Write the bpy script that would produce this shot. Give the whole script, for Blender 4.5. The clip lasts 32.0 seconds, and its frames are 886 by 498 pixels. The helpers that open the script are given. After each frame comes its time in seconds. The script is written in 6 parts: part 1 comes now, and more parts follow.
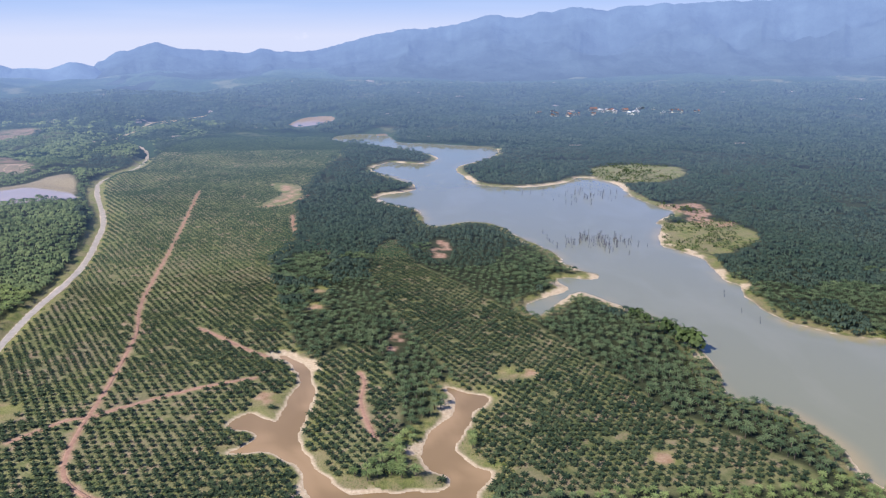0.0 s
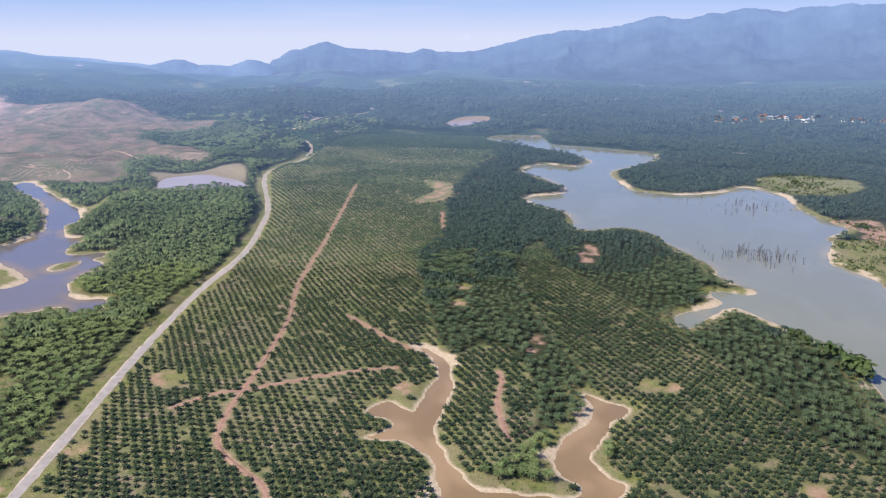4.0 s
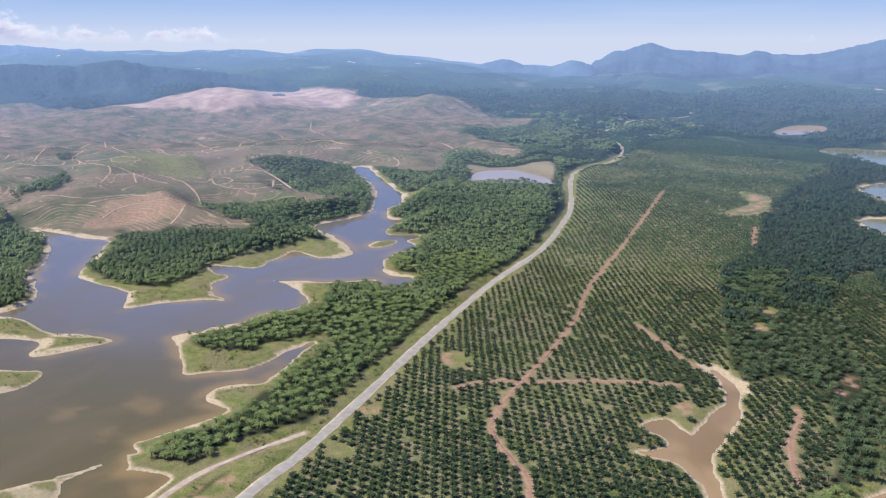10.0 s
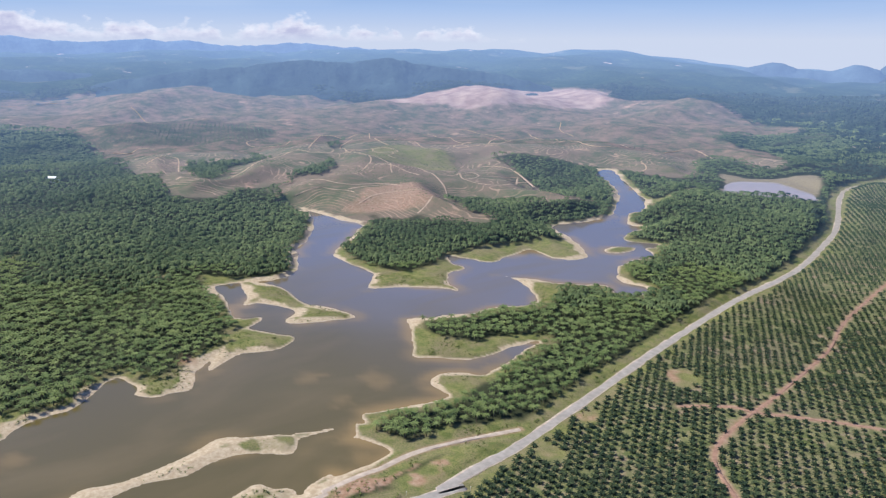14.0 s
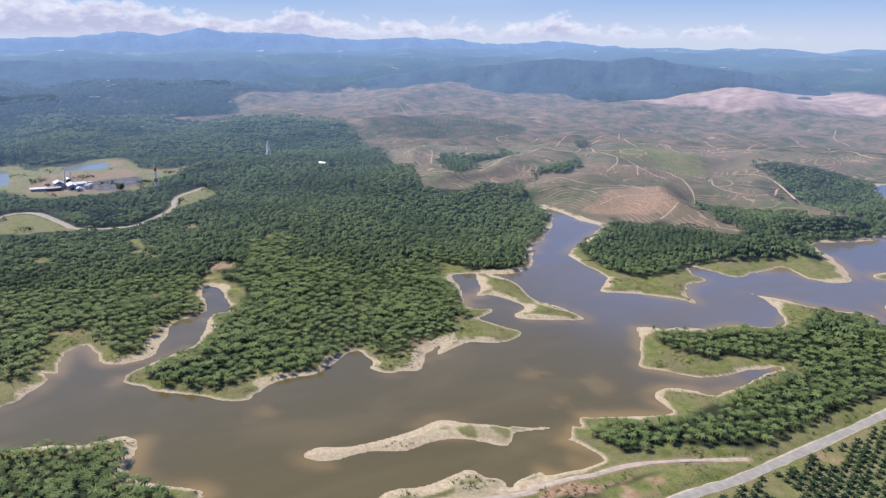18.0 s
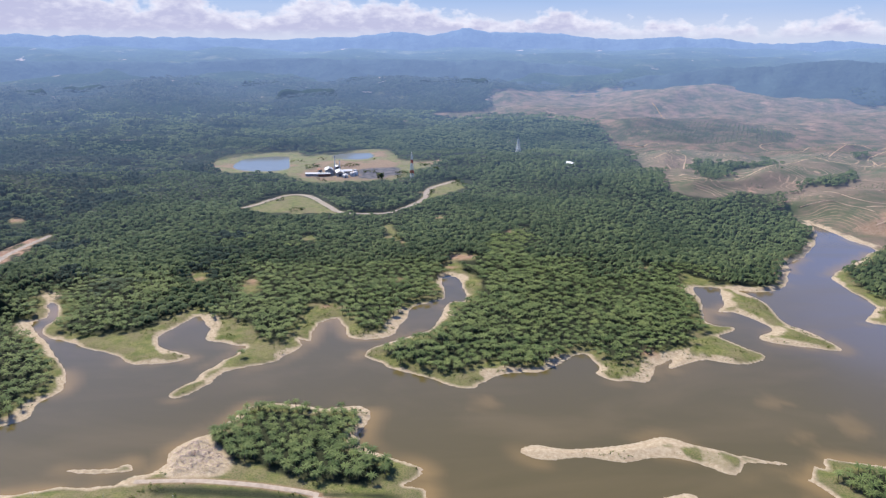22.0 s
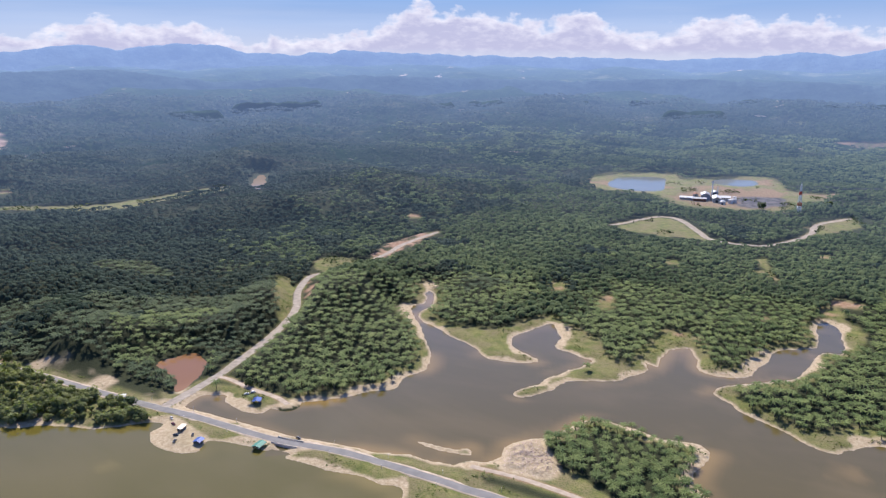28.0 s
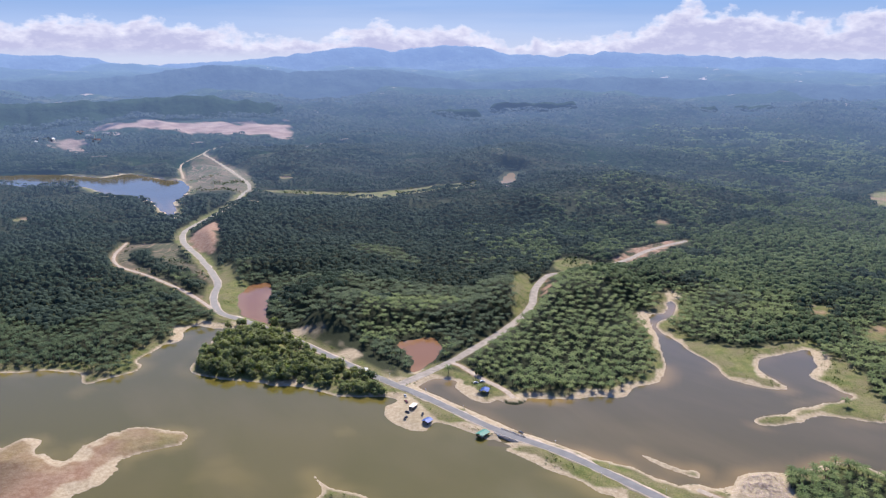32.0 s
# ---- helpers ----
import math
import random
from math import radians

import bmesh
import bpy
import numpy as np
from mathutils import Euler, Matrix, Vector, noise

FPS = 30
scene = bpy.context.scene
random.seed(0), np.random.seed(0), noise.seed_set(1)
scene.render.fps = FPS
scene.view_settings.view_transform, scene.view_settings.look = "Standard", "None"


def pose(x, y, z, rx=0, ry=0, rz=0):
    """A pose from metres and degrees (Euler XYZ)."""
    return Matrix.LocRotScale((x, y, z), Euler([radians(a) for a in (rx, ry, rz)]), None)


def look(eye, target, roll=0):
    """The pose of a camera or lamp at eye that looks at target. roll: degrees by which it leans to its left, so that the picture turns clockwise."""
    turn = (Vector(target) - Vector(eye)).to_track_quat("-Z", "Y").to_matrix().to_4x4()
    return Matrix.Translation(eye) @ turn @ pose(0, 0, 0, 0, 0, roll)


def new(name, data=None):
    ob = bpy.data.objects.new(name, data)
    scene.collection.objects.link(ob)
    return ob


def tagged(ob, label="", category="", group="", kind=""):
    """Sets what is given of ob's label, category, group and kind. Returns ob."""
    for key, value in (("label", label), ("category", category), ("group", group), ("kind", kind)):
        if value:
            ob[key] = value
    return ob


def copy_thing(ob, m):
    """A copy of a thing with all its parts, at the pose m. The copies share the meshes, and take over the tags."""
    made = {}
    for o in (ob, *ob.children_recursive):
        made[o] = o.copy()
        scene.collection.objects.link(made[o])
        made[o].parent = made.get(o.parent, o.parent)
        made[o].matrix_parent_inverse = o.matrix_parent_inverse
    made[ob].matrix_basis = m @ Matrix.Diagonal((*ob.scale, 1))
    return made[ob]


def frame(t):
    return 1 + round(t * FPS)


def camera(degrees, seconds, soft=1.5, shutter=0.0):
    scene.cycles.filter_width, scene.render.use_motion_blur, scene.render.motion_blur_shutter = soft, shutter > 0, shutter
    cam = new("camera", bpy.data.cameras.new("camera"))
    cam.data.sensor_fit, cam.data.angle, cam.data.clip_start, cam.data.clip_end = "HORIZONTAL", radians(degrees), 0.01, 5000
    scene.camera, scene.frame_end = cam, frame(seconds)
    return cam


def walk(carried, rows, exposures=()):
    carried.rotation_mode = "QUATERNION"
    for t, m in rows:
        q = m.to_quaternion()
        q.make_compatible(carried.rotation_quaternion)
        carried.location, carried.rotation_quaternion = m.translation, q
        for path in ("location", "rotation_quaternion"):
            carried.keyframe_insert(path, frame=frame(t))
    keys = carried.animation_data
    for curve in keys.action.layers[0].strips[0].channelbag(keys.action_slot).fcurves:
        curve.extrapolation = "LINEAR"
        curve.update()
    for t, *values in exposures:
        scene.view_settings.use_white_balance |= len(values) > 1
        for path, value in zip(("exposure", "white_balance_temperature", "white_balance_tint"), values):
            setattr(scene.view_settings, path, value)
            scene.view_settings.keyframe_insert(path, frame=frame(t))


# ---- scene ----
# The camera: a drone that hovers 280 m up and turns slowly to its left.
cam = camera(59.57, 32.0, soft=1.3)
walk(cam, [
    (0.0, pose(0.00, 0.00, 280.00, 74.48, 0.52, 0.00)),
    (0.5, pose(0.09, 0.05, 279.75, 74.52, 0.45, 1.50)),
    (1.0, pose(0.25, 0.13, 279.52, 74.53, 0.50, 2.90)),
    (1.5, pose(0.46, 0.25, 279.31, 74.53, 0.49, 4.19)),
    (2.0, pose(0.73, 0.40, 279.13, 74.54, 0.42, 5.61)),
    (2.5, pose(1.05, 0.58, 278.96, 74.57, 0.26, 6.98)),
    (3.0, pose(1.42, 0.80, 278.81, 74.54, 0.28, 8.49)),
    (3.5, pose(1.83, 1.05, 278.68, 74.60, 0.22, 10.01)),
    (5.5, pose(3.82, 2.36, 278.34, 74.63, 0.26, 15.53)),
    (6.0, pose(4.39, 2.76, 278.29, 74.66, 0.29, 16.92)),
    (6.5, pose(4.97, 3.19, 278.26, 74.67, 0.26, 18.40)),
    (7.0, pose(5.58, 3.65, 278.24, 74.68, 0.27, 20.43)),
    (7.5, pose(6.20, 4.14, 278.23, 74.69, 0.16, 22.77)),
    (8.0, pose(6.83, 4.65, 278.24, 74.70, 0.13, 25.16)),
    (8.5, pose(7.46, 5.19, 278.25, 74.73, 0.12, 27.53)),
    (9.0, pose(8.10, 5.76, 278.28, 74.74, 0.16, 29.70)),
    (9.5, pose(8.74, 6.35, 278.32, 74.79, 0.12, 32.07)),
    (10.0, pose(9.38, 6.96, 278.36, 74.77, 0.10, 34.42)),
    (10.5, pose(10.02, 7.60, 278.42, 74.83, 0.10, 36.73)),
    (11.0, pose(10.65, 8.25, 278.48, 74.84, 0.05, 39.18)),
    (11.5, pose(11.27, 8.93, 278.55, 74.86, -0.01, 41.49)),
    (12.0, pose(11.87, 9.63, 278.62, 74.84, -0.02, 43.74)),
    (12.5, pose(12.46, 10.35, 278.70, 74.83, -0.08, 46.07)),
    (13.0, pose(13.04, 11.08, 278.78, 74.82, -0.14, 48.25)),
    (13.5, pose(13.59, 11.83, 278.87, 74.79, -0.17, 50.52)),
    (14.0, pose(14.13, 12.60, 278.95, 74.77, -0.24, 52.81)),
    (14.5, pose(14.64, 13.38, 279.04, 74.89, -0.29, 55.17)),
    (16.5, pose(16.41, 16.61, 279.39, 74.51, -0.27, 64.04)),
    (17.0, pose(16.78, 17.44, 279.47, 74.57, -0.27, 66.51)),
    (17.5, pose(17.11, 18.27, 279.54, 74.59, -0.25, 68.86)),
    (18.0, pose(17.41, 19.11, 279.61, 74.57, -0.28, 71.19)),
    (18.5, pose(17.67, 19.96, 279.67, 74.55, -0.23, 73.61)),
    (19.0, pose(17.89, 20.80, 279.73, 74.52, -0.21, 75.87)),
    (19.5, pose(18.07, 21.65, 279.77, 74.53, -0.17, 78.21)),
    (20.0, pose(18.21, 22.49, 279.81, 74.50, -0.23, 80.59)),
    (20.5, pose(18.32, 23.33, 279.83, 74.51, -0.22, 82.90)),
    (21.0, pose(18.38, 24.16, 279.85, 74.50, -0.19, 85.19)),
    (21.5, pose(18.39, 24.99, 279.85, 74.53, -0.19, 87.46)),
    (22.0, pose(18.37, 25.81, 279.83, 74.48, -0.14, 89.68)),
    (22.5, pose(18.30, 26.63, 279.80, 74.48, -0.16, 92.11)),
    (23.0, pose(18.18, 27.42, 279.76, 74.59, -0.20, 94.45)),
    (23.5, pose(18.02, 28.21, 279.69, 74.59, -0.19, 96.78)),
    (24.0, pose(17.81, 28.98, 279.61, 74.56, -0.18, 99.13)),
    (24.5, pose(17.56, 29.73, 279.51, 74.50, -0.15, 101.15)),
    (25.0, pose(17.26, 30.47, 279.38, 74.49, -0.19, 103.54)),
    (25.5, pose(16.92, 31.18, 279.24, 74.45, -0.17, 105.79)),
    (27.5, pose(15.09, 33.78, 278.41, 75.32, -0.17, 115.25)),
    (28.0, pose(14.52, 34.35, 278.13, 75.83, -0.21, 117.43)),
    (28.5, pose(13.90, 34.90, 277.82, 75.93, -0.23, 119.76)),
    (29.0, pose(13.24, 35.40, 277.49, 75.93, -0.23, 122.20)),
    (29.5, pose(12.54, 35.87, 277.12, 75.91, -0.17, 124.51)),
    (30.0, pose(11.79, 36.30, 276.71, 75.87, -0.18, 126.96)),
    (30.5, pose(11.00, 36.68, 276.27, 75.86, -0.22, 129.30)),
    (31.0, pose(10.18, 37.03, 275.80, 75.88, -0.23, 131.58)),
    (31.5, pose(9.31, 37.32, 275.29, 75.87, -0.26, 133.87)),
    (32.0, pose(8.40, 37.56, 274.73, 75.90, -0.20, 136.01)),
], [(0.0, 0.45, 5990, 18), (6.0, 0.42, 6110, 17), (12.0, 0.30, 5990, 11), (18.0, 0.29, 6000, 12), (25.0, 0.36, 6190, 15), (28.5, 0.34, 6120, 16), (32.0, 0.34, 6020, 16)])

# ---- world, sun ----
EYE = 280.0
SUN_TURN, SUN_HEIGHT = 128.0, 45.0      # degrees: counter-clockwise from +y, above the horizon

world = bpy.data.worlds.new("sky")
scene.world = world
world.use_nodes = True


def build_sky():
    nt = world.node_tree
    nd, ln = nt.nodes, nt.links
    nd.clear()
    out = nd.new("ShaderNodeOutputWorld")
    back = nd.new("ShaderNodeBackground")
    sky = nd.new("ShaderNodeTexSky")
    sky.sky_type = 'NISHITA'
    sky.sun_disc = False
    sky.sun_elevation = radians(SUN_HEIGHT)
    sky.sun_rotation = radians(-SUN_TURN)
    sky.altitude, sky.air_density, sky.dust_density, sky.ozone_density = 200, 1.0, 0.3, 4.0
    back.inputs["Strength"].default_value = 0.085
    co = nd.new("ShaderNodeTexCoord")
    # heaped clouds sit on the far mountains, fewer towards the open plain
    sep = nd.new("ShaderNodeSeparateXYZ")
    ln.new(co.outputs["Generated"], sep.inputs[0])

    def calc(op, a, b, c=None):
        m = nd.new("ShaderNodeMath")
        m.operation = op
        for k, v in enumerate((a, b, c)):
            if hasattr(v, "is_output"):
                ln.new(v, m.inputs[k])
            elif v is not None:
                m.inputs[k].default_value = v
        return m.outputs[0]

    def field(scale, detail, rough):
        m = nd.new("ShaderNodeMapping")
        m.inputs["Scale"].default_value = scale
        ln.new(co.outputs["Generated"], m.inputs["Vector"])
        n = nd.new("ShaderNodeTexNoise")
        n.inputs["Scale"].default_value, n.inputs["Detail"].default_value, n.inputs["Roughness"].default_value = 1.0, detail, rough
        ln.new(m.outputs[0], n.inputs["Vector"])
        return n.outputs["Fac"]

    def span(v, lo, hi, a=0.0, b=1.0):
        m = nd.new("ShaderNodeMapRange")
        for k, x in (("From Min", lo), ("From Max", hi), ("To Min", a), ("To Max", b)):
            m.inputs[k].default_value = x
        ln.new(v, m.inputs["Value"])
        return m.outputs[0]

    turn = calc('MULTIPLY', calc('ARCTAN2', calc('MULTIPLY', sep.outputs["X"], -1.0), sep.outputs["Y"]), 180.0 / math.pi)
    crown = nd.new("ShaderNodeValToRGB")
    ce = crown.color_ramp.elements
    tops = [(-40, 0.5), (30, -1.0), (44, -0.6), (50, 0.3), (60, 0.8), (64, 1.4), (67, 0.9), (79, 0.8), (82, 1.6), (84, 0.9), (88, 1.5), (94, 2.3), (101, 2.2), (104, 1.6),
            (108, 3.2), (111, 2.2), (114, 2.7), (120, 3.4), (122.5, 1.6), (126, 0.9), (131, 0.8), (135, 2.2), (138, 1.7), (141, 2.2), (143.5, 0.9), (149, 1.5), (156, 2.2), (162, 2.2), (172, 1.4)]
    for k, (a, h) in enumerate(tops):
        e = ce[0] if k == 0 else ce.new((a + 40.0) / 220.0)
        v = (h + 2.0) / 6.0
        e.color = (v, v, v, 1)
    ce.remove(ce[-1])
    ln.new(span(turn, -40.0, 180.0), crown.inputs[0])
    top = span(crown.outputs[0], 0.0, 1.0, -0.035, 0.070)
    top = calc('MULTIPLY_ADD', calc('SUBTRACT', field((17, 17, 0), 2, 0.5), 0.5), 0.030, top)
    heap = field((34, 34, 60), 6, 0.58)
    body = calc('MULTIPLY', calc('SUBTRACT', top, sep.outputs["Z"]), 74.0)
    body = calc('MULTIPLY_ADD', calc('SUBTRACT', heap, 0.5), 4.0, body)
    edge = nd.new("ShaderNodeMath")
    edge.operation = 'MULTIPLY'
    ln.new(span(body, 0.0, 0.7, 0.0, 0.95), edge.inputs[0])
    ln.new(span(sep.outputs["Z"], -0.006, 0.007), edge.inputs[1])
    mp2 = nd.new("ShaderNodeMapping")
    mp2.inputs["Scale"].default_value = (2.2, 2.2, 30)
    ln.new(co.outputs["Generated"], mp2.inputs["Vector"])
    thin = nd.new("ShaderNodeTexNoise")
    thin.inputs["Scale"].default_value, thin.inputs["Detail"].default_value = 1.0, 4
    ln.new(mp2.outputs[0], thin.inputs["Vector"])
    veil = nd.new("ShaderNodeMapRange")
    veil.inputs["From Min"].default_value, veil.inputs["From Max"].default_value, veil.inputs["To Max"].default_value = 0.50, 0.78, 0.32
    ln.new(thin.outputs["Fac"], veil.inputs["Value"])
    tint = nd.new("ShaderNodeMix")
    tint.data_type = 'RGBA'
    tint.blend_type = 'MULTIPLY'
    tint.inputs["Factor"].default_value = 1.0
    tint.inputs["B"].default_value = (0.78, 0.96, 1.40, 1)
    ln.new(sky.outputs[0], tint.inputs["A"])
    # the lowest few degrees lie in pale haze
    low = nd.new("ShaderNodeValToRGB")
    le = low.color_ramp.elements
    le[0].position, le[0].color = 0.0, (0.69, 0.74, 0.85, 1)
    le[1].position, le[1].color = 0.075, (0.23, 0.41, 0.72, 1)
    q = le.new(0.035)
    q.color = (0.46, 0.60, 0.84, 1)
    ln.new(sep.outputs["Z"], low.inputs[0])
    gain = nd.new("ShaderNodeVectorMath")
    gain.operation = 'SCALE'
    gain.inputs["Scale"].default_value = 8.9
    ln.new(low.outputs[0], gain.inputs[0])
    up = nd.new("ShaderNodeMapRange")
    up.inputs["From Min"].default_value, up.inputs["From Max"].default_value = 0.05, 0.22
    ln.new(sep.outputs["Z"], up.inputs["Value"])
    air = nd.new("ShaderNodeMix")
    air.data_type = 'RGBA'
    ln.new(up.outputs[0], air.inputs["Factor"])
    ln.new(gain.outputs[0], air.inputs["A"])
    ln.new(tint.outputs["Result"], air.inputs["B"])
    mixa = nd.new("ShaderNodeMix")
    mixa.data_type = 'RGBA'
    mixa.inputs["B"].default_value = (6.5, 7.1, 8.1, 1)
    ln.new(veil.outputs[0], mixa.inputs["Factor"])
    ln.new(air.outputs["Result"], mixa.inputs["A"])
    # grey undersides, white tops
    tone = nd.new("ShaderNodeMix")
    tone.data_type = 'RGBA'
    tone.inputs["A"].default_value = (5.2, 5.2, 6.7, 1)
    tone.inputs["B"].default_value = (9.2, 9.0, 9.2, 1)
    puff = calc('MULTIPLY_ADD', calc('SUBTRACT', field((46, 46, 120), 5, 0.6), 0.5), 1.5, span(body, 0.2, 1.7, 0.9, 0.05))
    ln.new(puff, tone.inputs["Factor"])
    tone.clamp_factor = True
    mixb = nd.new("ShaderNodeMix")
    mixb.data_type = 'RGBA'
    ln.new(edge.outputs[0], mixb.inputs["Factor"])
    ln.new(mixa.outputs["Result"], mixb.inputs["A"])
    ln.new(tone.outputs["Result"], mixb.inputs["B"])
    ln.new(mixb.outputs["Result"], back.inputs["Color"])
    ln.new(back.outputs[0], out.inputs[0])


build_sky()
sun = new("sun", bpy.data.lights.new("sun", 'SUN'))
sun.data.energy, sun.data.angle, sun.data.color = 5.2, radians(0.6), (1.0, 0.93, 0.81)
_a, _h = radians(SUN_TURN), radians(SUN_HEIGHT)
sun.matrix_world = look((-math.sin(_a) * math.cos(_h) * 900, math.cos(_a) * math.cos(_h) * 900, math.sin(_h) * 900 + 300), (0, 0, 300))

# ---- materials ----


class Nodes:
    """A small wrapper to write node materials in few lines."""

    def __init__(self, name):
        self.mat = bpy.data.materials.new(name)
        self.mat.use_nodes = True
        self.nt = self.mat.node_tree
        self.b = self.nt.nodes["Principled BSDF"]
        self.out = self.nt.nodes["Material Output"]
        self.pos = None

    def put(self, socket, value):
        if hasattr(value, "is_output"):
            self.nt.links.new(value, socket)
        elif isinstance(value, tuple) and len(value) == 3 and socket.type == 'RGBA':
            socket.default_value = (*value, 1)
        else:
            socket.default_value = value

    def where(self):
        if self.pos is None:
            self.pos = self.nt.nodes.new("ShaderNodeNewGeometry").outputs["Position"]
        return self.pos

    def noise(self, scale, detail=4, rough=0.55, stretch=None, out="Fac", distortion=0.0):
        v = self.where()
        if stretch:
            m = self.nt.nodes.new("ShaderNodeMapping")
            m.inputs["Scale"].default_value = stretch
            self.nt.links.new(v, m.inputs["Vector"])
            v = m.outputs[0]
        n = self.nt.nodes.new("ShaderNodeTexNoise")
        self.nt.links.new(v, n.inputs["Vector"])
        n.inputs["Scale"].default_value, n.inputs["Detail"].default_value = scale, detail
        n.inputs["Roughness"].default_value, n.inputs["Distortion"].default_value = rough, distortion
        return n.outputs[out]

    def ramp(self, v, lo, hi, a=0.0, b=1.0):
        m = self.nt.nodes.new("ShaderNodeMapRange")
        self.put(m.inputs["Value"], v)
        for k, x in (("From Min", lo), ("From Max", hi), ("To Min", a), ("To Max", b)):
            m.inputs[k].default_value = x
        return m.outputs[0]

    def mix(self, f, a, b, blend='MIX'):
        m = self.nt.nodes.new("ShaderNodeMix")
        m.data_type, m.blend_type = 'RGBA', blend
        for k, x in (("Factor", f), ("A", a), ("B", b)):
            self.put(m.inputs[k], x)
        return m.outputs["Result"]

    def math(self, op, a, b=0.0):
        m = self.nt.nodes.new("ShaderNodeMath")
        m.operation = op
        self.put(m.inputs[0], a)
        self.put(m.inputs[1], b)
        return m.outputs[0]

    def attr(self, name):
        a = self.nt.nodes.new("ShaderNodeAttribute")
        a.attribute_name = name
        return a.outputs["Fac"]

    def rand(self):
        return self.nt.nodes.new("ShaderNodeObjectInfo").outputs["Random"]

    def bump(self, v, strength, dist=1.0):
        n = self.nt.nodes.new("ShaderNodeBump")
        n.inputs["Strength"].default_value, n.inputs["Distance"].default_value = strength, dist
        self.put(n.inputs["Height"], v)
        self.put(self.b.inputs["Normal"], n.outputs[0])

    def done(self, color=None, rough=None, **more):
        if color is not None:
            self.put(self.b.inputs["Base Color"], color)
        if rough is not None:
            self.put(self.b.inputs["Roughness"], rough)
        for k, v in more.items():
            self.put(self.b.inputs[k.replace("_", " ")], v)
        return self.mat


def simple(name, color, rough=0.7, vary=0.25, scale=1.5, **more):
    m = Nodes(name)
    dark = tuple(c * (1 - vary) for c in color)
    lite = tuple(min(1, c * (1 + vary)) for c in color)
    n = m.mix(m.ramp(m.noise(scale, 5), 0.3, 0.7), dark, lite)
    n = m.mix(m.ramp(m.noise(scale * 9, 3), 0.35, 0.75, 0, 0.35), n, tuple(c * 0.7 for c in color))
    return m.done(n, rough, **more)


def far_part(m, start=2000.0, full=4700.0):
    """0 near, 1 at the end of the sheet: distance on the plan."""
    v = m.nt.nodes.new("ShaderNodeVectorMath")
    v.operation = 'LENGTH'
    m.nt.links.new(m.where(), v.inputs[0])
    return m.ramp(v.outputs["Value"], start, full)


def haze_emission(m, f, glow=1.0):
    """Haze put into a surface as emission, which grows with the distance."""
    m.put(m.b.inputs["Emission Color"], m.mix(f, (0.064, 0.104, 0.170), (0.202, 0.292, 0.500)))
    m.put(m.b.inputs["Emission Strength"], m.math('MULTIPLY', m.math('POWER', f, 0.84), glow))


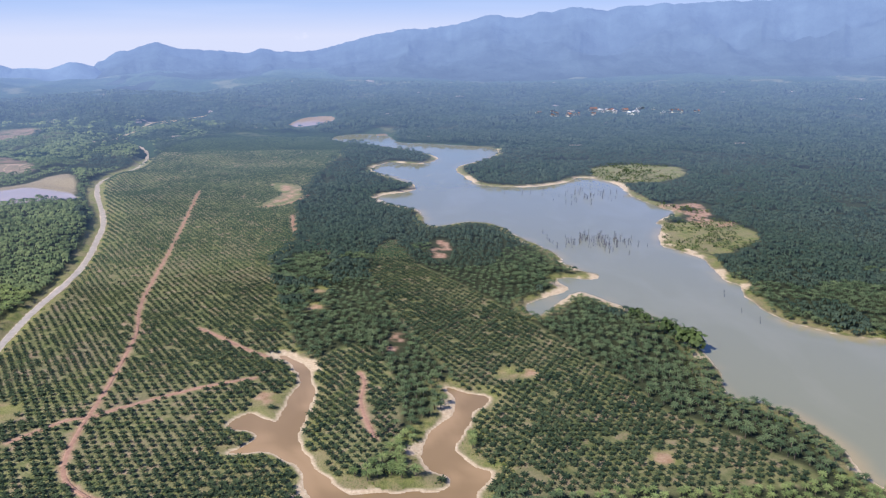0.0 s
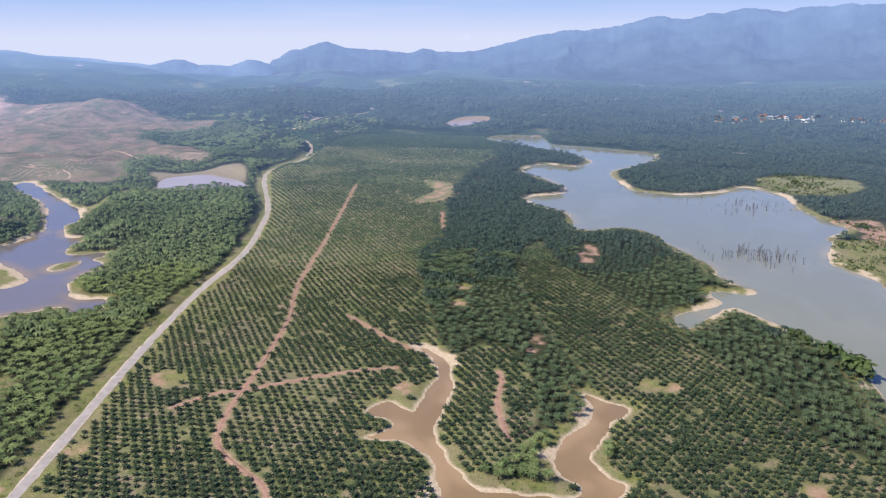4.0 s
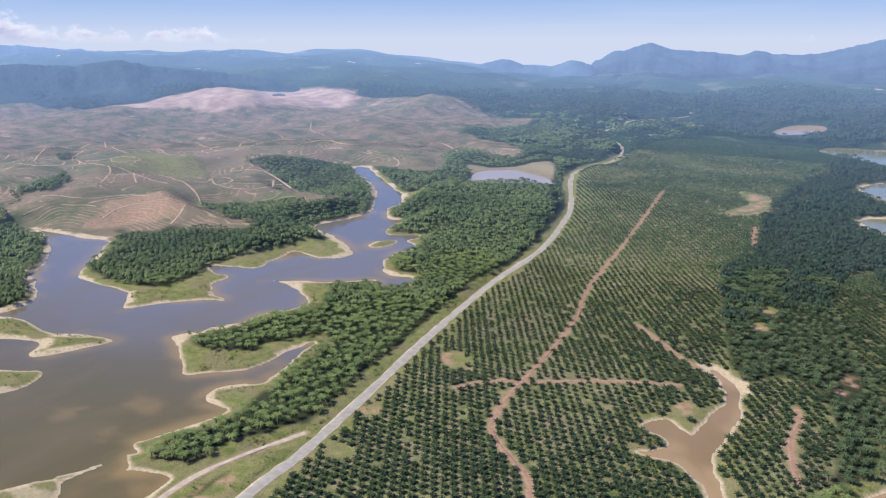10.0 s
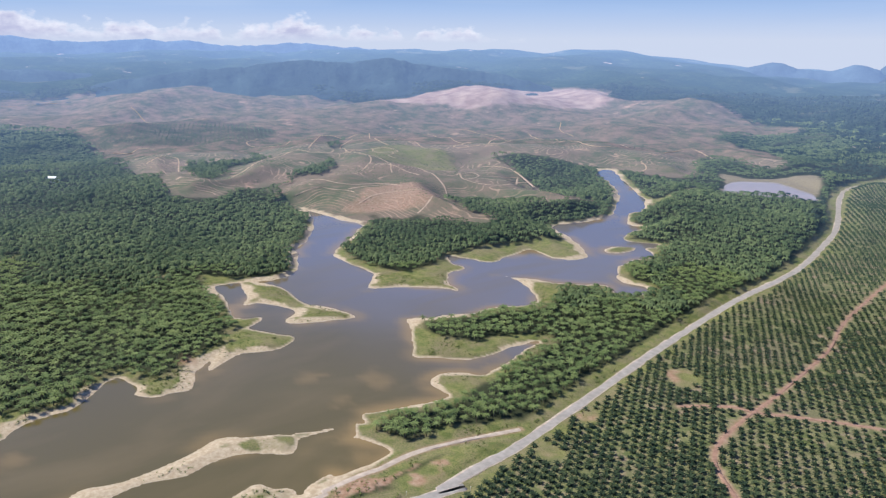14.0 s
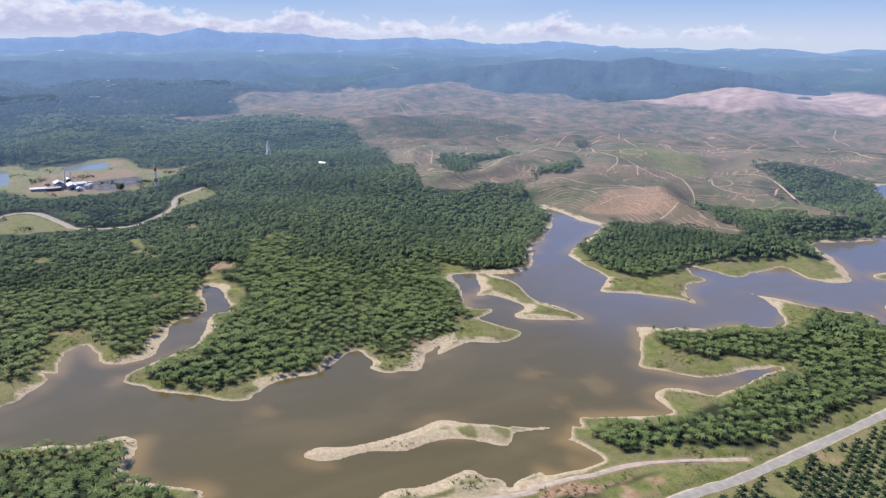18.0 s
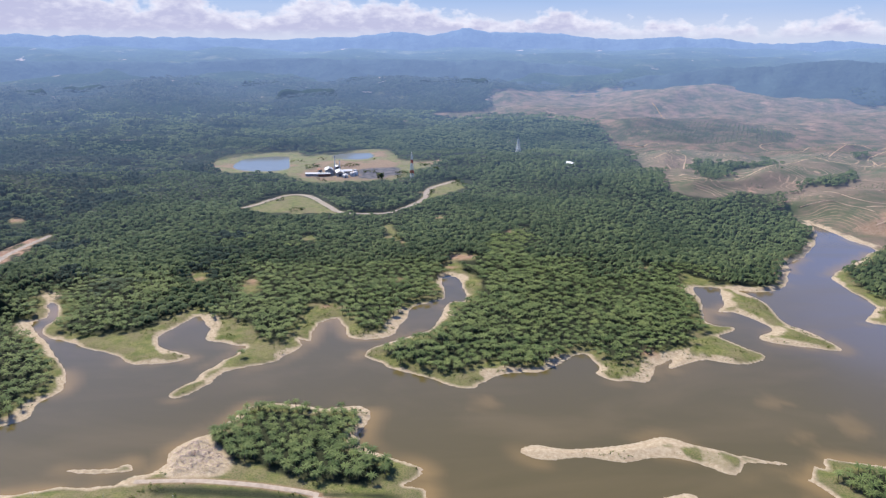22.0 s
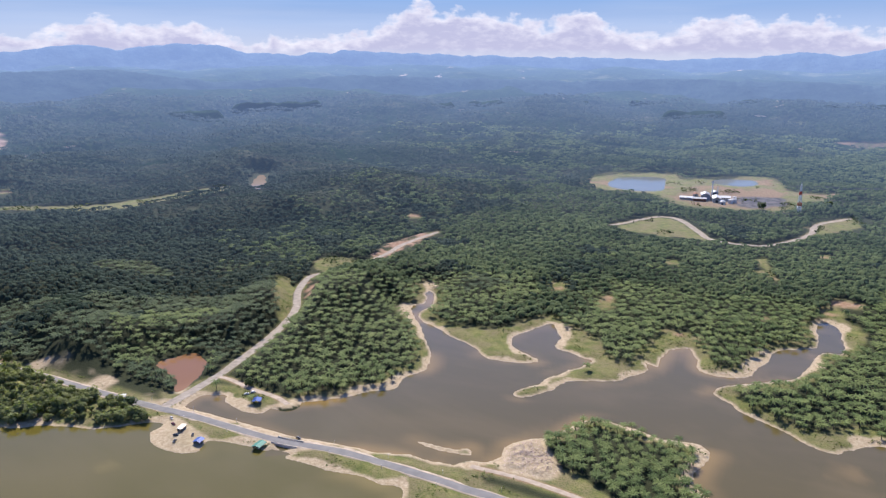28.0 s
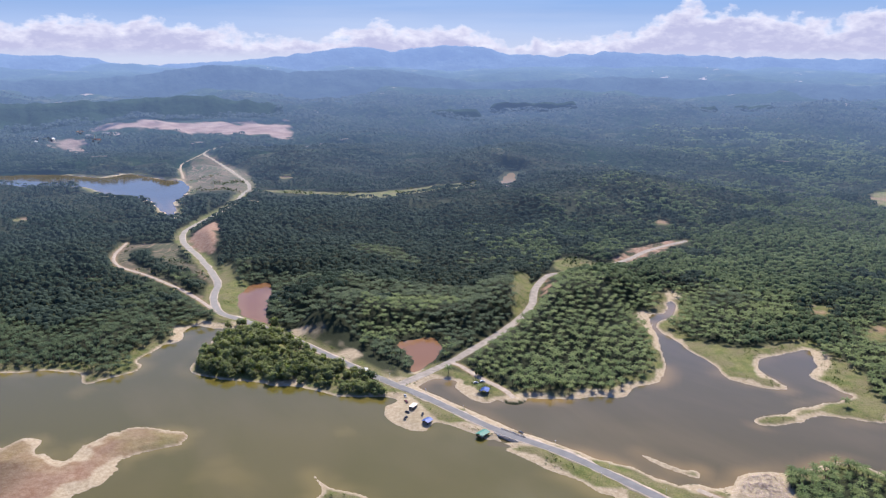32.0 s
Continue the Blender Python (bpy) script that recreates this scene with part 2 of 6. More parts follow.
def ground_material():
    m = Nodes("ground_cover")
    fine, mid, big = m.noise(0.9, 4), m.noise(0.12, 5), m.noise(0.013, 4)
    weeds = m.mix(m.ramp(mid, 0.35, 0.65), (0.090, 0.112, 0.036), (0.204, 0.194, 0.084))
    weeds = m.mix(m.ramp(big, 0.46, 0.70, 0, 0.6), weeds, (0.215, 0.175, 0.105))
    weeds = m.mix(m.ramp(m.noise(0.06, 5, 0.65), 0.54, 0.68, 0, 0.75), weeds, (0.30, 0.205, 0.14))
    # green-brown palm floor, darkened further to deepen the shade between crowns
    shaded_floor = m.mix(m.ramp(fine, 0.3, 0.7), (0.020, 0.027, 0.012), (0.046, 0.052, 0.022))
    col = m.mix(m.attr("lush"), shaded_floor, weeds)
    grass = m.mix(m.ramp(mid, 0.35, 0.7), (0.122, 0.140, 0.038), (0.250, 0.232, 0.082))
    grass = m.mix(m.ramp(m.noise(0.035, 5, 0.65), 0.42, 0.60, 0, 0.8), grass, (0.225, 0.180, 0.098))
    grass = m.mix(m.ramp(fine, 0.45, 0.7, 0, 0.75), grass, (0.068, 0.092, 0.024))
    col = m.mix(m.attr("grass"), col, grass)
    # cleared hill: dry weeds and ploughed terraces
    step = m.math('FRACT', m.math('MULTIPLY', m.math('ADD', m.attr("hill"), m.ramp(m.noise(0.02, 3), 0, 1, -0.5, 0.5)), 1.5))
    terrace = m.math('MULTIPLY', m.math('MULTIPLY', m.ramp(step, 0.74, 0.86), m.ramp(m.noise(0.03, 4), 0.36, 0.50)), m.ramp(m.noise(0.009, 3), 0.42, 0.52))
    scrub = m.mix(m.ramp(m.noise(0.0065, 5), 0.40, 0.60), (0.088, 0.100, 0.050), (0.164, 0.128, 0.085))
    scrub = m.mix(m.ramp(m.noise(0.045, 6, 0.7), 0.44, 0.74), scrub, (0.205, 0.146, 0.102))
    scrub = m.mix(m.ramp(m.noise(0.011, 4), 0.60, 0.72, 0, 0.8), scrub, (0.07, 0.10, 0.035))
    scrub = m.mix(m.ramp(m.noise(0.02, 6, 0.72), 0.60, 0.68, 0, 0.8), scrub, (0.38, 0.24, 0.16))
    scrub = m.mix(m.ramp(m.noise(0.09, 4, 0.7), 0.62, 0.72, 0, 0.8), scrub, (0.045, 0.06, 0.025))
    scrub = m.mix(m.math('MULTIPLY', terrace, 0.65), scrub, (0.40, 0.27, 0.18))
    col = m.mix(m.attr("scrub"), col, scrub)
    dirt = m.mix(m.ramp(m.noise(0.25, 5), 0.35, 0.65), (0.30, 0.165, 0.10), (0.42, 0.28, 0.19))
    col = m.mix(m.attr("dirt"), col, dirt)
    sand = m.mix(m.ramp(m.noise(0.35, 5), 0.35, 0.7), (0.38, 0.29, 0.175), (0.53, 0.43, 0.29))
    col = m.mix(m.attr("sand"), col, sand)
    pink = m.mix(m.ramp(m.noise(0.03, 6), 0.35, 0.65), (0.27, 0.145, 0.088), (0.40, 0.235, 0.152))
    col = m.mix(m.attr("bare"), col, pink)
    col = m.mix(m.attr("ash"), col, m.mix(m.ramp(m.noise(0.08, 5), 0.35, 0.65), (0.05, 0.046, 0.05), (0.15, 0.135, 0.13)))
    m.bump(m.math('ADD', m.noise(0.6, 5), m.math('MULTIPLY', m.attr("scrub"), m.noise(0.06, 6, 0.7))), 0.6, 1.0)
    # beyond 900 m the ground itself emits the haze
    haze_emission(m, far_part(m, 900.0))
    return m.done(col, 0.95, Specular_IOR_Level=0.15)


# leaves of the far palms, with haze painted in as emission
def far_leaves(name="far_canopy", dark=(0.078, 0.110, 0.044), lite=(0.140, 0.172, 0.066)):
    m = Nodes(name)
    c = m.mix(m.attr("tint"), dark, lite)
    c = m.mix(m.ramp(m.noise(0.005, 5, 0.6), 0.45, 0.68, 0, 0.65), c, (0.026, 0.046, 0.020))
    haze_emission(m, far_part(m, 900.0))
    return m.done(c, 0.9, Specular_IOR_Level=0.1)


def distance_material():
    """Backdrop: the far plain and hills, kilometres of blue air put in as emission."""
    m = Nodes("far_country")
    woods = m.mix(m.ramp(m.noise(0.006, 6, 0.62), 0.35, 0.68), (0.020, 0.040, 0.022), (0.055, 0.080, 0.036))
    woods = m.mix(m.ramp(m.noise(0.05, 5, 0.7), 0.35, 0.7), woods, (0.018, 0.032, 0.02))
    fields = m.mix(m.ramp(m.noise(0.004, 6, 0.62, (1, 1, 0)), 0.58, 0.65, 0, 0.4), woods, (0.17, 0.16, 0.09))
    fields = m.mix(m.ramp(m.noise(0.0045, 5, 0.6, (1.6, 1.6, 0)), 0.66, 0.69, 0, 0.85), fields, (0.42, 0.32, 0.25))
    scrub = m.mix(m.ramp(m.noise(0.02, 7, 0.72), 0.4, 0.62), (0.085, 0.09, 0.05), (0.22, 0.15, 0.105))
    scrub = m.mix(m.ramp(m.noise(0.012, 6, 0.72), 0.60, 0.68, 0, 0.7), scrub, (0.38, 0.25, 0.17))
    col = m.mix(m.attr("scrub"), fields, scrub)
    pink = m.mix(m.ramp(m.noise(0.02, 6), 0.35, 0.65), (0.25, 0.165, 0.13), (0.40, 0.29, 0.225))
    col = m.mix(m.attr("bare"), col, pink)
    m.bump(m.noise(0.07, 5, 0.7), 0.9, 6.0)
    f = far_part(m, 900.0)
    haze_emission(m, f)
    return m.done(col, 1.0, Specular_IOR_Level=0.0)


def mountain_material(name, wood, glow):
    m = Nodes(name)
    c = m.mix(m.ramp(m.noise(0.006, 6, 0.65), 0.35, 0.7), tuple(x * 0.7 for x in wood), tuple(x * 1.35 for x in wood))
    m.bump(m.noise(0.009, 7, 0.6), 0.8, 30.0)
    # the mountains' blue haze is this emission, not air
    haze_emission(m, far_part(m, 900.0, 5000.0), glow)
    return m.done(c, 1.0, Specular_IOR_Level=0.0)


def water_material(name, deep, shoal, silt, gloss=0.8):
    m = Nodes(name)
    n = m.noise(0.012, 4, 0.5, (1, 0.5, 1), distortion=0.6)
    c = m.mix(m.ramp(n, 0.50, 0.72, 0, 0.55), deep, silt)
    # sky reflection of the northern water, put into the base colour
    c = m.mix(m.attr("clear"), c, (0.150, 0.134, 0.124))
    streak = m.noise(0.006, 5, 0.6, (1.0, 0.35, 1), distortion=1.2)
    c = m.mix(m.ramp(streak, 0.52, 0.66, 0, 0.35), c, silt)
    c = m.mix(m.attr("shallow"), c, shoal)
    m.bump(m.noise(0.9, 3, 0.5), 0.05, 0.3)
    return m.done(c, m.ramp(m.noise(0.02, 3), 0.35, 0.7, 0.05, 0.13), IOR=1.33, Specular_IOR_Level=gloss)


def leaf_material(name, dark, lite, old, gloss=0.62, through_light=0.12):
    m = Nodes(name)
    t = m.math('FRACT', m.math('ADD', m.attr("tint"), m.rand()))
    c = m.mix(t, dark, lite)
    c = m.mix(m.ramp(m.noise(0.018, 3), 0.5, 0.72, 0, 0.5), c, old)
    c = m.mix(m.ramp(m.noise(0.7, 3), 0.3, 0.75, 0, 0.4), c, tuple(x * 0.55 for x in dark))
    # darker low and outward in the crown, lighter at the top
    c = m.mix(m.ramp(m.attr("crown_level"), 0.0, 0.9), m.mix(1.0, c, (0.72, 0.70, 0.72), 'MULTIPLY'), m.mix(1.0, c, (1.16, 1.18, 1.10), 'MULTIPLY'))
    m.done(c, gloss, Specular_IOR_Level=0.08)
    tr = m.nt.nodes.new("ShaderNodeBsdfTranslucent")
    m.put(tr.inputs[0], m.mix(1.0, c, (1.1, 1.35, 0.55), 'MULTIPLY'))
    mx = m.nt.nodes.new("ShaderNodeMixShader")
    mx.inputs[0].default_value = through_light
    m.nt.links.new(m.b.outputs[0], mx.inputs[1])
    m.nt.links.new(tr.outputs[0], mx.inputs[2])
    m.nt.links.new(mx.outputs[0], m.out.inputs[0])
    return m.mat


def road_material():
    """Asphalt, bare grey near the bridge and under pale dust farther north."""
    m = Nodes("worn_asphalt")
    c = m.mix(m.ramp(m.noise(0.15, 5), 0.3, 0.7), (0.165, 0.158, 0.150), (0.235, 0.222, 0.205))
    gap = m.nt.nodes.new("ShaderNodeVectorMath")
    gap.operation = 'DISTANCE'
    gap.inputs[1].default_value = (-390, -303, 0)
    m.nt.links.new(m.where(), gap.inputs[0])
    dust = m.mix(m.ramp(m.noise(0.2, 5), 0.3, 0.7), (0.26, 0.232, 0.19), (0.37, 0.33, 0.275))
    c = m.mix(m.ramp(gap.outputs["Value"], 180, 620), c, dust)
    return m.done(c, 0.9)


MAT = {
    "ground": ground_material(),
    "far": distance_material(),
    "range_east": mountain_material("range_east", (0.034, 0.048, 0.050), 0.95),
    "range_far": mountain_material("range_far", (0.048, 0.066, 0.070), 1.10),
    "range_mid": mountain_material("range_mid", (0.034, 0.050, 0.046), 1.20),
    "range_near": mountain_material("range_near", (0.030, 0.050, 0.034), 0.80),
    "palm": leaf_material("palm_fronds", (0.090, 0.126, 0.046), (0.205, 0.246, 0.090), (0.212, 0.238, 0.082), 0.7, 0.12),
    "palm_young": leaf_material("young_palm_fronds", (0.022, 0.037, 0.020), (0.054, 0.073, 0.035), (0.060, 0.076, 0.032), 0.7, 0.08),
    "broadleaf": leaf_material("broad_leaves", (0.19, 0.205, 0.095), (0.34, 0.34, 0.17), (0.29, 0.285, 0.13), 0.8, 0.5),
    "bush": leaf_material("scrub_leaves", (0.085, 0.115, 0.028), (0.175, 0.20, 0.058), (0.19, 0.195, 0.065), 0.8, 0.22),
    "bush_dark": leaf_material("thicket_leaves", (0.040, 0.068, 0.024), (0.095, 0.125, 0.042), (0.11, 0.13, 0.045)),
    # darker copies of the palm leaves; in the south they hold painted shade
    "palm_dark": leaf_material("dark_palm_fronds", (0.046, 0.072, 0.036), (0.110, 0.142, 0.068), (0.112, 0.136, 0.060), 0.7, 0.1),
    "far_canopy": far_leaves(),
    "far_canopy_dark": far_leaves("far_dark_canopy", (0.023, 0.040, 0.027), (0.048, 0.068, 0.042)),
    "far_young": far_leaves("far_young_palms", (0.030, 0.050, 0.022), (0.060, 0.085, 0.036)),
    "trunk": simple("palm_trunk", (0.11, 0.085, 0.06), 0.95, 0.35, 2.0),
    "bark": simple("grey_bark", (0.20, 0.18, 0.15), 0.95, 0.35, 2.0),
    "asphalt": road_material(),
    "gravel": simple("pale_gravel", (0.44, 0.355, 0.265), 0.95, 0.25, 0.2),
    "grey_gravel": simple("grey_gravel", (0.34, 0.29, 0.23), 0.95, 0.3, 0.2),
    "red_dirt": simple("red_dirt", (0.31, 0.18, 0.115), 0.95, 0.25, 0.25),
    "hill_dirt": simple("hill_dirt", (0.40, 0.30, 0.215), 0.95, 0.25, 0.1),
    "concrete": simple("bridge_concrete", (0.42, 0.40, 0.37), 0.85, 0.2, 0.6),
}
WATERS = {
    "east": water_material("lake_east_water", (0.20, 0.20, 0.125), (0.33, 0.26, 0.13), (0.24, 0.235, 0.16)),
    "creek": water_material("creek_water", (0.225, 0.150, 0.068), (0.36, 0.24, 0.12), (0.27, 0.18, 0.088), 0.65),
    "west": water_material("lake_west_water", (0.112, 0.087, 0.028), (0.29, 0.19, 0.068), (0.165, 0.122, 0.048), 0.7),
    "south": water_material("lake_south_water", (0.118, 0.098, 0.020), (0.22, 0.165, 0.045), (0.155, 0.122, 0.040), 0.65),
    "red": water_material("red_pond_water", (0.235, 0.118, 0.048), (0.29, 0.16, 0.07), (0.20, 0.105, 0.042), 0.3),
    "pale": water_material("pale_pond_water", (0.36, 0.28, 0.21), (0.45, 0.36, 0.28), (0.42, 0.33, 0.25)),
    "mill": water_material("mill_pond_water", (0.19, 0.205, 0.195), (0.20, 0.21, 0.15), (0.23, 0.24, 0.225), 0.15),
}

# ---- plan: outlines on the ground, in metres, rounded off by curves and broken up by noise ----
PLAN = {}
PLAN["east_lake_s"] = [(277, 435), (276, 477), (265, 521), (250, 546), (232, 557), (227, 574), (231, 613), (231, 643), (232, 679), (219, 717), (196, 762), (168, 804), (153, 823), (135, 810), (120, 786), (101, 755), (89, 752), (89, 782), (113, 805), (139, 832), (135, 870), (171, 868), (183, 888), (162, 914), (147, 979), (171, 1066), (321, 1146), (294, 1031), (315, 981), (331, 941), (327, 866), (338, 843), (328, 799), (330, 758), (344, 722), (363, 703), (385, 682), (419, 676), (440, 626), (452, 560), (345, 410)]
PLAN["east_lake_n"] = [(154, 927), (147, 979), (107, 1068), (80, 1144), (38, 1168), (-23, 1141), (-39, 1238), (-63, 1273), (-105, 1316), (-114, 1370), (-54, 1425), (-74, 1507), (-153, 1642), (-123, 1746), (-46, 1726), (-15, 1824), (-93, 1940), (-221, 2074), (-306, 2146), (-301, 2226), (-223, 2257), (-154, 2206), (-123, 2089), (-38, 2051), (79, 2000), (133, 1936), (112, 1816), (56, 1720), (23, 1647), (49, 1525), (69, 1464), (153, 1438), (234, 1480), (276, 1533), (328, 1458), (329, 1371), (346, 1279), (366, 1213), (321, 1146), (293, 1025), (234, 924)]
PLAN["creek_w"] = [(-150, 648), (-131, 626), (-122, 592), (-124, 566), (-125, 537), (-127, 525), (-139, 528), (-152, 537), (-160, 520), (-142, 514), (-135, 503), (-140, 491), (-152, 481), (-127, 485), (-108, 468), (-96, 455), (-87, 426), (-84, 399), (-30, 382), (-32, 426), (-59, 430), (-73, 439), (-81, 454), (-96, 479), (-108, 502), (-109, 532), (-109, 570), (-116, 608), (-129, 632), (-146, 651)]
PLAN["creek_e"] = [(0, 583), (5, 563), (2, 530), (-14, 505), (-18, 481), (-12, 459), (1, 446), (-8, 434), (-33, 429), (-61, 427), (-62, 382), (9, 381), (17, 429), (28, 452), (22, 459), (7, 479), (12, 504), (22, 539), (34, 563), (18, 571)]
PLAN["west_lake_n"] = [(-1104, 1327), (-988, 1234), (-899, 1161), (-850, 1124), (-798, 1052), (-796, 1017), (-745, 953), (-720, 956), (-711, 907), (-683, 873), (-643, 893), (-632, 879), (-635, 857), (-605, 837), (-607, 783), (-586, 740), (-556, 712), (-527, 717), (-511, 693), (-537, 676), (-558, 690), (-580, 667), (-607, 648), (-661, 615), (-639, 619), (-606, 611), (-564, 584), (-562, 561), (-578, 512), (-513, 431), (-635, 479), (-644, 535), (-676, 545), (-701, 568), (-715, 599), (-738, 601), (-767, 619), (-716, 639), (-717, 675), (-726, 723), (-694, 724), (-662, 733), (-657, 761), (-693, 792), (-748, 822), (-810, 854), (-794, 919), (-812, 994), (-937, 1153), (-1101, 1279)]
PLAN["west_lake_m"] = [(-578, 512), (-585, 480), (-604, 439), (-570, 426), (-550, 415), (-524, 387), (-514, 402), (-496, 411), (-484, 434), (-488, 464), (-486, 502), (-478, 501), (-469, 462), (-454, 416), (-473, 394), (-476, 375), (-464, 363), (-449, 363), (-438, 355), (-453, 290), (-412, 252), (-448, 200), (-624, 249), (-618, 309), (-622, 321), (-657, 297), (-655, 273), (-673, 286), (-698, 322), (-715, 297), (-772, 311), (-826, 322), (-809, 386), (-817, 416), (-872, 448), (-924, 474), (-970, 520), (-1083, 584), (-1152, 599), (-1097, 602), (-1033, 608), (-986, 616), (-925, 556), (-871, 500), (-844, 491), (-777, 498), (-740, 481), (-714, 457), (-686, 507), (-644, 535)]
PLAN["west_lake_s"] = [(-453, 290), (-450, 274), (-443, 258), (-439, 258), (-419, 270), (-395, 277), (-387, 262), (-379, 225), (-362, 185), (-372, 198), (-338, 170), (-339, 85), (-357, 13), (-415, 21), (-422, 5), (-434, 14), (-445, 11), (-466, -24), (-492, -29), (-516, -24), (-528, -31), (-534, -74), (-543, -123), (-479, -145), (-457, -158), (-533, -166), (-539, -163), (-561, -169), (-582, -151), (-604, -140), (-608, -124), (-642, -103), (-665, -95), (-568, 38), (-572, 61), (-590, 78), (-595, 112), (-608, 129), (-629, 146), (-632, 160), (-605, 165), (-593, 159), (-578, 169), (-573, 190), (-580, 202), (-609, 222), (-624, 249), (-623, 320)]
PLAN["west_lake_w"] = [(-585, -52), (-595, -49), (-627, -42), (-650, -36), (-678, 5), (-706, 22), (-773, 39), (-782, 53), (-841, 53), (-865, 44), (-857, 31), (-796, 35), (-773, 17), (-760, -3), (-711, -11), (-677, -20), (-667, -40), (-675, -57), (-706, -70), (-730, -77), (-711, -93), (-665, -95), (-642, -103), (-608, -124), (-578, -162), (-449, -140), (-546, -49)]
PLAN["west_lake_far"] = [(-619, -116), (-584, -153), (-553, -173), (-549, -189), (-574, -180), (-606, -170), (-649, -151), (-656, -173), (-665, -195), (-696, -199), (-730, -219), (-708, -230), (-675, -239), (-646, -226), (-625, -197), (-607, -238), (-628, -263), (-651, -307), (-677, -349), (-694, -360), (-725, -364), (-764, -383), (-795, -410), (-732, -373), (-705, -380), (-641, -327), (-604, -296), (-563, -280), (-539, -288), (-507, -286), (-491, -304), (-472, -314), (-448, -342), (-432, -353), (-422, -355), (-417, -369), (-424, -390), (-434, -405), (-420, -423), (-397, -410), (-401, -360), (-400, -321), (-396, -292), (-414, -230), (-418, -182), (-423, -170), (-453, -157), (-548, -124), (-611, -81)]
PLAN["south_lake"] = [(-371, -193), (-376, -223), (-374, -262), (-375, -288), (-375, -299), (-374, -330), (-369, -360), (-350, -353), (-343, -385), (-357, -406), (-368, -414), (-343, -450), (-326, -491), (-314, -507), (-290, -542), (-276, -580), (-295, -604), (-326, -635), (-347, -644), (-350, -662), (-334, -693), (-306, -660), (-285, -658), (-251, -637), (-249, -620), (-222, -615), (-200, -621), (-207, -641), (-190, -662), (-153, -692), (-98, -738), (-45, -649), (-35, -474), (-143, -274), (-261, -190)]
PLAN["pond_inlet"] = [(-413, -740), (-457, -776), (-474, -767), (-426, -699), (-403, -662), (-400, -635), (-382, -650), (-383, -674)]
PLAN["pond_red"] = [(-457, -507), (-491, -494), (-463, -455), (-428, -442), (-420, -440), (-444, -473)]
PLAN["pond_far"] = [(-1287, -1113), (-1393, -1180), (-1362, -1135), (-1262, -1062), (-1229, -1052)]
PLAN["pond_dry"] = [(-489, 2464), (-462, 2601), (-382, 2636), (-361, 2555), (-403, 2464), (-457, 2418)]
PLAN["islet_n"] = [(-666, 807), (-669, 833), (-650, 851), (-639, 832), (-648, 803)]
PLAN["penin"] = [(-826, 350), (-797, 373), (-766, 380), (-712, 375), (-687, 389), (-642, 399), (-647, 373), (-659, 341), (-674, 334), (-693, 355), (-721, 348), (-742, 334), (-744, 318), (-768, 334)]
PLAN["isl_near"] = [(-396, 119), (-404, 130), (-402, 152), (-409, 174), (-411, 186), (-399, 192), (-393, 200), (-383, 197), (-370, 179), (-377, 127)]
PLAN["islet_s"] = [(-385, 208), (-392, 221), (-392, 230), (-384, 226), (-379, 213)]
PLAN["bar_w"] = [(-439, -222), (-441, -193), (-447, -184), (-444, -178), (-437, -177), (-435, -203)]
PLAN["mud_bank"] = [(-77, -572), (-112, -539), (-129, -545), (-136, -518), (-138, -492), (-158, -506), (-177, -512), (-196, -506), (-215, -472), (-206, -460), (-184, -470), (-163, -462), (-149, -449), (-130, -448), (-116, -437), (-54, -456)]
PLAN["bar_s"] = [(-255, -360), (-253, -340), (-263, -318), (-260, -308), (-237, -330), (-248, -339)]
PLAN["bar_mid"] = [(-213, -628), (-245, -624), (-251, -622), (-222, -615), (-201, -618)]
PLAN["road_main_n"] = [(-805, 2664), (-823, 2623), (-858, 2541), (-904, 2442), (-909, 2231), (-909, 2144), (-870, 2068), (-813, 2047), (-761, 1965), (-713, 1855), (-678, 1697), (-688, 1544), (-645, 1413), (-539, 1191), (-492, 1055), (-453, 915), (-433, 756), (-401, 596), (-375, 485), (-356, 407), (-343, 348), (-339, 314), (-332, 272)]
PLAN["road_main_s"] = [(-332, 272), (-330, 270), (-383, -47), (-394, -128), (-395, -159), (-397, -189), (-398, -258), (-390, -315), (-390, -389), (-388, -429), (-386, -490), (-386, -582), (-380, -657), (-374, -707), (-394, -759), (-430, -818), (-467, -933), (-495, -1042), (-533, -1111), (-598, -1169), (-693, -1254), (-770, -1346), (-822, -1409), (-878, -1547), (-976, -1850), (-1027, -2005), (-1136, -2099)]
PLAN["track_junction"] = [(-386, -428), (-452, -433), (-488, -440), (-566, -459), (-636, -487), (-689, -525), (-749, -552), (-778, -543), (-828, -530), (-891, -527), (-961, -535), (-1054, -528)]
PLAN["track_spur"] = [(-455, -433), (-458, -422), (-451, -390), (-448, -361), (-441, -343)]
PLAN["track_west"] = [(-372, -710), (-381, -800), (-378, -902), (-370, -972), (-387, -1029), (-431, -1093)]
PLAN["track_shore"] = [(-361, 370), (-374, 323), (-380, 288), (-377, 258), (-378, 247), (-376, 215), (-373, 191), (-400, -29), (-409, -52), (-419, -91), (-424, -131), (-423, -170)]
PLAN["track_far"] = [(-1027, -2005), (-906, -1870), (-853, -1792), (-772, -1610)]
PLAN["track_red"] = [(-442, 1376), (-413, 1226), (-366, 986), (-342, 852), (-322, 767), (-299, 698), (-282, 609), (-273, 554), (-269, 516), (-260, 469), (-246, 443), (-217, 420), (-197, 405), (-185, 385)]
PLAN["track_cross"] = [(-311, 491), (-287, 521), (-268, 529), (-252, 543), (-212, 572), (-160, 599)]
PLAN["track_creek"] = [(-243, 714), (-222, 695), (-189, 665), (-156, 643)]
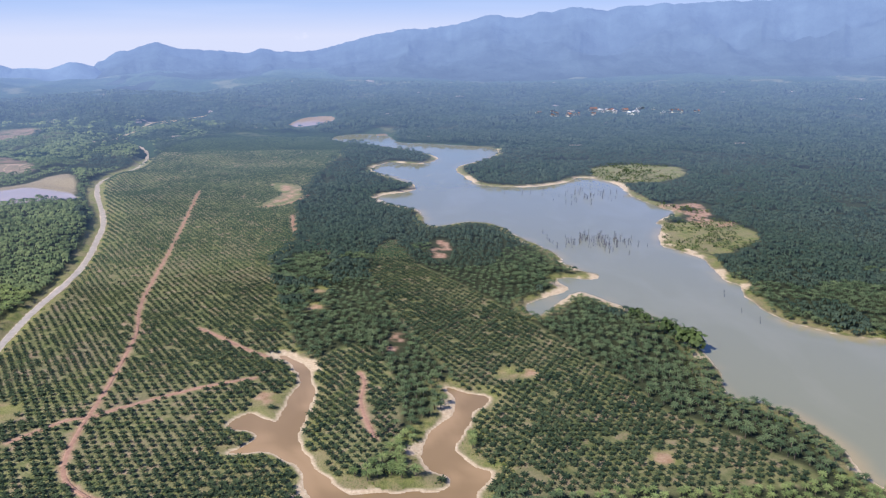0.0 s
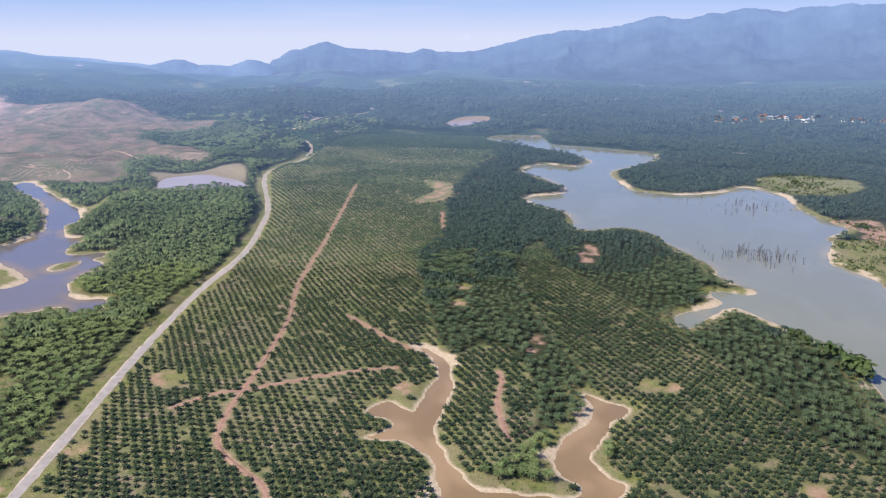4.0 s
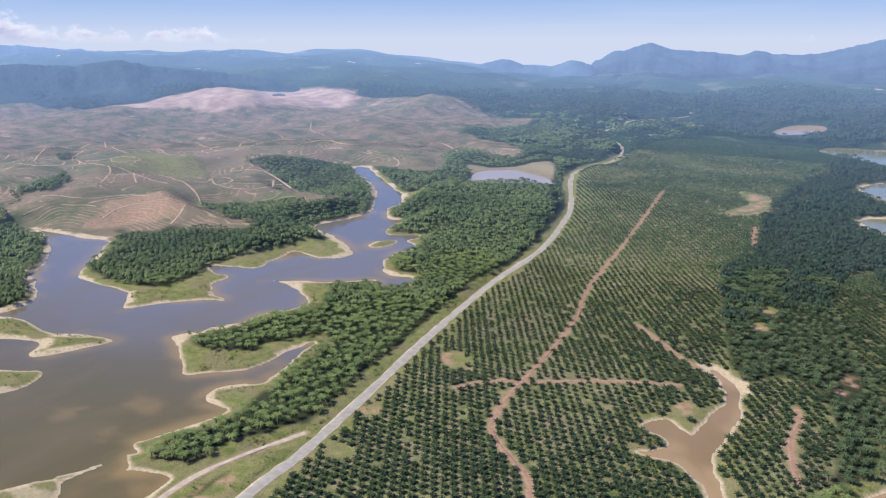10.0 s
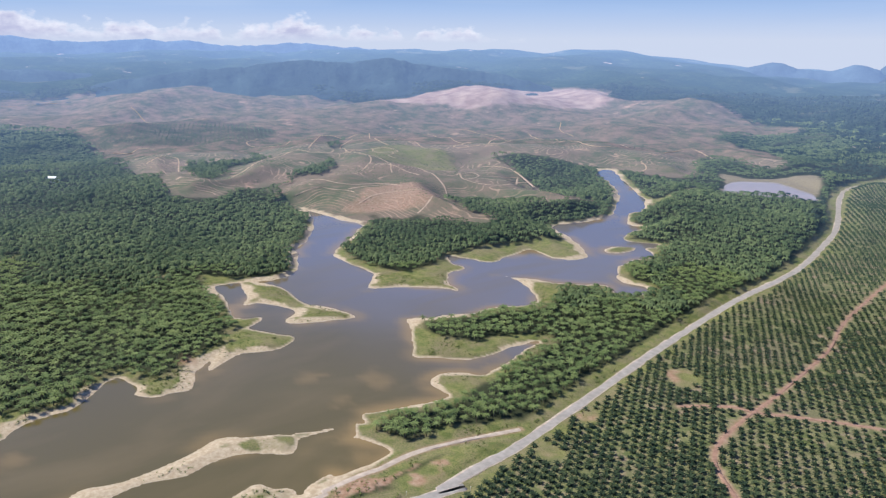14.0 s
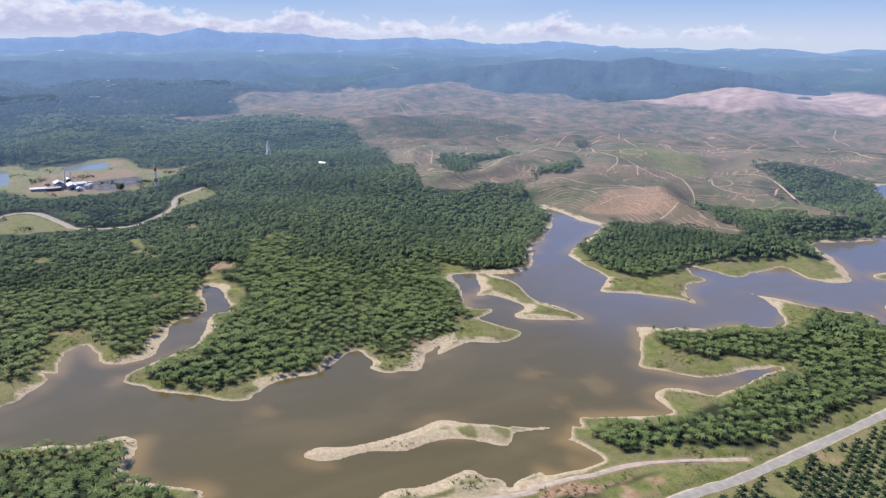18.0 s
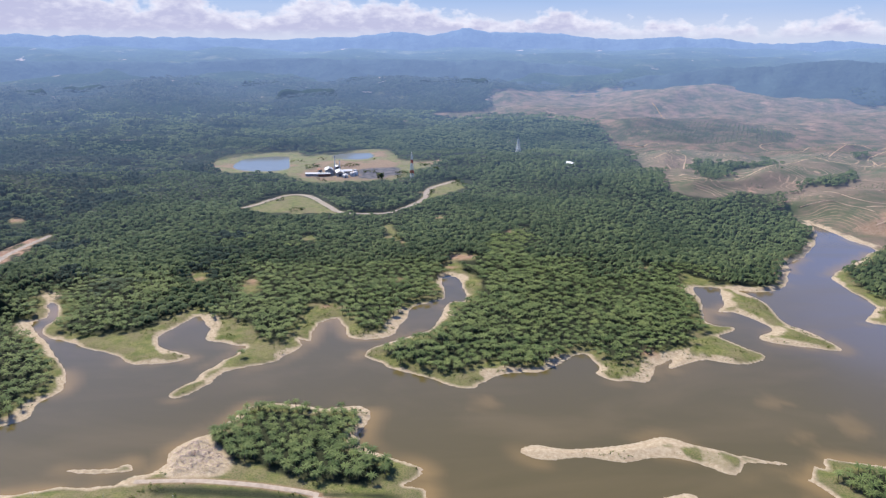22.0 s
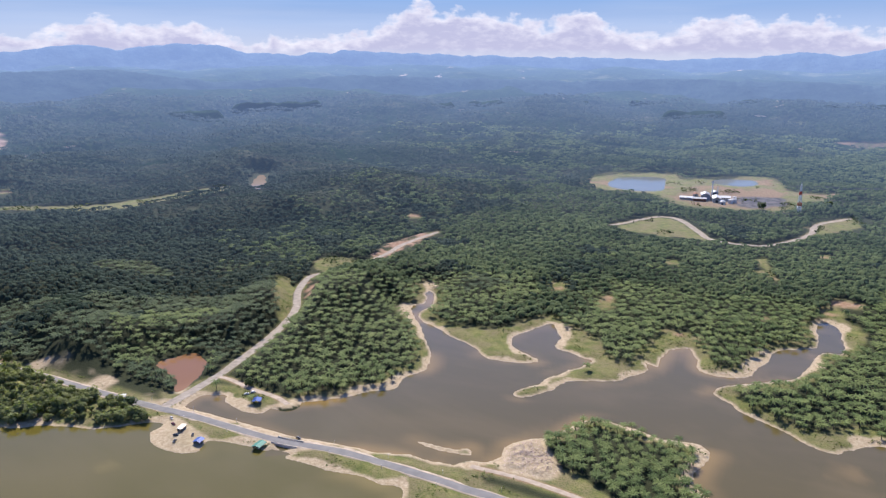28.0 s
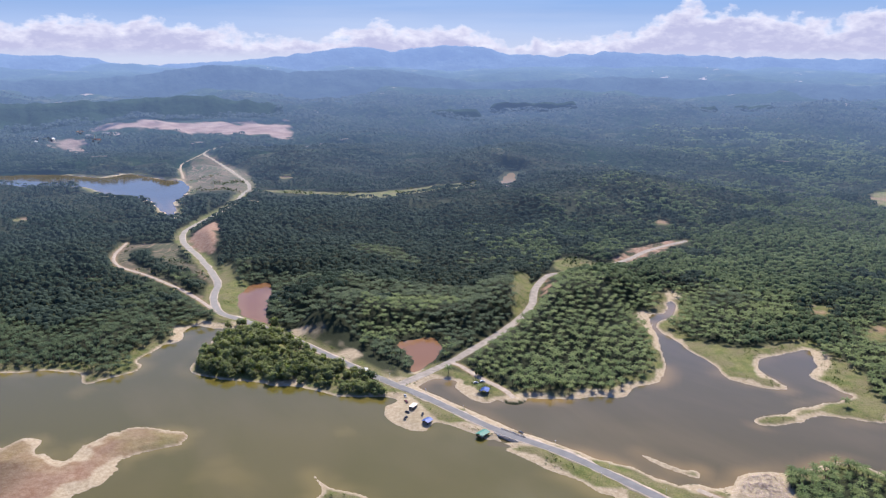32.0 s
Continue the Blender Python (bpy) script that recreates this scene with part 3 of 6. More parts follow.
PLAN["track_b"] = [(-73, 607), (-67, 586), (-67, 555), (-59, 519), (-51, 496)]
PLAN["track_c"] = [(-243, 1206), (-218, 1096), (-178, 1033), (-149, 973)]
PLAN["track_d"] = [(-311, 1255), (-270, 1290), (-246, 1374)]
PLAN["clear_far"] = [(-772, -1610), (-1027, -2005), (-971, -1781), (-914, -1571), (-803, -1360), (-761, -1354), (-721, -1455)]
PLAN["grass_a"] = [(-776, -571), (-835, -595), (-848, -557), (-835, -521), (-789, -535)]
PLAN["grass_strip"] = [(-795, -1368), (-936, -1210), (-1016, -1163), (-1214, -1127), (-1173, -1084), (-990, -1098), (-901, -1164)]
PLAN["grass_e"] = [(299, 1597), (384, 1664), (494, 1622), (457, 1493), (341, 1469)]
PLAN["grass_f"] = [(290, 1031), (324, 1128), (423, 1142), (441, 1056), (403, 998), (349, 972)]
PLAN["bare_e"] = [(352, 1265), (431, 1275), (418, 1180), (433, 1123), (378, 1108), (371, 1201)]
PLAN["beach_kiosk"] = [(-368, -414), (-383, -410), (-372, -371), (-367, -356), (-348, -351), (-342, -382)]
PLAN["bare_pool"] = [(-372, 221), (-375, 257), (-371, 286), (-359, 296), (-349, 280), (-349, 240), (-353, 218)]
PLAN["bare_p1"] = [(-54, 687), (-49, 703), (-42, 690), (-43, 663), (-50, 655)]
PLAN["bare_p2"] = [(-17, 1036), (-5, 1058), (8, 1026), (5, 966), (-13, 966)]
PLAN["bare_p3"] = [(-331, 1467), (-277, 1451), (-261, 1343), (-306, 1271), (-292, 1389)]
PLAN["young"] = [(-349, 519), (-388, 619), (-426, 814), (-480, 1027), (-553, 1238), (-683, 1549), (-652, 1684), (-679, 2037), (-555, 2137), (-351, 1667), (-218, 1080), (-220, 938), (-169, 754), (-131, 638), (-102, 551), (-89, 428), (-95, 383), (-247, 365)]
PLAN["young_c"] = [(-113, 626), (-78, 662), (-41, 579), (-40, 482), (-70, 447), (-101, 498)]
PLAN["village_e"] = [(-190, 2760), (-73, 2907), (94, 2921), (328, 2947), (527, 2874), (484, 2742), (130, 2779)]
PLAN["causeway"] = [(-375, -411), (-398, -427), (-410, -321), (-414, -187), (-406, -151), (-356, -175), (-372, -299), (-369, -354)]
PLAN["knoll"] = [(-277, -584), (-311, -635), (-356, -662), (-391, -642), (-388, -566), (-386, -508), (-381, -468), (-380, -428), (-370, -416), (-345, -452), (-327, -493), (-291, -544)]
PLAN["dry_verge"] = [(-395, -602), (-417, -572), (-408, -517), (-405, -436), (-393, -430), (-391, -491), (-392, -577)]
PLAN["young_f"] = [(-419, 753), (-371, 491), (-326, 318), (-313, 277), (-259, 255), (-192, 320), (-248, 433), (-362, 617)]
PLAN["pink_hill"] = [(-2515, 1505), (-2488, 1617), (-2437, 1918), (-2456, 1990), (-2371, 2217), (-2265, 2376), (-2084, 2418), (-1919, 2269), (-1899, 2143), (-1981, 1965), (-2078, 1732), (-2212, 1691), (-2332, 1584)]
PLAN["copse_a"] = [(-1687, 580), (-1750, 618), (-1700, 628), (-1711, 668), (-1670, 705), (-1774, 777), (-1720, 792), (-1622, 765), (-1563, 700), (-1507, 629), (-1414, 559), (-1462, 522), (-1550, 534)]
PLAN["copse_b"] = [(-1663, 923), (-1751, 996), (-1862, 1093), (-1842, 1095), (-1731, 1015), (-1625, 934)]
PLAN["copse_c"] = [(-1713, 610), (-1727, 652), (-1576, 624), (-1497, 627), (-1374, 536), (-1407, 513), (-1529, 529)]
PLAN["red_terrace"] = [(-1066, 638), (-1143, 728), (-1134, 793), (-1083, 829), (-1008, 783), (-966, 718), (-1008, 673)]
PLAN["green_terrace"] = [(-1456, 915), (-1567, 1015), (-1551, 1117), (-1421, 1119), (-1277, 1037), (-1271, 972), (-1364, 925)]
PLAN["young_d"] = [(-2353, 561), (-2393, 681), (-2360, 830), (-2232, 966), (-2091, 998), (-1986, 898), (-1967, 755), (-2002, 637), (-2074, 560)]
PLAN["track_hill_0"] = [(-1914, 1208), (-1742, 1105), (-1634, 1067), (-1586, 1060)]
PLAN["track_hill_1"] = [(-1706, 1140), (-1631, 1157), (-1537, 1124), (-1445, 1108)]
PLAN["track_hill_2"] = [(-1846, 1112), (-1718, 1013), (-1627, 947), (-1539, 916), (-1458, 902), (-1355, 902), (-1238, 839)]
PLAN["track_hill_3"] = [(-1311, 917), (-1240, 921), (-1144, 889), (-1081, 853), (-994, 761), (-965, 706)]
PLAN["track_hill_4"] = [(-1201, 978), (-1149, 947), (-1101, 949), (-1075, 984), (-1092, 1031), (-1145, 1086)]
PLAN["track_hill_5"] = [(-1202, 976), (-1244, 1040), (-1198, 1026), (-1156, 982), (-1147, 949)]
PLAN["track_hill_6"] = [(-1253, 672), (-1176, 704), (-1162, 764), (-1130, 778)]
PLAN["track_hill_7"] = [(-1395, 470), (-1418, 501), (-1377, 554), (-1479, 673), (-1573, 793)]
PLAN["track_hill_8"] = [(-1736, 518), (-1759, 592), (-1613, 548)]
PLAN["track_hill_9"] = [(-1967, 885), (-1919, 835), (-1791, 875), (-1897, 958)]
PLAN["track_hill_10"] = [(-1851, 1478), (-1734, 1489), (-1602, 1481)]
PLAN["track_hill_11"] = [(-1753, 1830), (-1650, 1724), (-1572, 1699)]
PLAN["track_hill_12"] = [(-1205, 1622), (-1193, 1744), (-1061, 1645)]
PLAN["track_hill_13"] = [(-1454, 1269), (-1565, 1385), (-1618, 1499)]
PLAN["track_hill_14"] = [(-2005, 1081), (-1889, 1101), (-1896, 1175)]
PLAN["track_hill_15"] = [(-1301, 1120), (-1254, 1145), (-1213, 1141), (-1061, 1052)]
PLAN["track_hill_16"] = [(-1870, 1387), (-1710, 1326), (-1570, 1273), (-1548, 1293)]
PLAN["track_hill_17"] = [(-1152, 690), (-1144, 764), (-1114, 779)]
PLAN["track_hill_18"] = [(-1074, 664), (-1087, 726), (-1047, 778)]
PLAN["track_hill_19"] = [(-1331, 849), (-1277, 866), (-1198, 876)]
PLAN["track_hill_21"] = [(-1674, 1615), (-1508, 1522), (-1389, 1448)]
PLAN["track_hill_22"] = [(-1110, 1433), (-1053, 1381), (-1040, 1350)]
PLAN["track_hill_25"] = [(-1249, 762), (-1349, 859), (-1424, 897), (-1521, 922)]
PLAN["track_hill_26"] = [(-1654, 871), (-1801, 978), (-1946, 1098)]
PLAN["track_hill_28"] = [(-2682, 761), (-2533, 760), (-2391, 733)]
PLAN["track_hill_29"] = [(-2993, 342), (-3024, 452), (-3015, 603)]
PLAN["mill_yard"] = [(-1664, -464), (-1738, -469), (-1799, -441), (-1833, -384), (-1857, -330), (-1783, -285), (-1807, -263), (-1864, -204), (-1908, -127), (-1858, -96), (-1751, -71), (-1705, -37), (-1710, 9), (-1646, 7), (-1613, -28), (-1516, -40), (-1491, -118), (-1482, -161), (-1485, -226), (-1541, -273), (-1575, -308), (-1583, -366), (-1591, -413)]
PLAN["mill_pond_w"] = [(-1632, -414), (-1728, -428), (-1783, -405), (-1803, -333), (-1729, -313), (-1630, -299), (-1600, -347)]
PLAN["mill_pond_e"] = [(-1781, -223), (-1838, -215), (-1862, -144), (-1799, -129), (-1765, -155), (-1768, -193)]
PLAN["mill_ash"] = [(-1592, -148), (-1619, -123), (-1624, -58), (-1552, -44), (-1505, -97), (-1522, -132)]
PLAN["track_mill"] = [(-1237, -297), (-1266, -280), (-1307, -263), (-1345, -238), (-1331, -202), (-1249, -157), (-1204, -129), (-1199, -62), (-1253, -23), (-1321, 2), (-1406, 10), (-1485, 58)]
PLAN["grass_b"] = [(-1224, -282), (-1291, -262), (-1333, -236), (-1315, -200), (-1237, -157), (-1194, -140), (-1189, -198), (-1193, -242)]
PLAN["grass_c"] = [(-1354, 9), (-1406, 16), (-1497, 58), (-1401, 73), (-1357, 45), (-1318, 14)]
PLAN["grass_g"] = [(-1119, -57), (-1067, -46), (-1020, -31), (-989, -21), (-1036, -28), (-1112, -44)]
PLAN["grass_h"] = [(-906, 37), (-885, 57), (-824, 80), (-813, 67), (-853, 49)]
PLAN["margin_0"] = [(-653, -315), (-672, -304), (-683, -268), (-703, -239), (-690, -227), (-657, -236), (-637, -222), (-621, -250), (-642, -292)]
PLAN["margin_1"] = [(-703, -203), (-722, -193), (-698, -163), (-665, -145), (-643, -116), (-622, -119), (-612, -143), (-582, -159), (-556, -175), (-576, -166), (-631, -147), (-655, -153), (-665, -190)]
PLAN["margin_2"] = [(-738, -110), (-763, -79), (-738, -81), (-708, -97), (-674, -106), (-651, -117), (-696, -115)]
PLAN["margin_3"] = [(-696, -67), (-690, -49), (-687, -33), (-704, -17), (-672, -21), (-670, -47)]
PLAN["margin_4"] = [(-581, 5), (-586, 36), (-597, 55), (-615, 78), (-595, 77), (-561, 49), (-558, 26)]
PLAN["margin_5"] = [(-913, 528), (-837, 507), (-768, 512), (-740, 533), (-743, 570), (-767, 611), (-764, 672), (-751, 734), (-734, 796), (-704, 797), (-647, 751), (-686, 651), (-645, 533), (-708, 457), (-776, 493), (-851, 490)]
PLAN["margin_6"] = [(-867, 319), (-807, 373), (-823, 415), (-880, 462), (-830, 445), (-791, 389), (-804, 328)]
PLAN["margin_7"] = [(-605, 164), (-612, 200), (-639, 232), (-651, 270), (-712, 299), (-679, 295), (-640, 315), (-620, 320), (-621, 259), (-605, 221), (-568, 192), (-582, 157)]
PLAN["margin_8"] = [(-601, 439), (-598, 449), (-555, 427), (-513, 448), (-508, 479), (-481, 502), (-478, 452), (-508, 397), (-525, 387)]
PLAN["margin_9"] = [(-480, 374), (-477, 391), (-449, 418), (-434, 386), (-448, 363)]
PLAN["margin_10"] = [(-627, 638), (-596, 651), (-561, 607), (-564, 576)]
PLAN["margin_11"] = [(-383, 268), (-393, 289), (-386, 339), (-369, 370), (-356, 365), (-369, 315)]
PLAN["margin_12"] = [(-353, 255), (-358, 277), (-364, 321), (-360, 356), (-350, 319), (-337, 271)]
PLAN["margin_13"] = [(-579, 693), (-542, 729), (-520, 706), (-551, 681)]
PLAN["margin_14"] = [(-891, 1132), (-829, 1154), (-823, 1237), (-800, 1185), (-821, 1110)]
PLAN["margin_15"] = [(-654, -335), (-657, -305), (-675, -267), (-738, -240), (-745, -218), (-691, -239), (-663, -223), (-623, -226), (-636, -265), (-646, -308)]
PLAN["margin_16"] = [(-685, -554), (-718, -559), (-657, -508), (-600, -476)]
PLAN["margin_17"] = [(-475, -879), (-450, -797), (-407, -716), (-379, -685), (-399, -747)]
PLAN["far_lake"] = [(-429, -1988), (-488, -1945), (-584, -1881), (-646, -1755), (-713, -1776), (-727, -1714), (-740, -1613), (-763, -1611), (-730, -1498), (-663, -1397), (-626, -1352), (-576, -1239), (-564, -1240), (-597, -1378), (-602, -1454), (-570, -1527), (-572, -1654), (-494, -1724), (-451, -1806), (-398, -1855)]
PLAN["clear_west"] = [(-912, -2539), (-1030, -2515), (-1107, -2517), (-1245, -2511), (-1358, -2402), (-1494, -2330), (-1426, -2150), (-1313, -2066), (-1270, -2213), (-1143, -2307), (-994, -2431)]
PLAN["bare_w"] = [(-727, -2364), (-806, -2482), (-843, -2390), (-764, -2226)]
PLAN["clear_cut"] = [(-496, -1029), (-538, -1080), (-589, -1113), (-528, -995), (-486, -923), (-481, -939), (-485, -986)]
PLAN["clear_spur"] = [(-385, -1028), (-413, -1069), (-476, -1047), (-454, -965), (-443, -895), (-432, -829), (-403, -776), (-385, -759), (-387, -859), (-370, -918)]
PLAN["clearing_e"] = [(-2582, 1476), (-2517, 1540), (-2446, 1925), (-2376, 2223), (-2274, 2384), (-2091, 2427), (-1941, 2313), (-1709, 2403), (-1475, 2364), (-1312, 2261), (-1196, 2253), (-1169, 2154), (-1240, 2076), (-1285, 2053), (-1266, 1927), (-1108, 1833), (-966, 1750), (-893, 1635), (-984, 1660), (-1110, 1728), (-1103, 1617), (-972, 1425), (-1001, 1365), (-1090, 1356), (-1148, 1365), (-1312, 1270), (-1350, 1162), (-1242, 1151), (-1060, 1059), (-952, 1041), (-893, 1025), (-881, 965), (-931, 933), (-1018, 904), (-1090, 866), (-1008, 810), (-861, 756), (-943, 723), (-1014, 677), (-1045, 650), (-1014, 624), (-1095, 595), (-1146, 590), (-1246, 604), (-1317, 678), (-1405, 812)]
PLAN["clearing_w"] = [(-2667, 15), (-2767, 220), (-3049, 260), (-3156, 562), (-3118, 882), (-3081, 1190), (-3088, 1374), (-2832, 1485), (-2582, 1476), (-2250, 1500), (-1650, 1130), (-1330, 830), (-1405, 812), (-1463, 838), (-1396, 716), (-1315, 606), (-1306, 545), (-1279, 469), (-1331, 437), (-1543, 499), (-1630, 470), (-1799, 503), (-1961, 500), (-2139, 511), (-2337, 487), (-2522, 341), (-2582, 169)]
PLAN["copse_d"] = [(-411, -1031), (-439, -1037), (-426, -990), (-427, -894), (-420, -808), (-391, -756), (-387, -784), (-390, -880), (-389, -971)]
PLAN["land_a"] = [(-600, 440), (-597, 450), (-589, 482), (-576, 509), (-572, 545), (-538, 563), (-511, 561), (-467, 515), (-480, 502), (-482, 477), (-481, 454), (-486, 424), (-508, 397), (-528, 390)]
PLAN["land_b"] = [(-603, 227), (-661, 256), (-683, 286), (-652, 308), (-624, 321), (-610, 294), (-618, 265), (-607, 238)]
PLAN["land_c"] = [(-454, -160), (-474, -152), (-486, -141), (-506, -131), (-530, -120), (-536, -98), (-530, -69), (-532, -51), (-527, -31), (-479, -28), (-460, -13), (-438, 12), (-434, 16), (-417, -5), (-419, -72), (-423, -127), (-432, -150)]
PLAN["sand_pile"] = [(-458, -160), (-478, -151), (-490, -144), (-476, -135), (-459, -122), (-445, -113), (-431, -117), (-428, -137), (-431, -153)]
PLAN["isle_grass"] = [(-435, -119), (-450, -111), (-445, -97), (-430, -74), (-421, -38), (-420, -16), (-429, -6), (-441, 0), (-434, 14), (-418, 6), (-409, -8), (-411, -70), (-421, -110)]
PLAN["young_e"] = [(-75, 1053), (-38, 931), (29, 824), (87, 719), (123, 636), (149, 577), (164, 536), (193, 509), (217, 477), (224, 434), (3, 428), (19, 484), (17, 552), (13, 580), (-6, 636), (-28, 688), (-72, 821), (-95, 927)]
PLAN["young_g"] = [(-296, 1035), (-226, 1007), (-225, 1134), (-257, 1348), (-262, 1647), (-247, 2041), (-338, 2259), (-580, 2222), (-645, 2003), (-441, 1455)]
PLAN["weedy"] = [(-181, 418), (-163, 452), (-133, 486), (-109, 509), (-85, 493), (-64, 423)]
PLAN["pond_pale"] = [(-815, 1306), (-860, 1410), (-836, 1457), (-799, 1474), (-698, 1418), (-670, 1369), (-721, 1343), (-767, 1285)]
PLAN["flat_a"] = [(-952, 1499), (-902, 1493), (-837, 1525), (-786, 1593), (-730, 1513), (-657, 1348), (-713, 1329), (-757, 1267), (-793, 1235), (-858, 1383)]
PLAN["flat_b"] = [(-495, 2491), (-469, 2631), (-398, 2671), (-376, 2730), (-391, 2554), (-407, 2426)]
PLAN["flat_c"] = [(-308, 2178), (-254, 2246), (-195, 2332), (-150, 2271), (-157, 2150), (-206, 2094), (-270, 2107)]
PLAN["pond_silt"] = [(-260, 2153), (-219, 2221), (-173, 2269), (-164, 2186), (-210, 2130)]
PLAN["bare_j"] = [(-863, -531), (-932, -556), (-1009, -577), (-1050, -528), (-960, -517), (-890, -511), (-854, -508)]
PLAN["bare_k"] = [(-719, -535), (-714, -515), (-656, -479), (-640, -481)]
PLAN["spit"] = [(-466, 84), (-472, 96), (-466, 112), (-468, 139), (-474, 165), (-483, 189), (-472, 206), (-459, 230), (-448, 234), (-432, 221), (-441, 209), (-452, 193), (-454, 173), (-448, 151), (-455, 126), (-451, 100), (-458, 86)]
PLAN["spit_link"] = [(-457, 234), (-451, 247), (-448, 262), (-444, 261), (-447, 246), (-449, 231)]
PLAN["track_north"] = [(-908, 2095), (-909, 2206), (-898, 2321), (-879, 2437), (-853, 2554)]


def curve(pts, closed=True, n=4):
    p = np.array(pts, float)
    if closed:
        a, b, c, d = np.roll(p, 1, 0), p, np.roll(p, -1, 0), np.roll(p, -2, 0)
    else:
        q = np.vstack([2 * p[0] - p[1], p, 2 * p[-1] - p[-2]])
        a, b, c, d = q[:-3], q[1:-2], q[2:-1], q[3:]
    t = np.arange(n)[:, None, None] / n
    s = 0.5 * (2 * b + (c - a) * t + (2 * a - 5 * b + 4 * c - d) * t ** 2 + (3 * b - a - 3 * c + d) * t ** 3)
    s = s.transpose(1, 0, 2).reshape(-1, 2)
    return s if closed else np.vstack([s, p[-1]])


def depth_in(P, poly, reach=60.0):
    """Distance to the outline: positive inside, negative outside, -reach far away."""
    out = np.full(len(P), -reach, np.float32)
    lo, hi = poly.min(0) - reach, poly.max(0) + reach
    m = np.nonzero((P[:, 0] > lo[0]) & (P[:, 0] < hi[0]) & (P[:, 1] > lo[1]) & (P[:, 1] < hi[1]))[0]
    if len(m) == 0:
        return out
    x, y = P[m, 0].astype(np.float32), P[m, 1].astype(np.float32)
    best, inside = np.full(len(m), 1e9, np.float32), np.zeros(len(m), bool)
    for (x0, y0), (x1, y1) in zip(poly.astype(np.float32), np.roll(poly, -1, 0).astype(np.float32)):
        dx, dy = x1 - x0, y1 - y0
        t = np.clip(((x - x0) * dx + (y - y0) * dy) / (dx * dx + dy * dy + 1e-6), 0, 1)
        best = np.minimum(best, (x - x0 - t * dx) ** 2 + (y - y0 - t * dy) ** 2)
        if y0 != y1:
            inside ^= ((y0 > y) != (y1 > y)) & (x < (x1 - x0) * (y - y0) / (y1 - y0) + x0)
    d = np.sqrt(best)
    out[m] = np.where(inside, d, -np.minimum(d, reach))
    return out


def away(P, line, reach=40.0):
    """Distance to an open line, at most reach."""
    out = np.full(len(P), reach, np.float32)
    lo, hi = line.min(0) - reach, line.max(0) + reach
    m = np.nonzero((P[:, 0] > lo[0]) & (P[:, 0] < hi[0]) & (P[:, 1] > lo[1]) & (P[:, 1] < hi[1]))[0]
    if len(m) == 0:
        return out
    Q = P[m].astype(np.float32)
    best = np.full(len(m), reach * reach, np.float32)
    for a, b in zip(line[:-1].astype(np.float32), line[1:].astype(np.float32)):
        d = b - a
        t = np.clip(((Q - a) @ d) / (d @ d + 1e-6), 0, 1)
        best = np.minimum(best, ((Q - a - t[:, None] * d) ** 2).sum(1))
    out[m] = np.sqrt(best)
    return out


def vnoise(P, size, seed=0):
    q = np.asarray(P, np.float64) / size + seed * 17.37
    i = np.floor(q).astype(np.int64)
    f = q - i
    f = f * f * (3 - 2 * f)

    def h(a, b):
        n = (a * 374761393 + b * 668265263 + seed * 1442695041) & 0x7FFFFFFF
        n = ((n ^ (n >> 13)) * 1274126177) & 0x7FFFFFFF
        return (n ^ (n >> 16)) / 0x7FFFFFFF
    u, v = f[:, 0], f[:, 1]
    a, b = i[:, 0], i[:, 1]
    return ((h(a, b) * (1 - u) + h(a + 1, b) * u) * (1 - v) + (h(a, b + 1) * (1 - u) + h(a + 1, b + 1) * u) * v) * 2 - 1


def fbm(P, size, octaves=4, seed=0):
    return sum(vnoise(P, size / 2 ** k, seed + k) * 0.5 ** k for k in range(octaves))


def ease(x, lo, hi):
    t = np.clip((x - lo) / (hi - lo), 0, 1)
    return t * t * (3 - 2 * t)


BRIDGE = np.array((-390.4, -303.0))
LAKES = {
    "lake_east": ("east", ["east_lake_s", "east_lake_n"]),
    "creek": ("creek", ["creek_w", "creek_e"]),
    "lake_west": ("west", ["west_lake_n", "west_lake_m", "west_lake_s", "west_lake_w", "west_lake_far", "channel"]),
    "lake_south": ("south", ["south_lake"]),
    "lake_far": ("west", ["far_lake"]),
    "pond_inlet": ("red", ["pond_inlet"]),
    "pond_red": ("red", ["pond_red"]),
    "pond_mill": ("mill", ["mill_pond_w", "mill_pond_e"]),
    "pond_pale": ("pale", ["pond_pale", "pond_silt", "pond_dry", "pond_far"]),
}
PLAN["channel"] = [(-425, -312), (-425, -296), (-392, -293), (-372, -292), (-352, -284), (-350, -300), (-368, -307), (-392, -312)]
ISLANDS = ["spit", "spit_link", "islet_n", "penin", "isl_near", "islet_s", "bar_w", "mud_bank", "bar_s", "bar_mid", "land_a", "land_b", "land_c"]
ROADS = {  # name: (outline, half width, bank that it lies on)
    "road": (["road_main_n", "road_main_s"], 3.6, 10.0),
    "gravel": (["track_junction", "track_spur", "track_west", "track_shore", "track_far", "track_mill", "track_north"], 2.4, 5.0),
    "dirt": (["track_red", "track_cross", "track_creek", "track_b", "track_c", "track_d"], 1.9, 2.5),
}
OUT = {k: curve(v) for k, v in PLAN.items() if not k.startswith(("road_", "track_"))}
COPSES = [k for k in OUT if k.startswith("copse_")]
MARGINS = [k for k in OUT if k.startswith("margin_")] + ["penin"]
LINE = {k: curve(v, False, 6) for k, v in PLAN.items() if k.startswith(("road_", "track_"))}


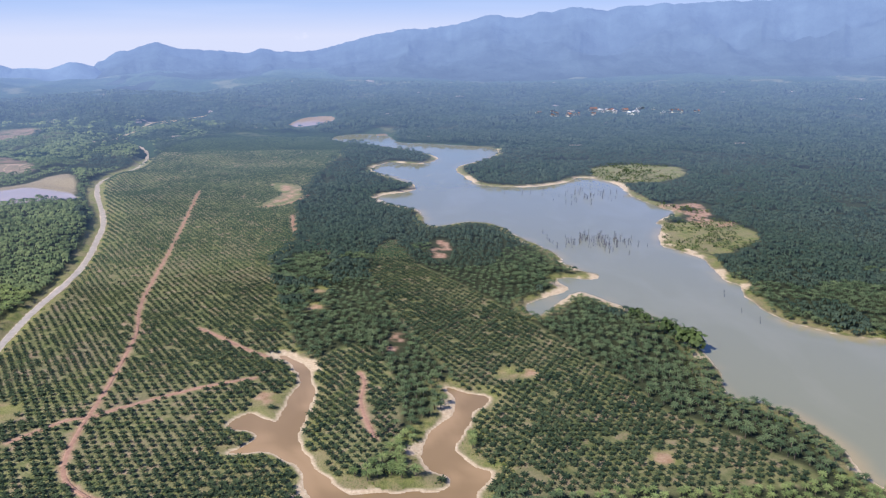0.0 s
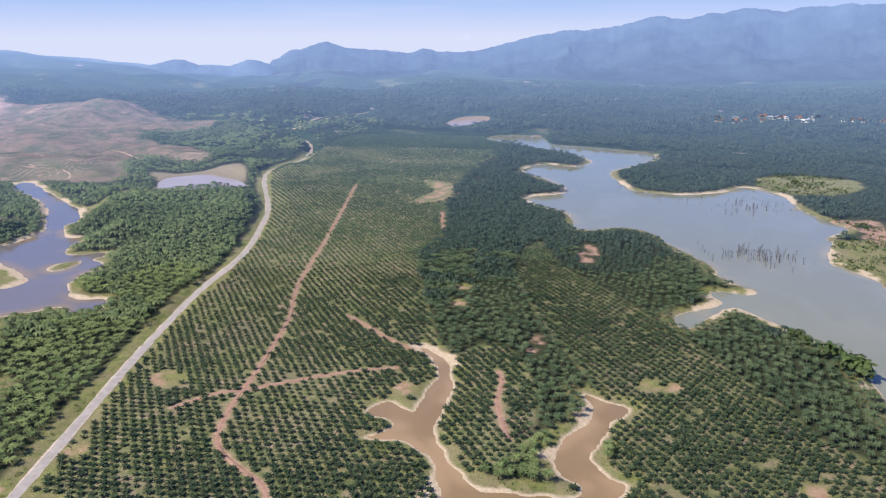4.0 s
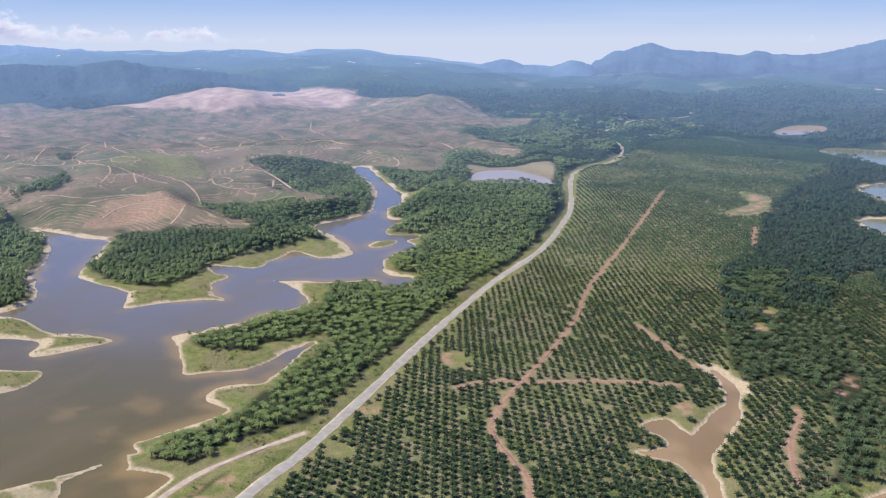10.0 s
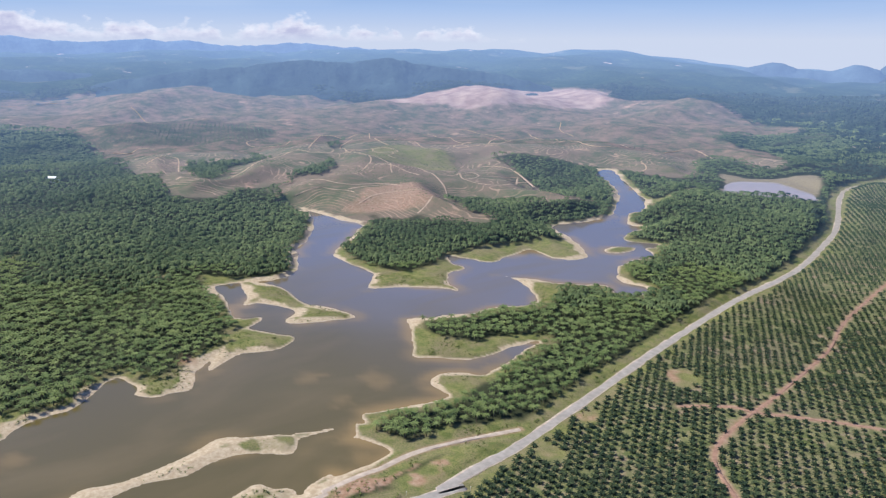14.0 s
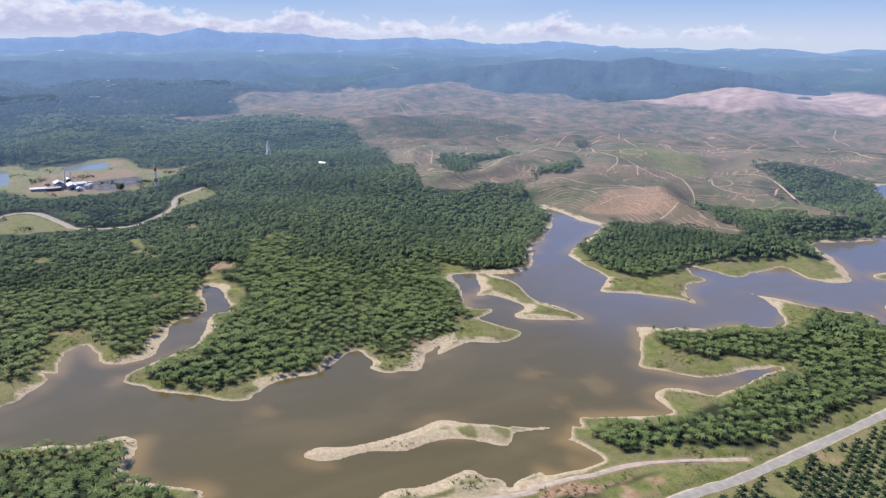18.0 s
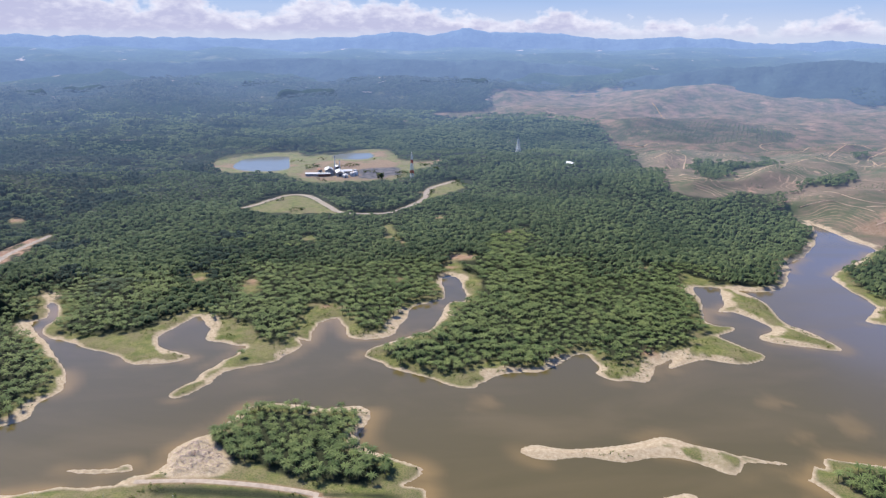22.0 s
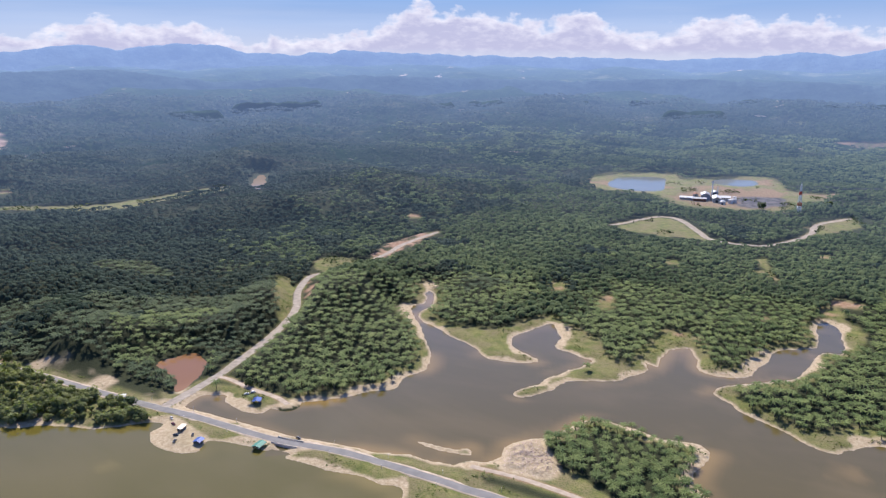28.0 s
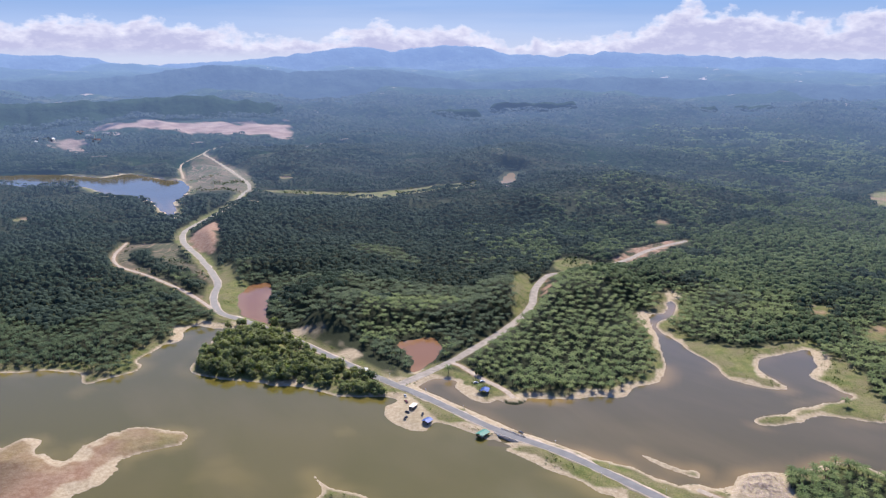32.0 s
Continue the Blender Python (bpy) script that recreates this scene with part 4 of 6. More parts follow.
# small bare openings among the palms: x, y, radius
GAPS = [(-864, -263, 9), (-828, -191, 8), (-845, -19, 6), (-931, 64, 9), (-1044, -43, 8), (-884, 281, 6), (-1070, 151, 7), (-903, 39, 10), (-1029, -159, 6), (-1039, -157, 7), (-841, -191, 8), (-851, -257, 8), (-1162, 27, 7), (-813, -187, 9), (-1020, -27, 7), (-1036, -156, 8), (-1054, 126, 7), (-886, 283, 6), (-934, 50, 12), (-758, -98, 8), (-139, 771, 9), (54, 605, 9), (-145, 562, 9), (-346, 426, 8), (-324, 367, 8), (-342, 539, 14), (-144, 825, 9), (69, 604, 8), (148, 464, 8)]
_rng = random.Random(77)
for _ in range(22):
    _b, _d = radians(_rng.uniform(72, 166)), _rng.uniform(1250, 2700)
    GAPS.append((-math.sin(_b) * _d, math.cos(_b) * _d, _rng.uniform(9, 16) * _d / 1500))


def survey(P):
    """All that the plan says of the places P: land's distance from water, roads, cover."""
    s = {}
    wob = fbm(P, 26, 3, 3) * 3.2
    lakes = {k: np.max([depth_in(P, OUT[o]) for o in v[1]], axis=0) for k, v in LAKES.items()}
    s["lakes"] = lakes
    land = -np.max(list(lakes.values()), axis=0)
    isle = np.max([depth_in(P, OUT[o]) + (fbm(P, 16, 4, 15) * 6 if o == "mud_bank" else 0) for o in ISLANDS], axis=0)
    land = np.maximum(land, isle) + wob * ease(-np.abs(land), -30, 0)
    gap = np.hypot(*(P - BRIDGE).T)
    for kind, (lines, half, bank) in ROADS.items():
        d = np.min([away(P, LINE[o]) for o in lines], axis=0)
        s[kind] = d
        if kind != "dirt":
            up = bank - d + fbm(P, 9, 2, 8) * 1.2
            up = np.where(gap < 8.5, -20, up)
            land = np.maximum(land, np.where(up > -2, up, -99))
    s["land"] = land
    s["pond"], s["inlet"] = lakes["pond_red"], lakes["pond_inlet"]
    r = np.hypot(P[:, 0], P[:, 1])
    s["r"] = r
    s["copse"] = np.max([depth_in(P, OUT[k]) for k in COPSES], axis=0)
    s["margin"] = np.max([depth_in(P, OUT[k]) for k in MARGINS], axis=0)
    s["clearing"] = np.minimum(np.maximum(depth_in(P, OUT["clearing_e"]), depth_in(P, OUT["clearing_w"])), -s["copse"])
    for k in ("pink_hill", "mill_ash", "red_terrace", "bare_w", "clear_west", "clear_cut", "clear_spur", "clear_far", "mill_yard", "sand_pile", "beach_kiosk", "bare_pool",
              "bare_p1", "bare_p2", "bare_p3", "bare_e", "young", "young_c", "young_e", "young_f", "young_g", "young_d", "weedy", "bare_j", "bare_k", "flat_a", "flat_b", "flat_c", "dry_verge", "green_terrace", "mud_bank", "spit", "isl_near", "causeway", "isle_grass", "knoll"):
        s[k] = depth_in(P, OUT[k])
    s["clear_spur"] = np.minimum(s["clear_spur"], -s["copse"])
    s["gaps"] = np.max([w - np.hypot(P[:, 0] - x, P[:, 1] - y) for x, y, w in GAPS], axis=0) + fbm(P, 12, 2, 63) * 4
    s["meadow"] = np.max([depth_in(P, OUT[k]) for k in ("grass_a", "grass_b", "grass_c", "grass_strip", "grass_e", "grass_f", "grass_g", "grass_h")], axis=0)
    return s


def height(P, s):
    r, land = s["r"], s["land"]
    z = np.where(land > 0, 0.15 + 1.6 * ease(land, 0, 14), np.maximum(land * 0.16, -3.0) - 0.05)
    roll = fbm(P, 170, 3, 21)
    z += ease(land, 12, 70) * (roll + 0.6) * 2.2
    hilly = ease(r, 750, 1300) * ease(-P[:, 0], 200, 800) * ease(np.minimum(s["road"], s["gravel"]), 10, 39) * ease(land, 20, 59)
    hilly *= ease(np.maximum(np.maximum(s["mill_yard"], s["meadow"]), s["clear_far"]), 0, -55)
    hilly *= 0.12 + 0.88 * ease(np.hypot(P[:, 0] + 1330, P[:, 1] + 110), 260, 480)
    z += hilly * (fbm(P, 300, 3, 23) + 0.3) * 17
    # steeper knolls under the palms south of the junction track
    a = np.degrees(np.arctan2(-P[:, 0], P[:, 1])) % 360
    steep = ease(r, 600, 820) * ease(a, 108, 122) * ease(a, 200, 176) * ease(np.minimum(s["road"], s["gravel"]), 8, 39) * ease(land, 14, 59)
    steep *= ease(np.maximum(s["meadow"], s["clear_spur"]), 0, -50)
    z += steep * np.maximum(fbm(P, 210, 3, 27) + 0.25, -0.1) * (24 - 10 * ease(r, 820, 1000))
    z += ease(s["clearing"], 0, 60) * (fbm(P, 260, 4, 5) + 0.7) * 11
    z += ease(s["clear_cut"], 0, 12) * 3.0 + ease(s["pink_hill"], 0, 60) * 7
    z += ease(s["sand_pile"], 0, 9) * (1.2 + fbm(P, 7, 2, 9))
    # the land beyond two kilometres lifts towards the hills
    far = np.maximum((r - 2000.0) / 2700.0, 0)
    z = np.where(land > 0, z, np.minimum(z, -0.05))
    z += EYE * (1 - r / (r + 11300.0 * far ** 3))
    z += ease(r, 2000, 3000) * ease(land, 0, 60) * (fbm(P, 420, 4, 31) * 0.5 + 0.1) * 26 * ease(r, 4700, 3600)
    # the plain lies lower towards the north and east
    b = np.degrees(np.arctan2(-P[:, 0], P[:, 1]))
    z -= 95 * ease(r, 3000, 4700) * ease(b, 43, 26) * ease(b, -80, -60)
    d = np.minimum(s["road"], s["gravel"])
    k = ease(d, 13, 6) * (r < 2300) * (np.hypot(*(P - BRIDGE).T) > 8.5)
    return z * (1 - k) + np.maximum(1.5 + EYE * (1 - r / (r + 11300.0 * far ** 3)), 0) * k


def mesh_from(name, verts, faces, mats, attrs=None, index=None, smooth=False):
    """One mesh from arrays; faces all of one size."""
    me = bpy.data.meshes.new(name)
    v, f = np.asarray(verts, np.float32), np.asarray(faces, np.int32)
    me.vertices.add(len(v))
    me.vertices.foreach_set("co", v.ravel())
    me.loops.add(f.size)
    me.loops.foreach_set("vertex_index", f.ravel())
    me.polygons.add(len(f))
    me.polygons.foreach_set("loop_start", np.arange(len(f), dtype=np.int32) * f.shape[1])
    for m in mats:
        me.materials.append(m)
    if index is not None:
        me.polygons.foreach_set("material_index", np.asarray(index, np.int32))
    if smooth:
        me.polygons.foreach_set("use_smooth", np.ones(len(f), bool))
    for k, a in (attrs or {}).items():
        at = me.attributes.new(k, 'FLOAT', 'POINT')
        at.data.foreach_set("value", np.asarray(a, np.float32))
    me.update(calc_edges=True)
    return me


# ---- ground ----
TURNS = np.radians(np.concatenate([np.arange(-40, 174, 0.225), np.arange(176, 318, 4.0)]))
RINGS = np.concatenate([[1, 150, 260, 320, 350], 372 * 1.0054 ** np.arange(340), 2330 * 1.0078 ** np.arange(93)])
NT, NR = len(TURNS), len(RINGS)
GX, GY = -np.sin(TURNS)[None] * RINGS[:, None], np.cos(TURNS)[None] * RINGS[:, None]
GP = np.stack([GX.ravel(), GY.ravel()], 1)
GS = survey(GP)
GZ = height(GP, GS)


def quads(nr, nt, wrap=True):
    i, j = np.meshgrid(np.arange(nr - 1), np.arange(nt if wrap else nt - 1), indexing="ij")
    j2 = (j + 1) % nt
    return np.stack([i * nt + j, (i + 1) * nt + j, (i + 1) * nt + j2, i * nt + j2], -1).reshape(-1, 4)


def build_ground():
    land, r = GS["land"], GS["r"]
    patch, speck = fbm(GP, 22, 3, 41), fbm(GP, 60, 3, 47)
    rim = 1.8 + 10.5 * ease(speck + 0.5 * patch, -0.25, 0.85)
    east = ease(GS["lakes"]["lake_east"], -40, -10)
    rim = rim * (1 - 0.85 * east * (speck < 0.25))
    sand = ease(land, rim + 2.0, rim - 0.6) * (land > -6)
    lakeside = np.max([GS["lakes"][k] for k in ("lake_east", "lake_west", "lake_south", "creek", "lake_far")], axis=0)
    sand *= ease(lakeside, -26, -16)
    sand = np.maximum(sand, ease(GS["sand_pile"], -3, 1))
    sand = np.maximum(sand, np.max([ease(GS[k] + patch * 8, 0, 7) for k in ("flat_a", "flat_b", "flat_c")], axis=0) * 0.42)
    sand = np.maximum(sand, ease(GS["beach_kiosk"], -2, 1) * 0.85)
    sand = np.maximum(sand, ease(GS["dry_verge"] + patch * 3, -1, 2) * ease(patch, -0.5, 0.5))
    sand = np.maximum(sand, ease(GS["spit"], -1, 2) * np.maximum(ease(GS["spit"] + patch * 4, 3.6, 1.4), ease(patch, -0.1, -0.4) * 0.6))
    sand = np.maximum(sand, ease(GS["isl_near"], -1, 2) * ease(patch, 0.15, -0.15) * 0.7)
    dirt = np.max([ease(GS[k] + patch * 13, 1, 6) * ease(fbm(GP, 11, 3, 44), -0.5, 0.15) * 0.85 for k in ("bare_p1", "bare_p2", "bare_p3", "bare_pool", "bare_e", "bare_j", "bare_k")], axis=0)
    dirt = np.maximum(dirt, ease(GS["gaps"], -2, 3) * ease(patch, -0.5, 0.3) * 0.8)
    grass0 = ease(GS["gaps"], -8, 0)
    dirt = np.maximum(dirt, ease(GS["mud_bank"], -12, -6) * (0.55 + 0.3 * speck))
    dirt = np.maximum(dirt, ease(GS["clear_cut"] + patch * 6, 0, 5) * 0.9)
    works = np.hypot(GP[:, 0] + 1555, GP[:, 1] + 170)
    dirt = np.maximum(dirt, ease(works + patch * 25, 110, 60) * ease(GS["mill_yard"], 0, 8) * 0.55)
    dirt = np.maximum(dirt, ease(GS["mill_yard"] + patch * 20, 4, 14) * ease(speck, 0.0, 0.4) * 0.55)
    dirt = np.maximum(dirt, ease(np.minimum(GS["gravel"], GS["dirt"]), 4.6, 1.6) * 0.8)
    dirt = np.maximum(dirt, ease(GS["red_terrace"] + patch * 10 + speck * 12, 0, 14) * 0.55)
    bare = np.maximum(ease(GS["bare_w"] + patch * 30, -2, 22) * 0.8, 0)
    bare = np.maximum(bare, ease(GS["pink_hill"] + speck * 18, -10, 10))
    bare = np.maximum(bare, ease(GS["clear_west"] + speck * 40, -6, 12))
    scrub = np.maximum(ease(GS["clearing"] + patch * 8, -30, -14), ease(GS["clear_far"], -4, 8) * 0.8)
    scrub = np.maximum(scrub, ease(GS["clear_spur"] + patch * 5, -2, 4) * 0.8)
    grass = np.maximum(ease(GS["meadow"] + patch * 6, -2, 4), ease(np.minimum(GS["road"], GS["gravel"] + 6) + patch * 2 + 8 * (GP[:, 1] < 220), 23, 15))
    grass = np.maximum(grass, ease(np.maximum(np.maximum(GS["causeway"], GS["isle_grass"]), GS["knoll"]), -2, 3))
    grass = np.maximum(grass, grass0)
    grass = np.maximum(grass, ease(GS["margin"] + patch * 4, -8, 0))
    grass = np.maximum(grass, ease(GS["weedy"] + patch * 8 + speck * 10, -6, 18) * 0.85)
    ash = ease(GS["mill_ash"] + patch * 12, -2, 10)
    scrub = scrub * (1 - 0.75 * ease(GS["green_terrace"] + patch * 10, -4, 6)) * (1 - 0.4 * ease(GS["young_d"], -4, 4))
    grass = np.maximum(grass, ease(GS["green_terrace"] + patch * 10, -4, 6))
    grass = np.maximum(grass, ease(land, 22, 12) * ease(land, 0, 4) * 0.9 * ease(lakeside, -34, -24))
    grass = np.maximum(grass, (ease(GS["mill_yard"], -30, 0) - dirt) * (r > 1400))
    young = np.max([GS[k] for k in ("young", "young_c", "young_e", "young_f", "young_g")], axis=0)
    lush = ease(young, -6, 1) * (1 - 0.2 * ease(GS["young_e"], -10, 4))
    faces = quads(NR, NT)
    mid = r[faces].mean(1) > 1950
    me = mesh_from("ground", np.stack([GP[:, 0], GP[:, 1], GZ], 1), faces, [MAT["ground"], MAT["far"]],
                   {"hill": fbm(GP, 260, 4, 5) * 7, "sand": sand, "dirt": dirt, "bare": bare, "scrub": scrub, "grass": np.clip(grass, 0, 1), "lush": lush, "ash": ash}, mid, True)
    tagged(new("ground", me), "plantation ground with weeds, bare soil and sandy shores", "ground", kind="structure")


build_ground()


SHOALS = [(-306, 2099, 60), (-128, 1976, 50), (-26, 1931, 40), (-540, 292, 14), (-534, 64, 16), (-499, 343, 22), (-481, 291, 14), (-535, 289, 12), (-308, -392, 10), (-194, -605, 14), (-482, -318, 22), (-219, -398, 26), (-252, -352, 20), (-307, -394, 8), (-394, 260, 16)]


def build_waters():
    step = 2
    i, j = np.meshgrid(np.arange(0, NR - step, step), np.arange(0, NT - step, step), indexing="ij")
    f = np.stack([i * NT + j, (i + step) * NT + j, (i + step) * NT + j + step, i * NT + j + step], -1).reshape(-1, 4)
    names = list(LAKES)
    d = np.stack([GS["lakes"][k] for k in names])
    owner = d.argmax(0)[f[:, 0]]
    wet = (GS["land"][f].min(1) < 1.0) & (d.max(0)[f].max(1) > -14)
    near_bank = GS["land"]
    label = {"east": "calm grey-green lake with drowned dead trees", "creek": "silty tan creek between the palms", "west": "brown-grey lake with sandy shores",
             "south": "olive-green lake with shallow mud banks", "red": "red-brown pond beside the road", "pale": "pale silt pond among palms",
             "mill": "blue-grey pond among the palms"}
    for k, name in enumerate(names):
        q = f[wet & (owner == k)]
        if len(q) == 0:
            continue
        used, inv = np.unique(q, return_inverse=True)
        kind = LAKES[name][0]
        # the far ponds lie on the rising plain
        z = np.zeros(len(used))
        P = GP[used]
        r = np.hypot(P[:, 0], P[:, 1])
        z += EYE * (1 - r / (r + 11300.0 * np.maximum((r - 2000.0) / 2700.0, 0) ** 3))
        sh = ease(-near_bank[used], 17, 0) * ease(fbm(P, 55, 3, 55), -0.25, 0.7) * 0.75
        for x, y, w in SHOALS:
            d = np.hypot((P[:, 0] - x), (P[:, 1] - y)) / w + 0.5 * fbm(P, w, 3, 57)
            sh = np.maximum(sh, ease(d, 1.0, 0.1) * 0.38)
        # "clear" marks the west lake's north, where sky reflection is painted in
        me = mesh_from(name, np.stack([P[:, 0], P[:, 1], z], 1), inv.reshape(-1, 4), [WATERS[kind]], {"shallow": sh, "clear": ease(P[:, 1] + 60 * fbm(P, 160, 3, 58), 250, 560) * (kind == "west") * ease(-P[:, 0], 380, 470)}, None, True)
        tagged(new(name, me), label[kind], "pond" if name.startswith("pond") else "water", kind="structure")


build_waters()


def ground_z(P):
    P = np.atleast_2d(np.asarray(P, float))
    return height(P, survey(P))


# ---- roads ----
def ribbon(name, line, half, mat, label, lift=0.12, shoulder=None):
    p = curve(line, False, 10)
    step = np.hypot(*np.diff(p, axis=0).T)
    s = np.concatenate([[0], np.cumsum(step)])
    n = max(int(s[-1] / 6), 4)
    q = np.stack([np.interp(np.linspace(0, s[-1], n), s, p[:, k]) for k in (0, 1)], 1)
    t = np.gradient(q, axis=0)
    t /= np.hypot(*t.T)[:, None]
    nrm = np.stack([-t[:, 1], t[:, 0]], 1)
    w = half * (1 + 0.10 * fbm(q, 18, 3, 61))
    z = np.maximum(ground_z(q), 1.4) + lift
    cols = []
    edge = 1.45 if shoulder else 1.18
    for u, dz in ((-edge - 0.3, -1.3), (-edge, -0.14), (-1, -0.06), (-0.4, 0.03), (0.4, 0.03), (1, -0.06), (edge, -0.14), (edge + 0.3, -1.3)):
        e = q + nrm * (u * (w if abs(u) < 1.1 else half * (1 + 0.3 * fbm(q + u * 90, 14, 3, 67))))[:, None]
        cols.append(np.stack([e[:, 0], e[:, 1], z + dz], 1))
    v = np.stack(cols, 1).reshape(-1, 3)
    strip = np.tile([1, 1, 0, 0, 0, 1, 1], n - 1)
    me = mesh_from(name, v, quads(n, 8, False)[:, ::-1], [mat, shoulder or mat], None, strip, True)
    return tagged(new(name, me), label, "road", kind="structure")


ribbon("road", PLAN["road_main_n"][:-1] + PLAN["road_main_s"], 3.6, MAT["asphalt"], "worn grey two-lane asphalt road on a low bank", shoulder=MAT["gravel"])
for k in ROADS["gravel"][0]:
    ribbon("track", PLAN[k], {"track_junction": 4.3, "track_mill": 5.6, "track_north": 4.5}.get(k, 2.2), MAT["grey_gravel" if k in ("track_mill", "track_junction") else "gravel"], "pale gravel plantation track", 0.08)
for k in sorted(k for k in PLAN if k.startswith("track_hill")):
    ribbon("track", PLAN[k], 1.25, MAT["hill_dirt"], "winding dirt track on the cleared hill", 0.3)


def cleared(p):
    return survey(p[None])["clearing"][0]


def hill_track(seed):
    """A dirt track that keeps to one level round the slopes of the cleared hill."""
    rng = random.Random(seed)
    for _ in range(60):
        b, d = radians(rng.uniform(33, 82)), rng.uniform(1000, 2250)
        p = np.array((-math.sin(b) * d, math.cos(b) * d))
        if cleared(p) > 25 and depth_in(p[None], OUT["pink_hill"])[0] < -20 and depth_in(p[None], OUT["young_d"])[0] < -20:
            break
    line, turn, tilt = [p], rng.choice((-1, 1)), rng.uniform(-0.5, 0.5)
    for _ in range(rng.randint(12, 30)):
        q = np.array([p + (6, 0), p - (6, 0), p + (0, 6), p - (0, 6)])
        h = fbm(q, 260, 4, 5)
        g = np.array((h[0] - h[1], h[2] - h[3]))
        g /= np.hypot(*g) + 1e-6
        p = p + 13 * (turn * np.array((-g[1], g[0])) + tilt * g)
        if cleared(p) < 6 or depth_in(p[None], OUT["pink_hill"])[0] > -5:
            break
        line.append(p)
    return [tuple(q) for q in line]


for k in range(26):
    p = hill_track(500 + k)
    ends = np.array(p[-1]) - p[0]
    if len(p) > 4 and abs(np.dot(ends, p[0])) < 0.6 * np.hypot(*ends) * np.hypot(*p[0]):
        ribbon("track", p, 0.9 + 0.3 * (k % 3), MAT["hill_dirt"], "winding dirt track on the cleared hill", 0.35)
for k in ROADS["dirt"][0]:
    ribbon("track", PLAN[k], 1.5, MAT["red_dirt"], "reddish dirt harvesting track", 0.06)


# ---- hills and mountains ----
def ridge(name, crest, r0, r1, mat, label, base, rough=0.18, rows=16, step=0.12):
    """A range whose crest shows at the given (turn, height angle) pairs; its foot stands at r0, its crest at r1."""
    c = np.array(crest)
    a = np.arange(c[0, 0], c[-1, 0], step)
    e = np.interp(a, c[:, 0], c[:, 1])
    e = np.convolve(np.pad(e, 2, "edge"), np.ones(5) / 5, "valid")
    e += fbm(np.stack([a * 60, a * 0 + r1], 1), 45, 4, 79) * 0.09
    top = EYE + r1 * np.tan(np.radians(e))
    ends = ease(a, c[0, 0], c[0, 0] + 1.2) * ease(a, c[-1, 0], c[-1, 0] - 1.2)
    rows_r = np.linspace(r0, r1 + (r1 - r0) * 0.35, rows)
    t = np.radians(a)
    X, Y = -np.sin(t)[None] * rows_r[:, None], np.cos(t)[None] * rows_r[:, None]
    P = np.stack([X.ravel(), Y.ravel()], 1)
    u = (rows_r - r0) / (r1 - r0)
    shape = np.where(u <= 1, u ** 1.15, 1 - (u - 1) * 2.0)[:, None]
    spur = fbm(P, 300, 5, 71).reshape(rows, -1) * 1.35
    low = base - 20
    z = low + (top[None] - low) * shape * ends[None] * (1 - rough * np.abs(spur) * (1 - np.abs(1 - np.minimum(u, 1)[:, None] * 2)) * 1.6)
    z += fbm(P, 60, 3, 73).reshape(rows, -1) * 4 * np.sin(np.pi * np.clip(u / 1.35, 0, 1))[:, None]
    me = mesh_from(name, np.stack([P[:, 0], P[:, 1], z.ravel()], 1), quads(rows, len(a), False), [mat], None, None, True)
    return tagged(new(name, me), label, "mountain", kind="structure")


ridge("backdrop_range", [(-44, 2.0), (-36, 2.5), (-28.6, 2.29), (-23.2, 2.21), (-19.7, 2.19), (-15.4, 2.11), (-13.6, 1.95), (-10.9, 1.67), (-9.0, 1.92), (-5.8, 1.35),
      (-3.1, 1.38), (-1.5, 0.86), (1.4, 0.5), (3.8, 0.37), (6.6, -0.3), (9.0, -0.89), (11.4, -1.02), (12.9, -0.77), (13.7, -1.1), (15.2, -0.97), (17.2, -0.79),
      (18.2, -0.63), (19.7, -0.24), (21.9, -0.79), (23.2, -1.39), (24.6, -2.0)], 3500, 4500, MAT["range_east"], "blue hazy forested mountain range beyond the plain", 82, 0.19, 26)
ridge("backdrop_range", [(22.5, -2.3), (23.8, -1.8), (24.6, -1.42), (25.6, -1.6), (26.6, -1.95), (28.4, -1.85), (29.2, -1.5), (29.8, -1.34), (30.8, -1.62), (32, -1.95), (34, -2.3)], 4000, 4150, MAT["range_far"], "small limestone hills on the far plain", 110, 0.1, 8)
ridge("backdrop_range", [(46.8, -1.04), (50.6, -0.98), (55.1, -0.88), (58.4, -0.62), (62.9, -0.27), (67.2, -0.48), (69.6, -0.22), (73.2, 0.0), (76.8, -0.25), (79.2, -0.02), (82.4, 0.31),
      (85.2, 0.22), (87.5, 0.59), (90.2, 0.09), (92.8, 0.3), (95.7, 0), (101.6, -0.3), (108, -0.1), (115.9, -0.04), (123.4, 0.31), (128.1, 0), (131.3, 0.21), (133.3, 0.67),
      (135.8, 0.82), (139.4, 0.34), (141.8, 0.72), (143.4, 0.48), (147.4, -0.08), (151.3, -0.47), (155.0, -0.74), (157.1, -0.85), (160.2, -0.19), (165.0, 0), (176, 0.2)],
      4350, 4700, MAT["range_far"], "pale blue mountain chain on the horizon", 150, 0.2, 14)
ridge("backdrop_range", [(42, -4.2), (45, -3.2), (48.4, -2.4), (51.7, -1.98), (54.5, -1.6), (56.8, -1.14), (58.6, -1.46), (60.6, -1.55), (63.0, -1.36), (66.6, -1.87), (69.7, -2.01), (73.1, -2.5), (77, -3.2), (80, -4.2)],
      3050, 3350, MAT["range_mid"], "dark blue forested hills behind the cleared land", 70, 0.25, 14)
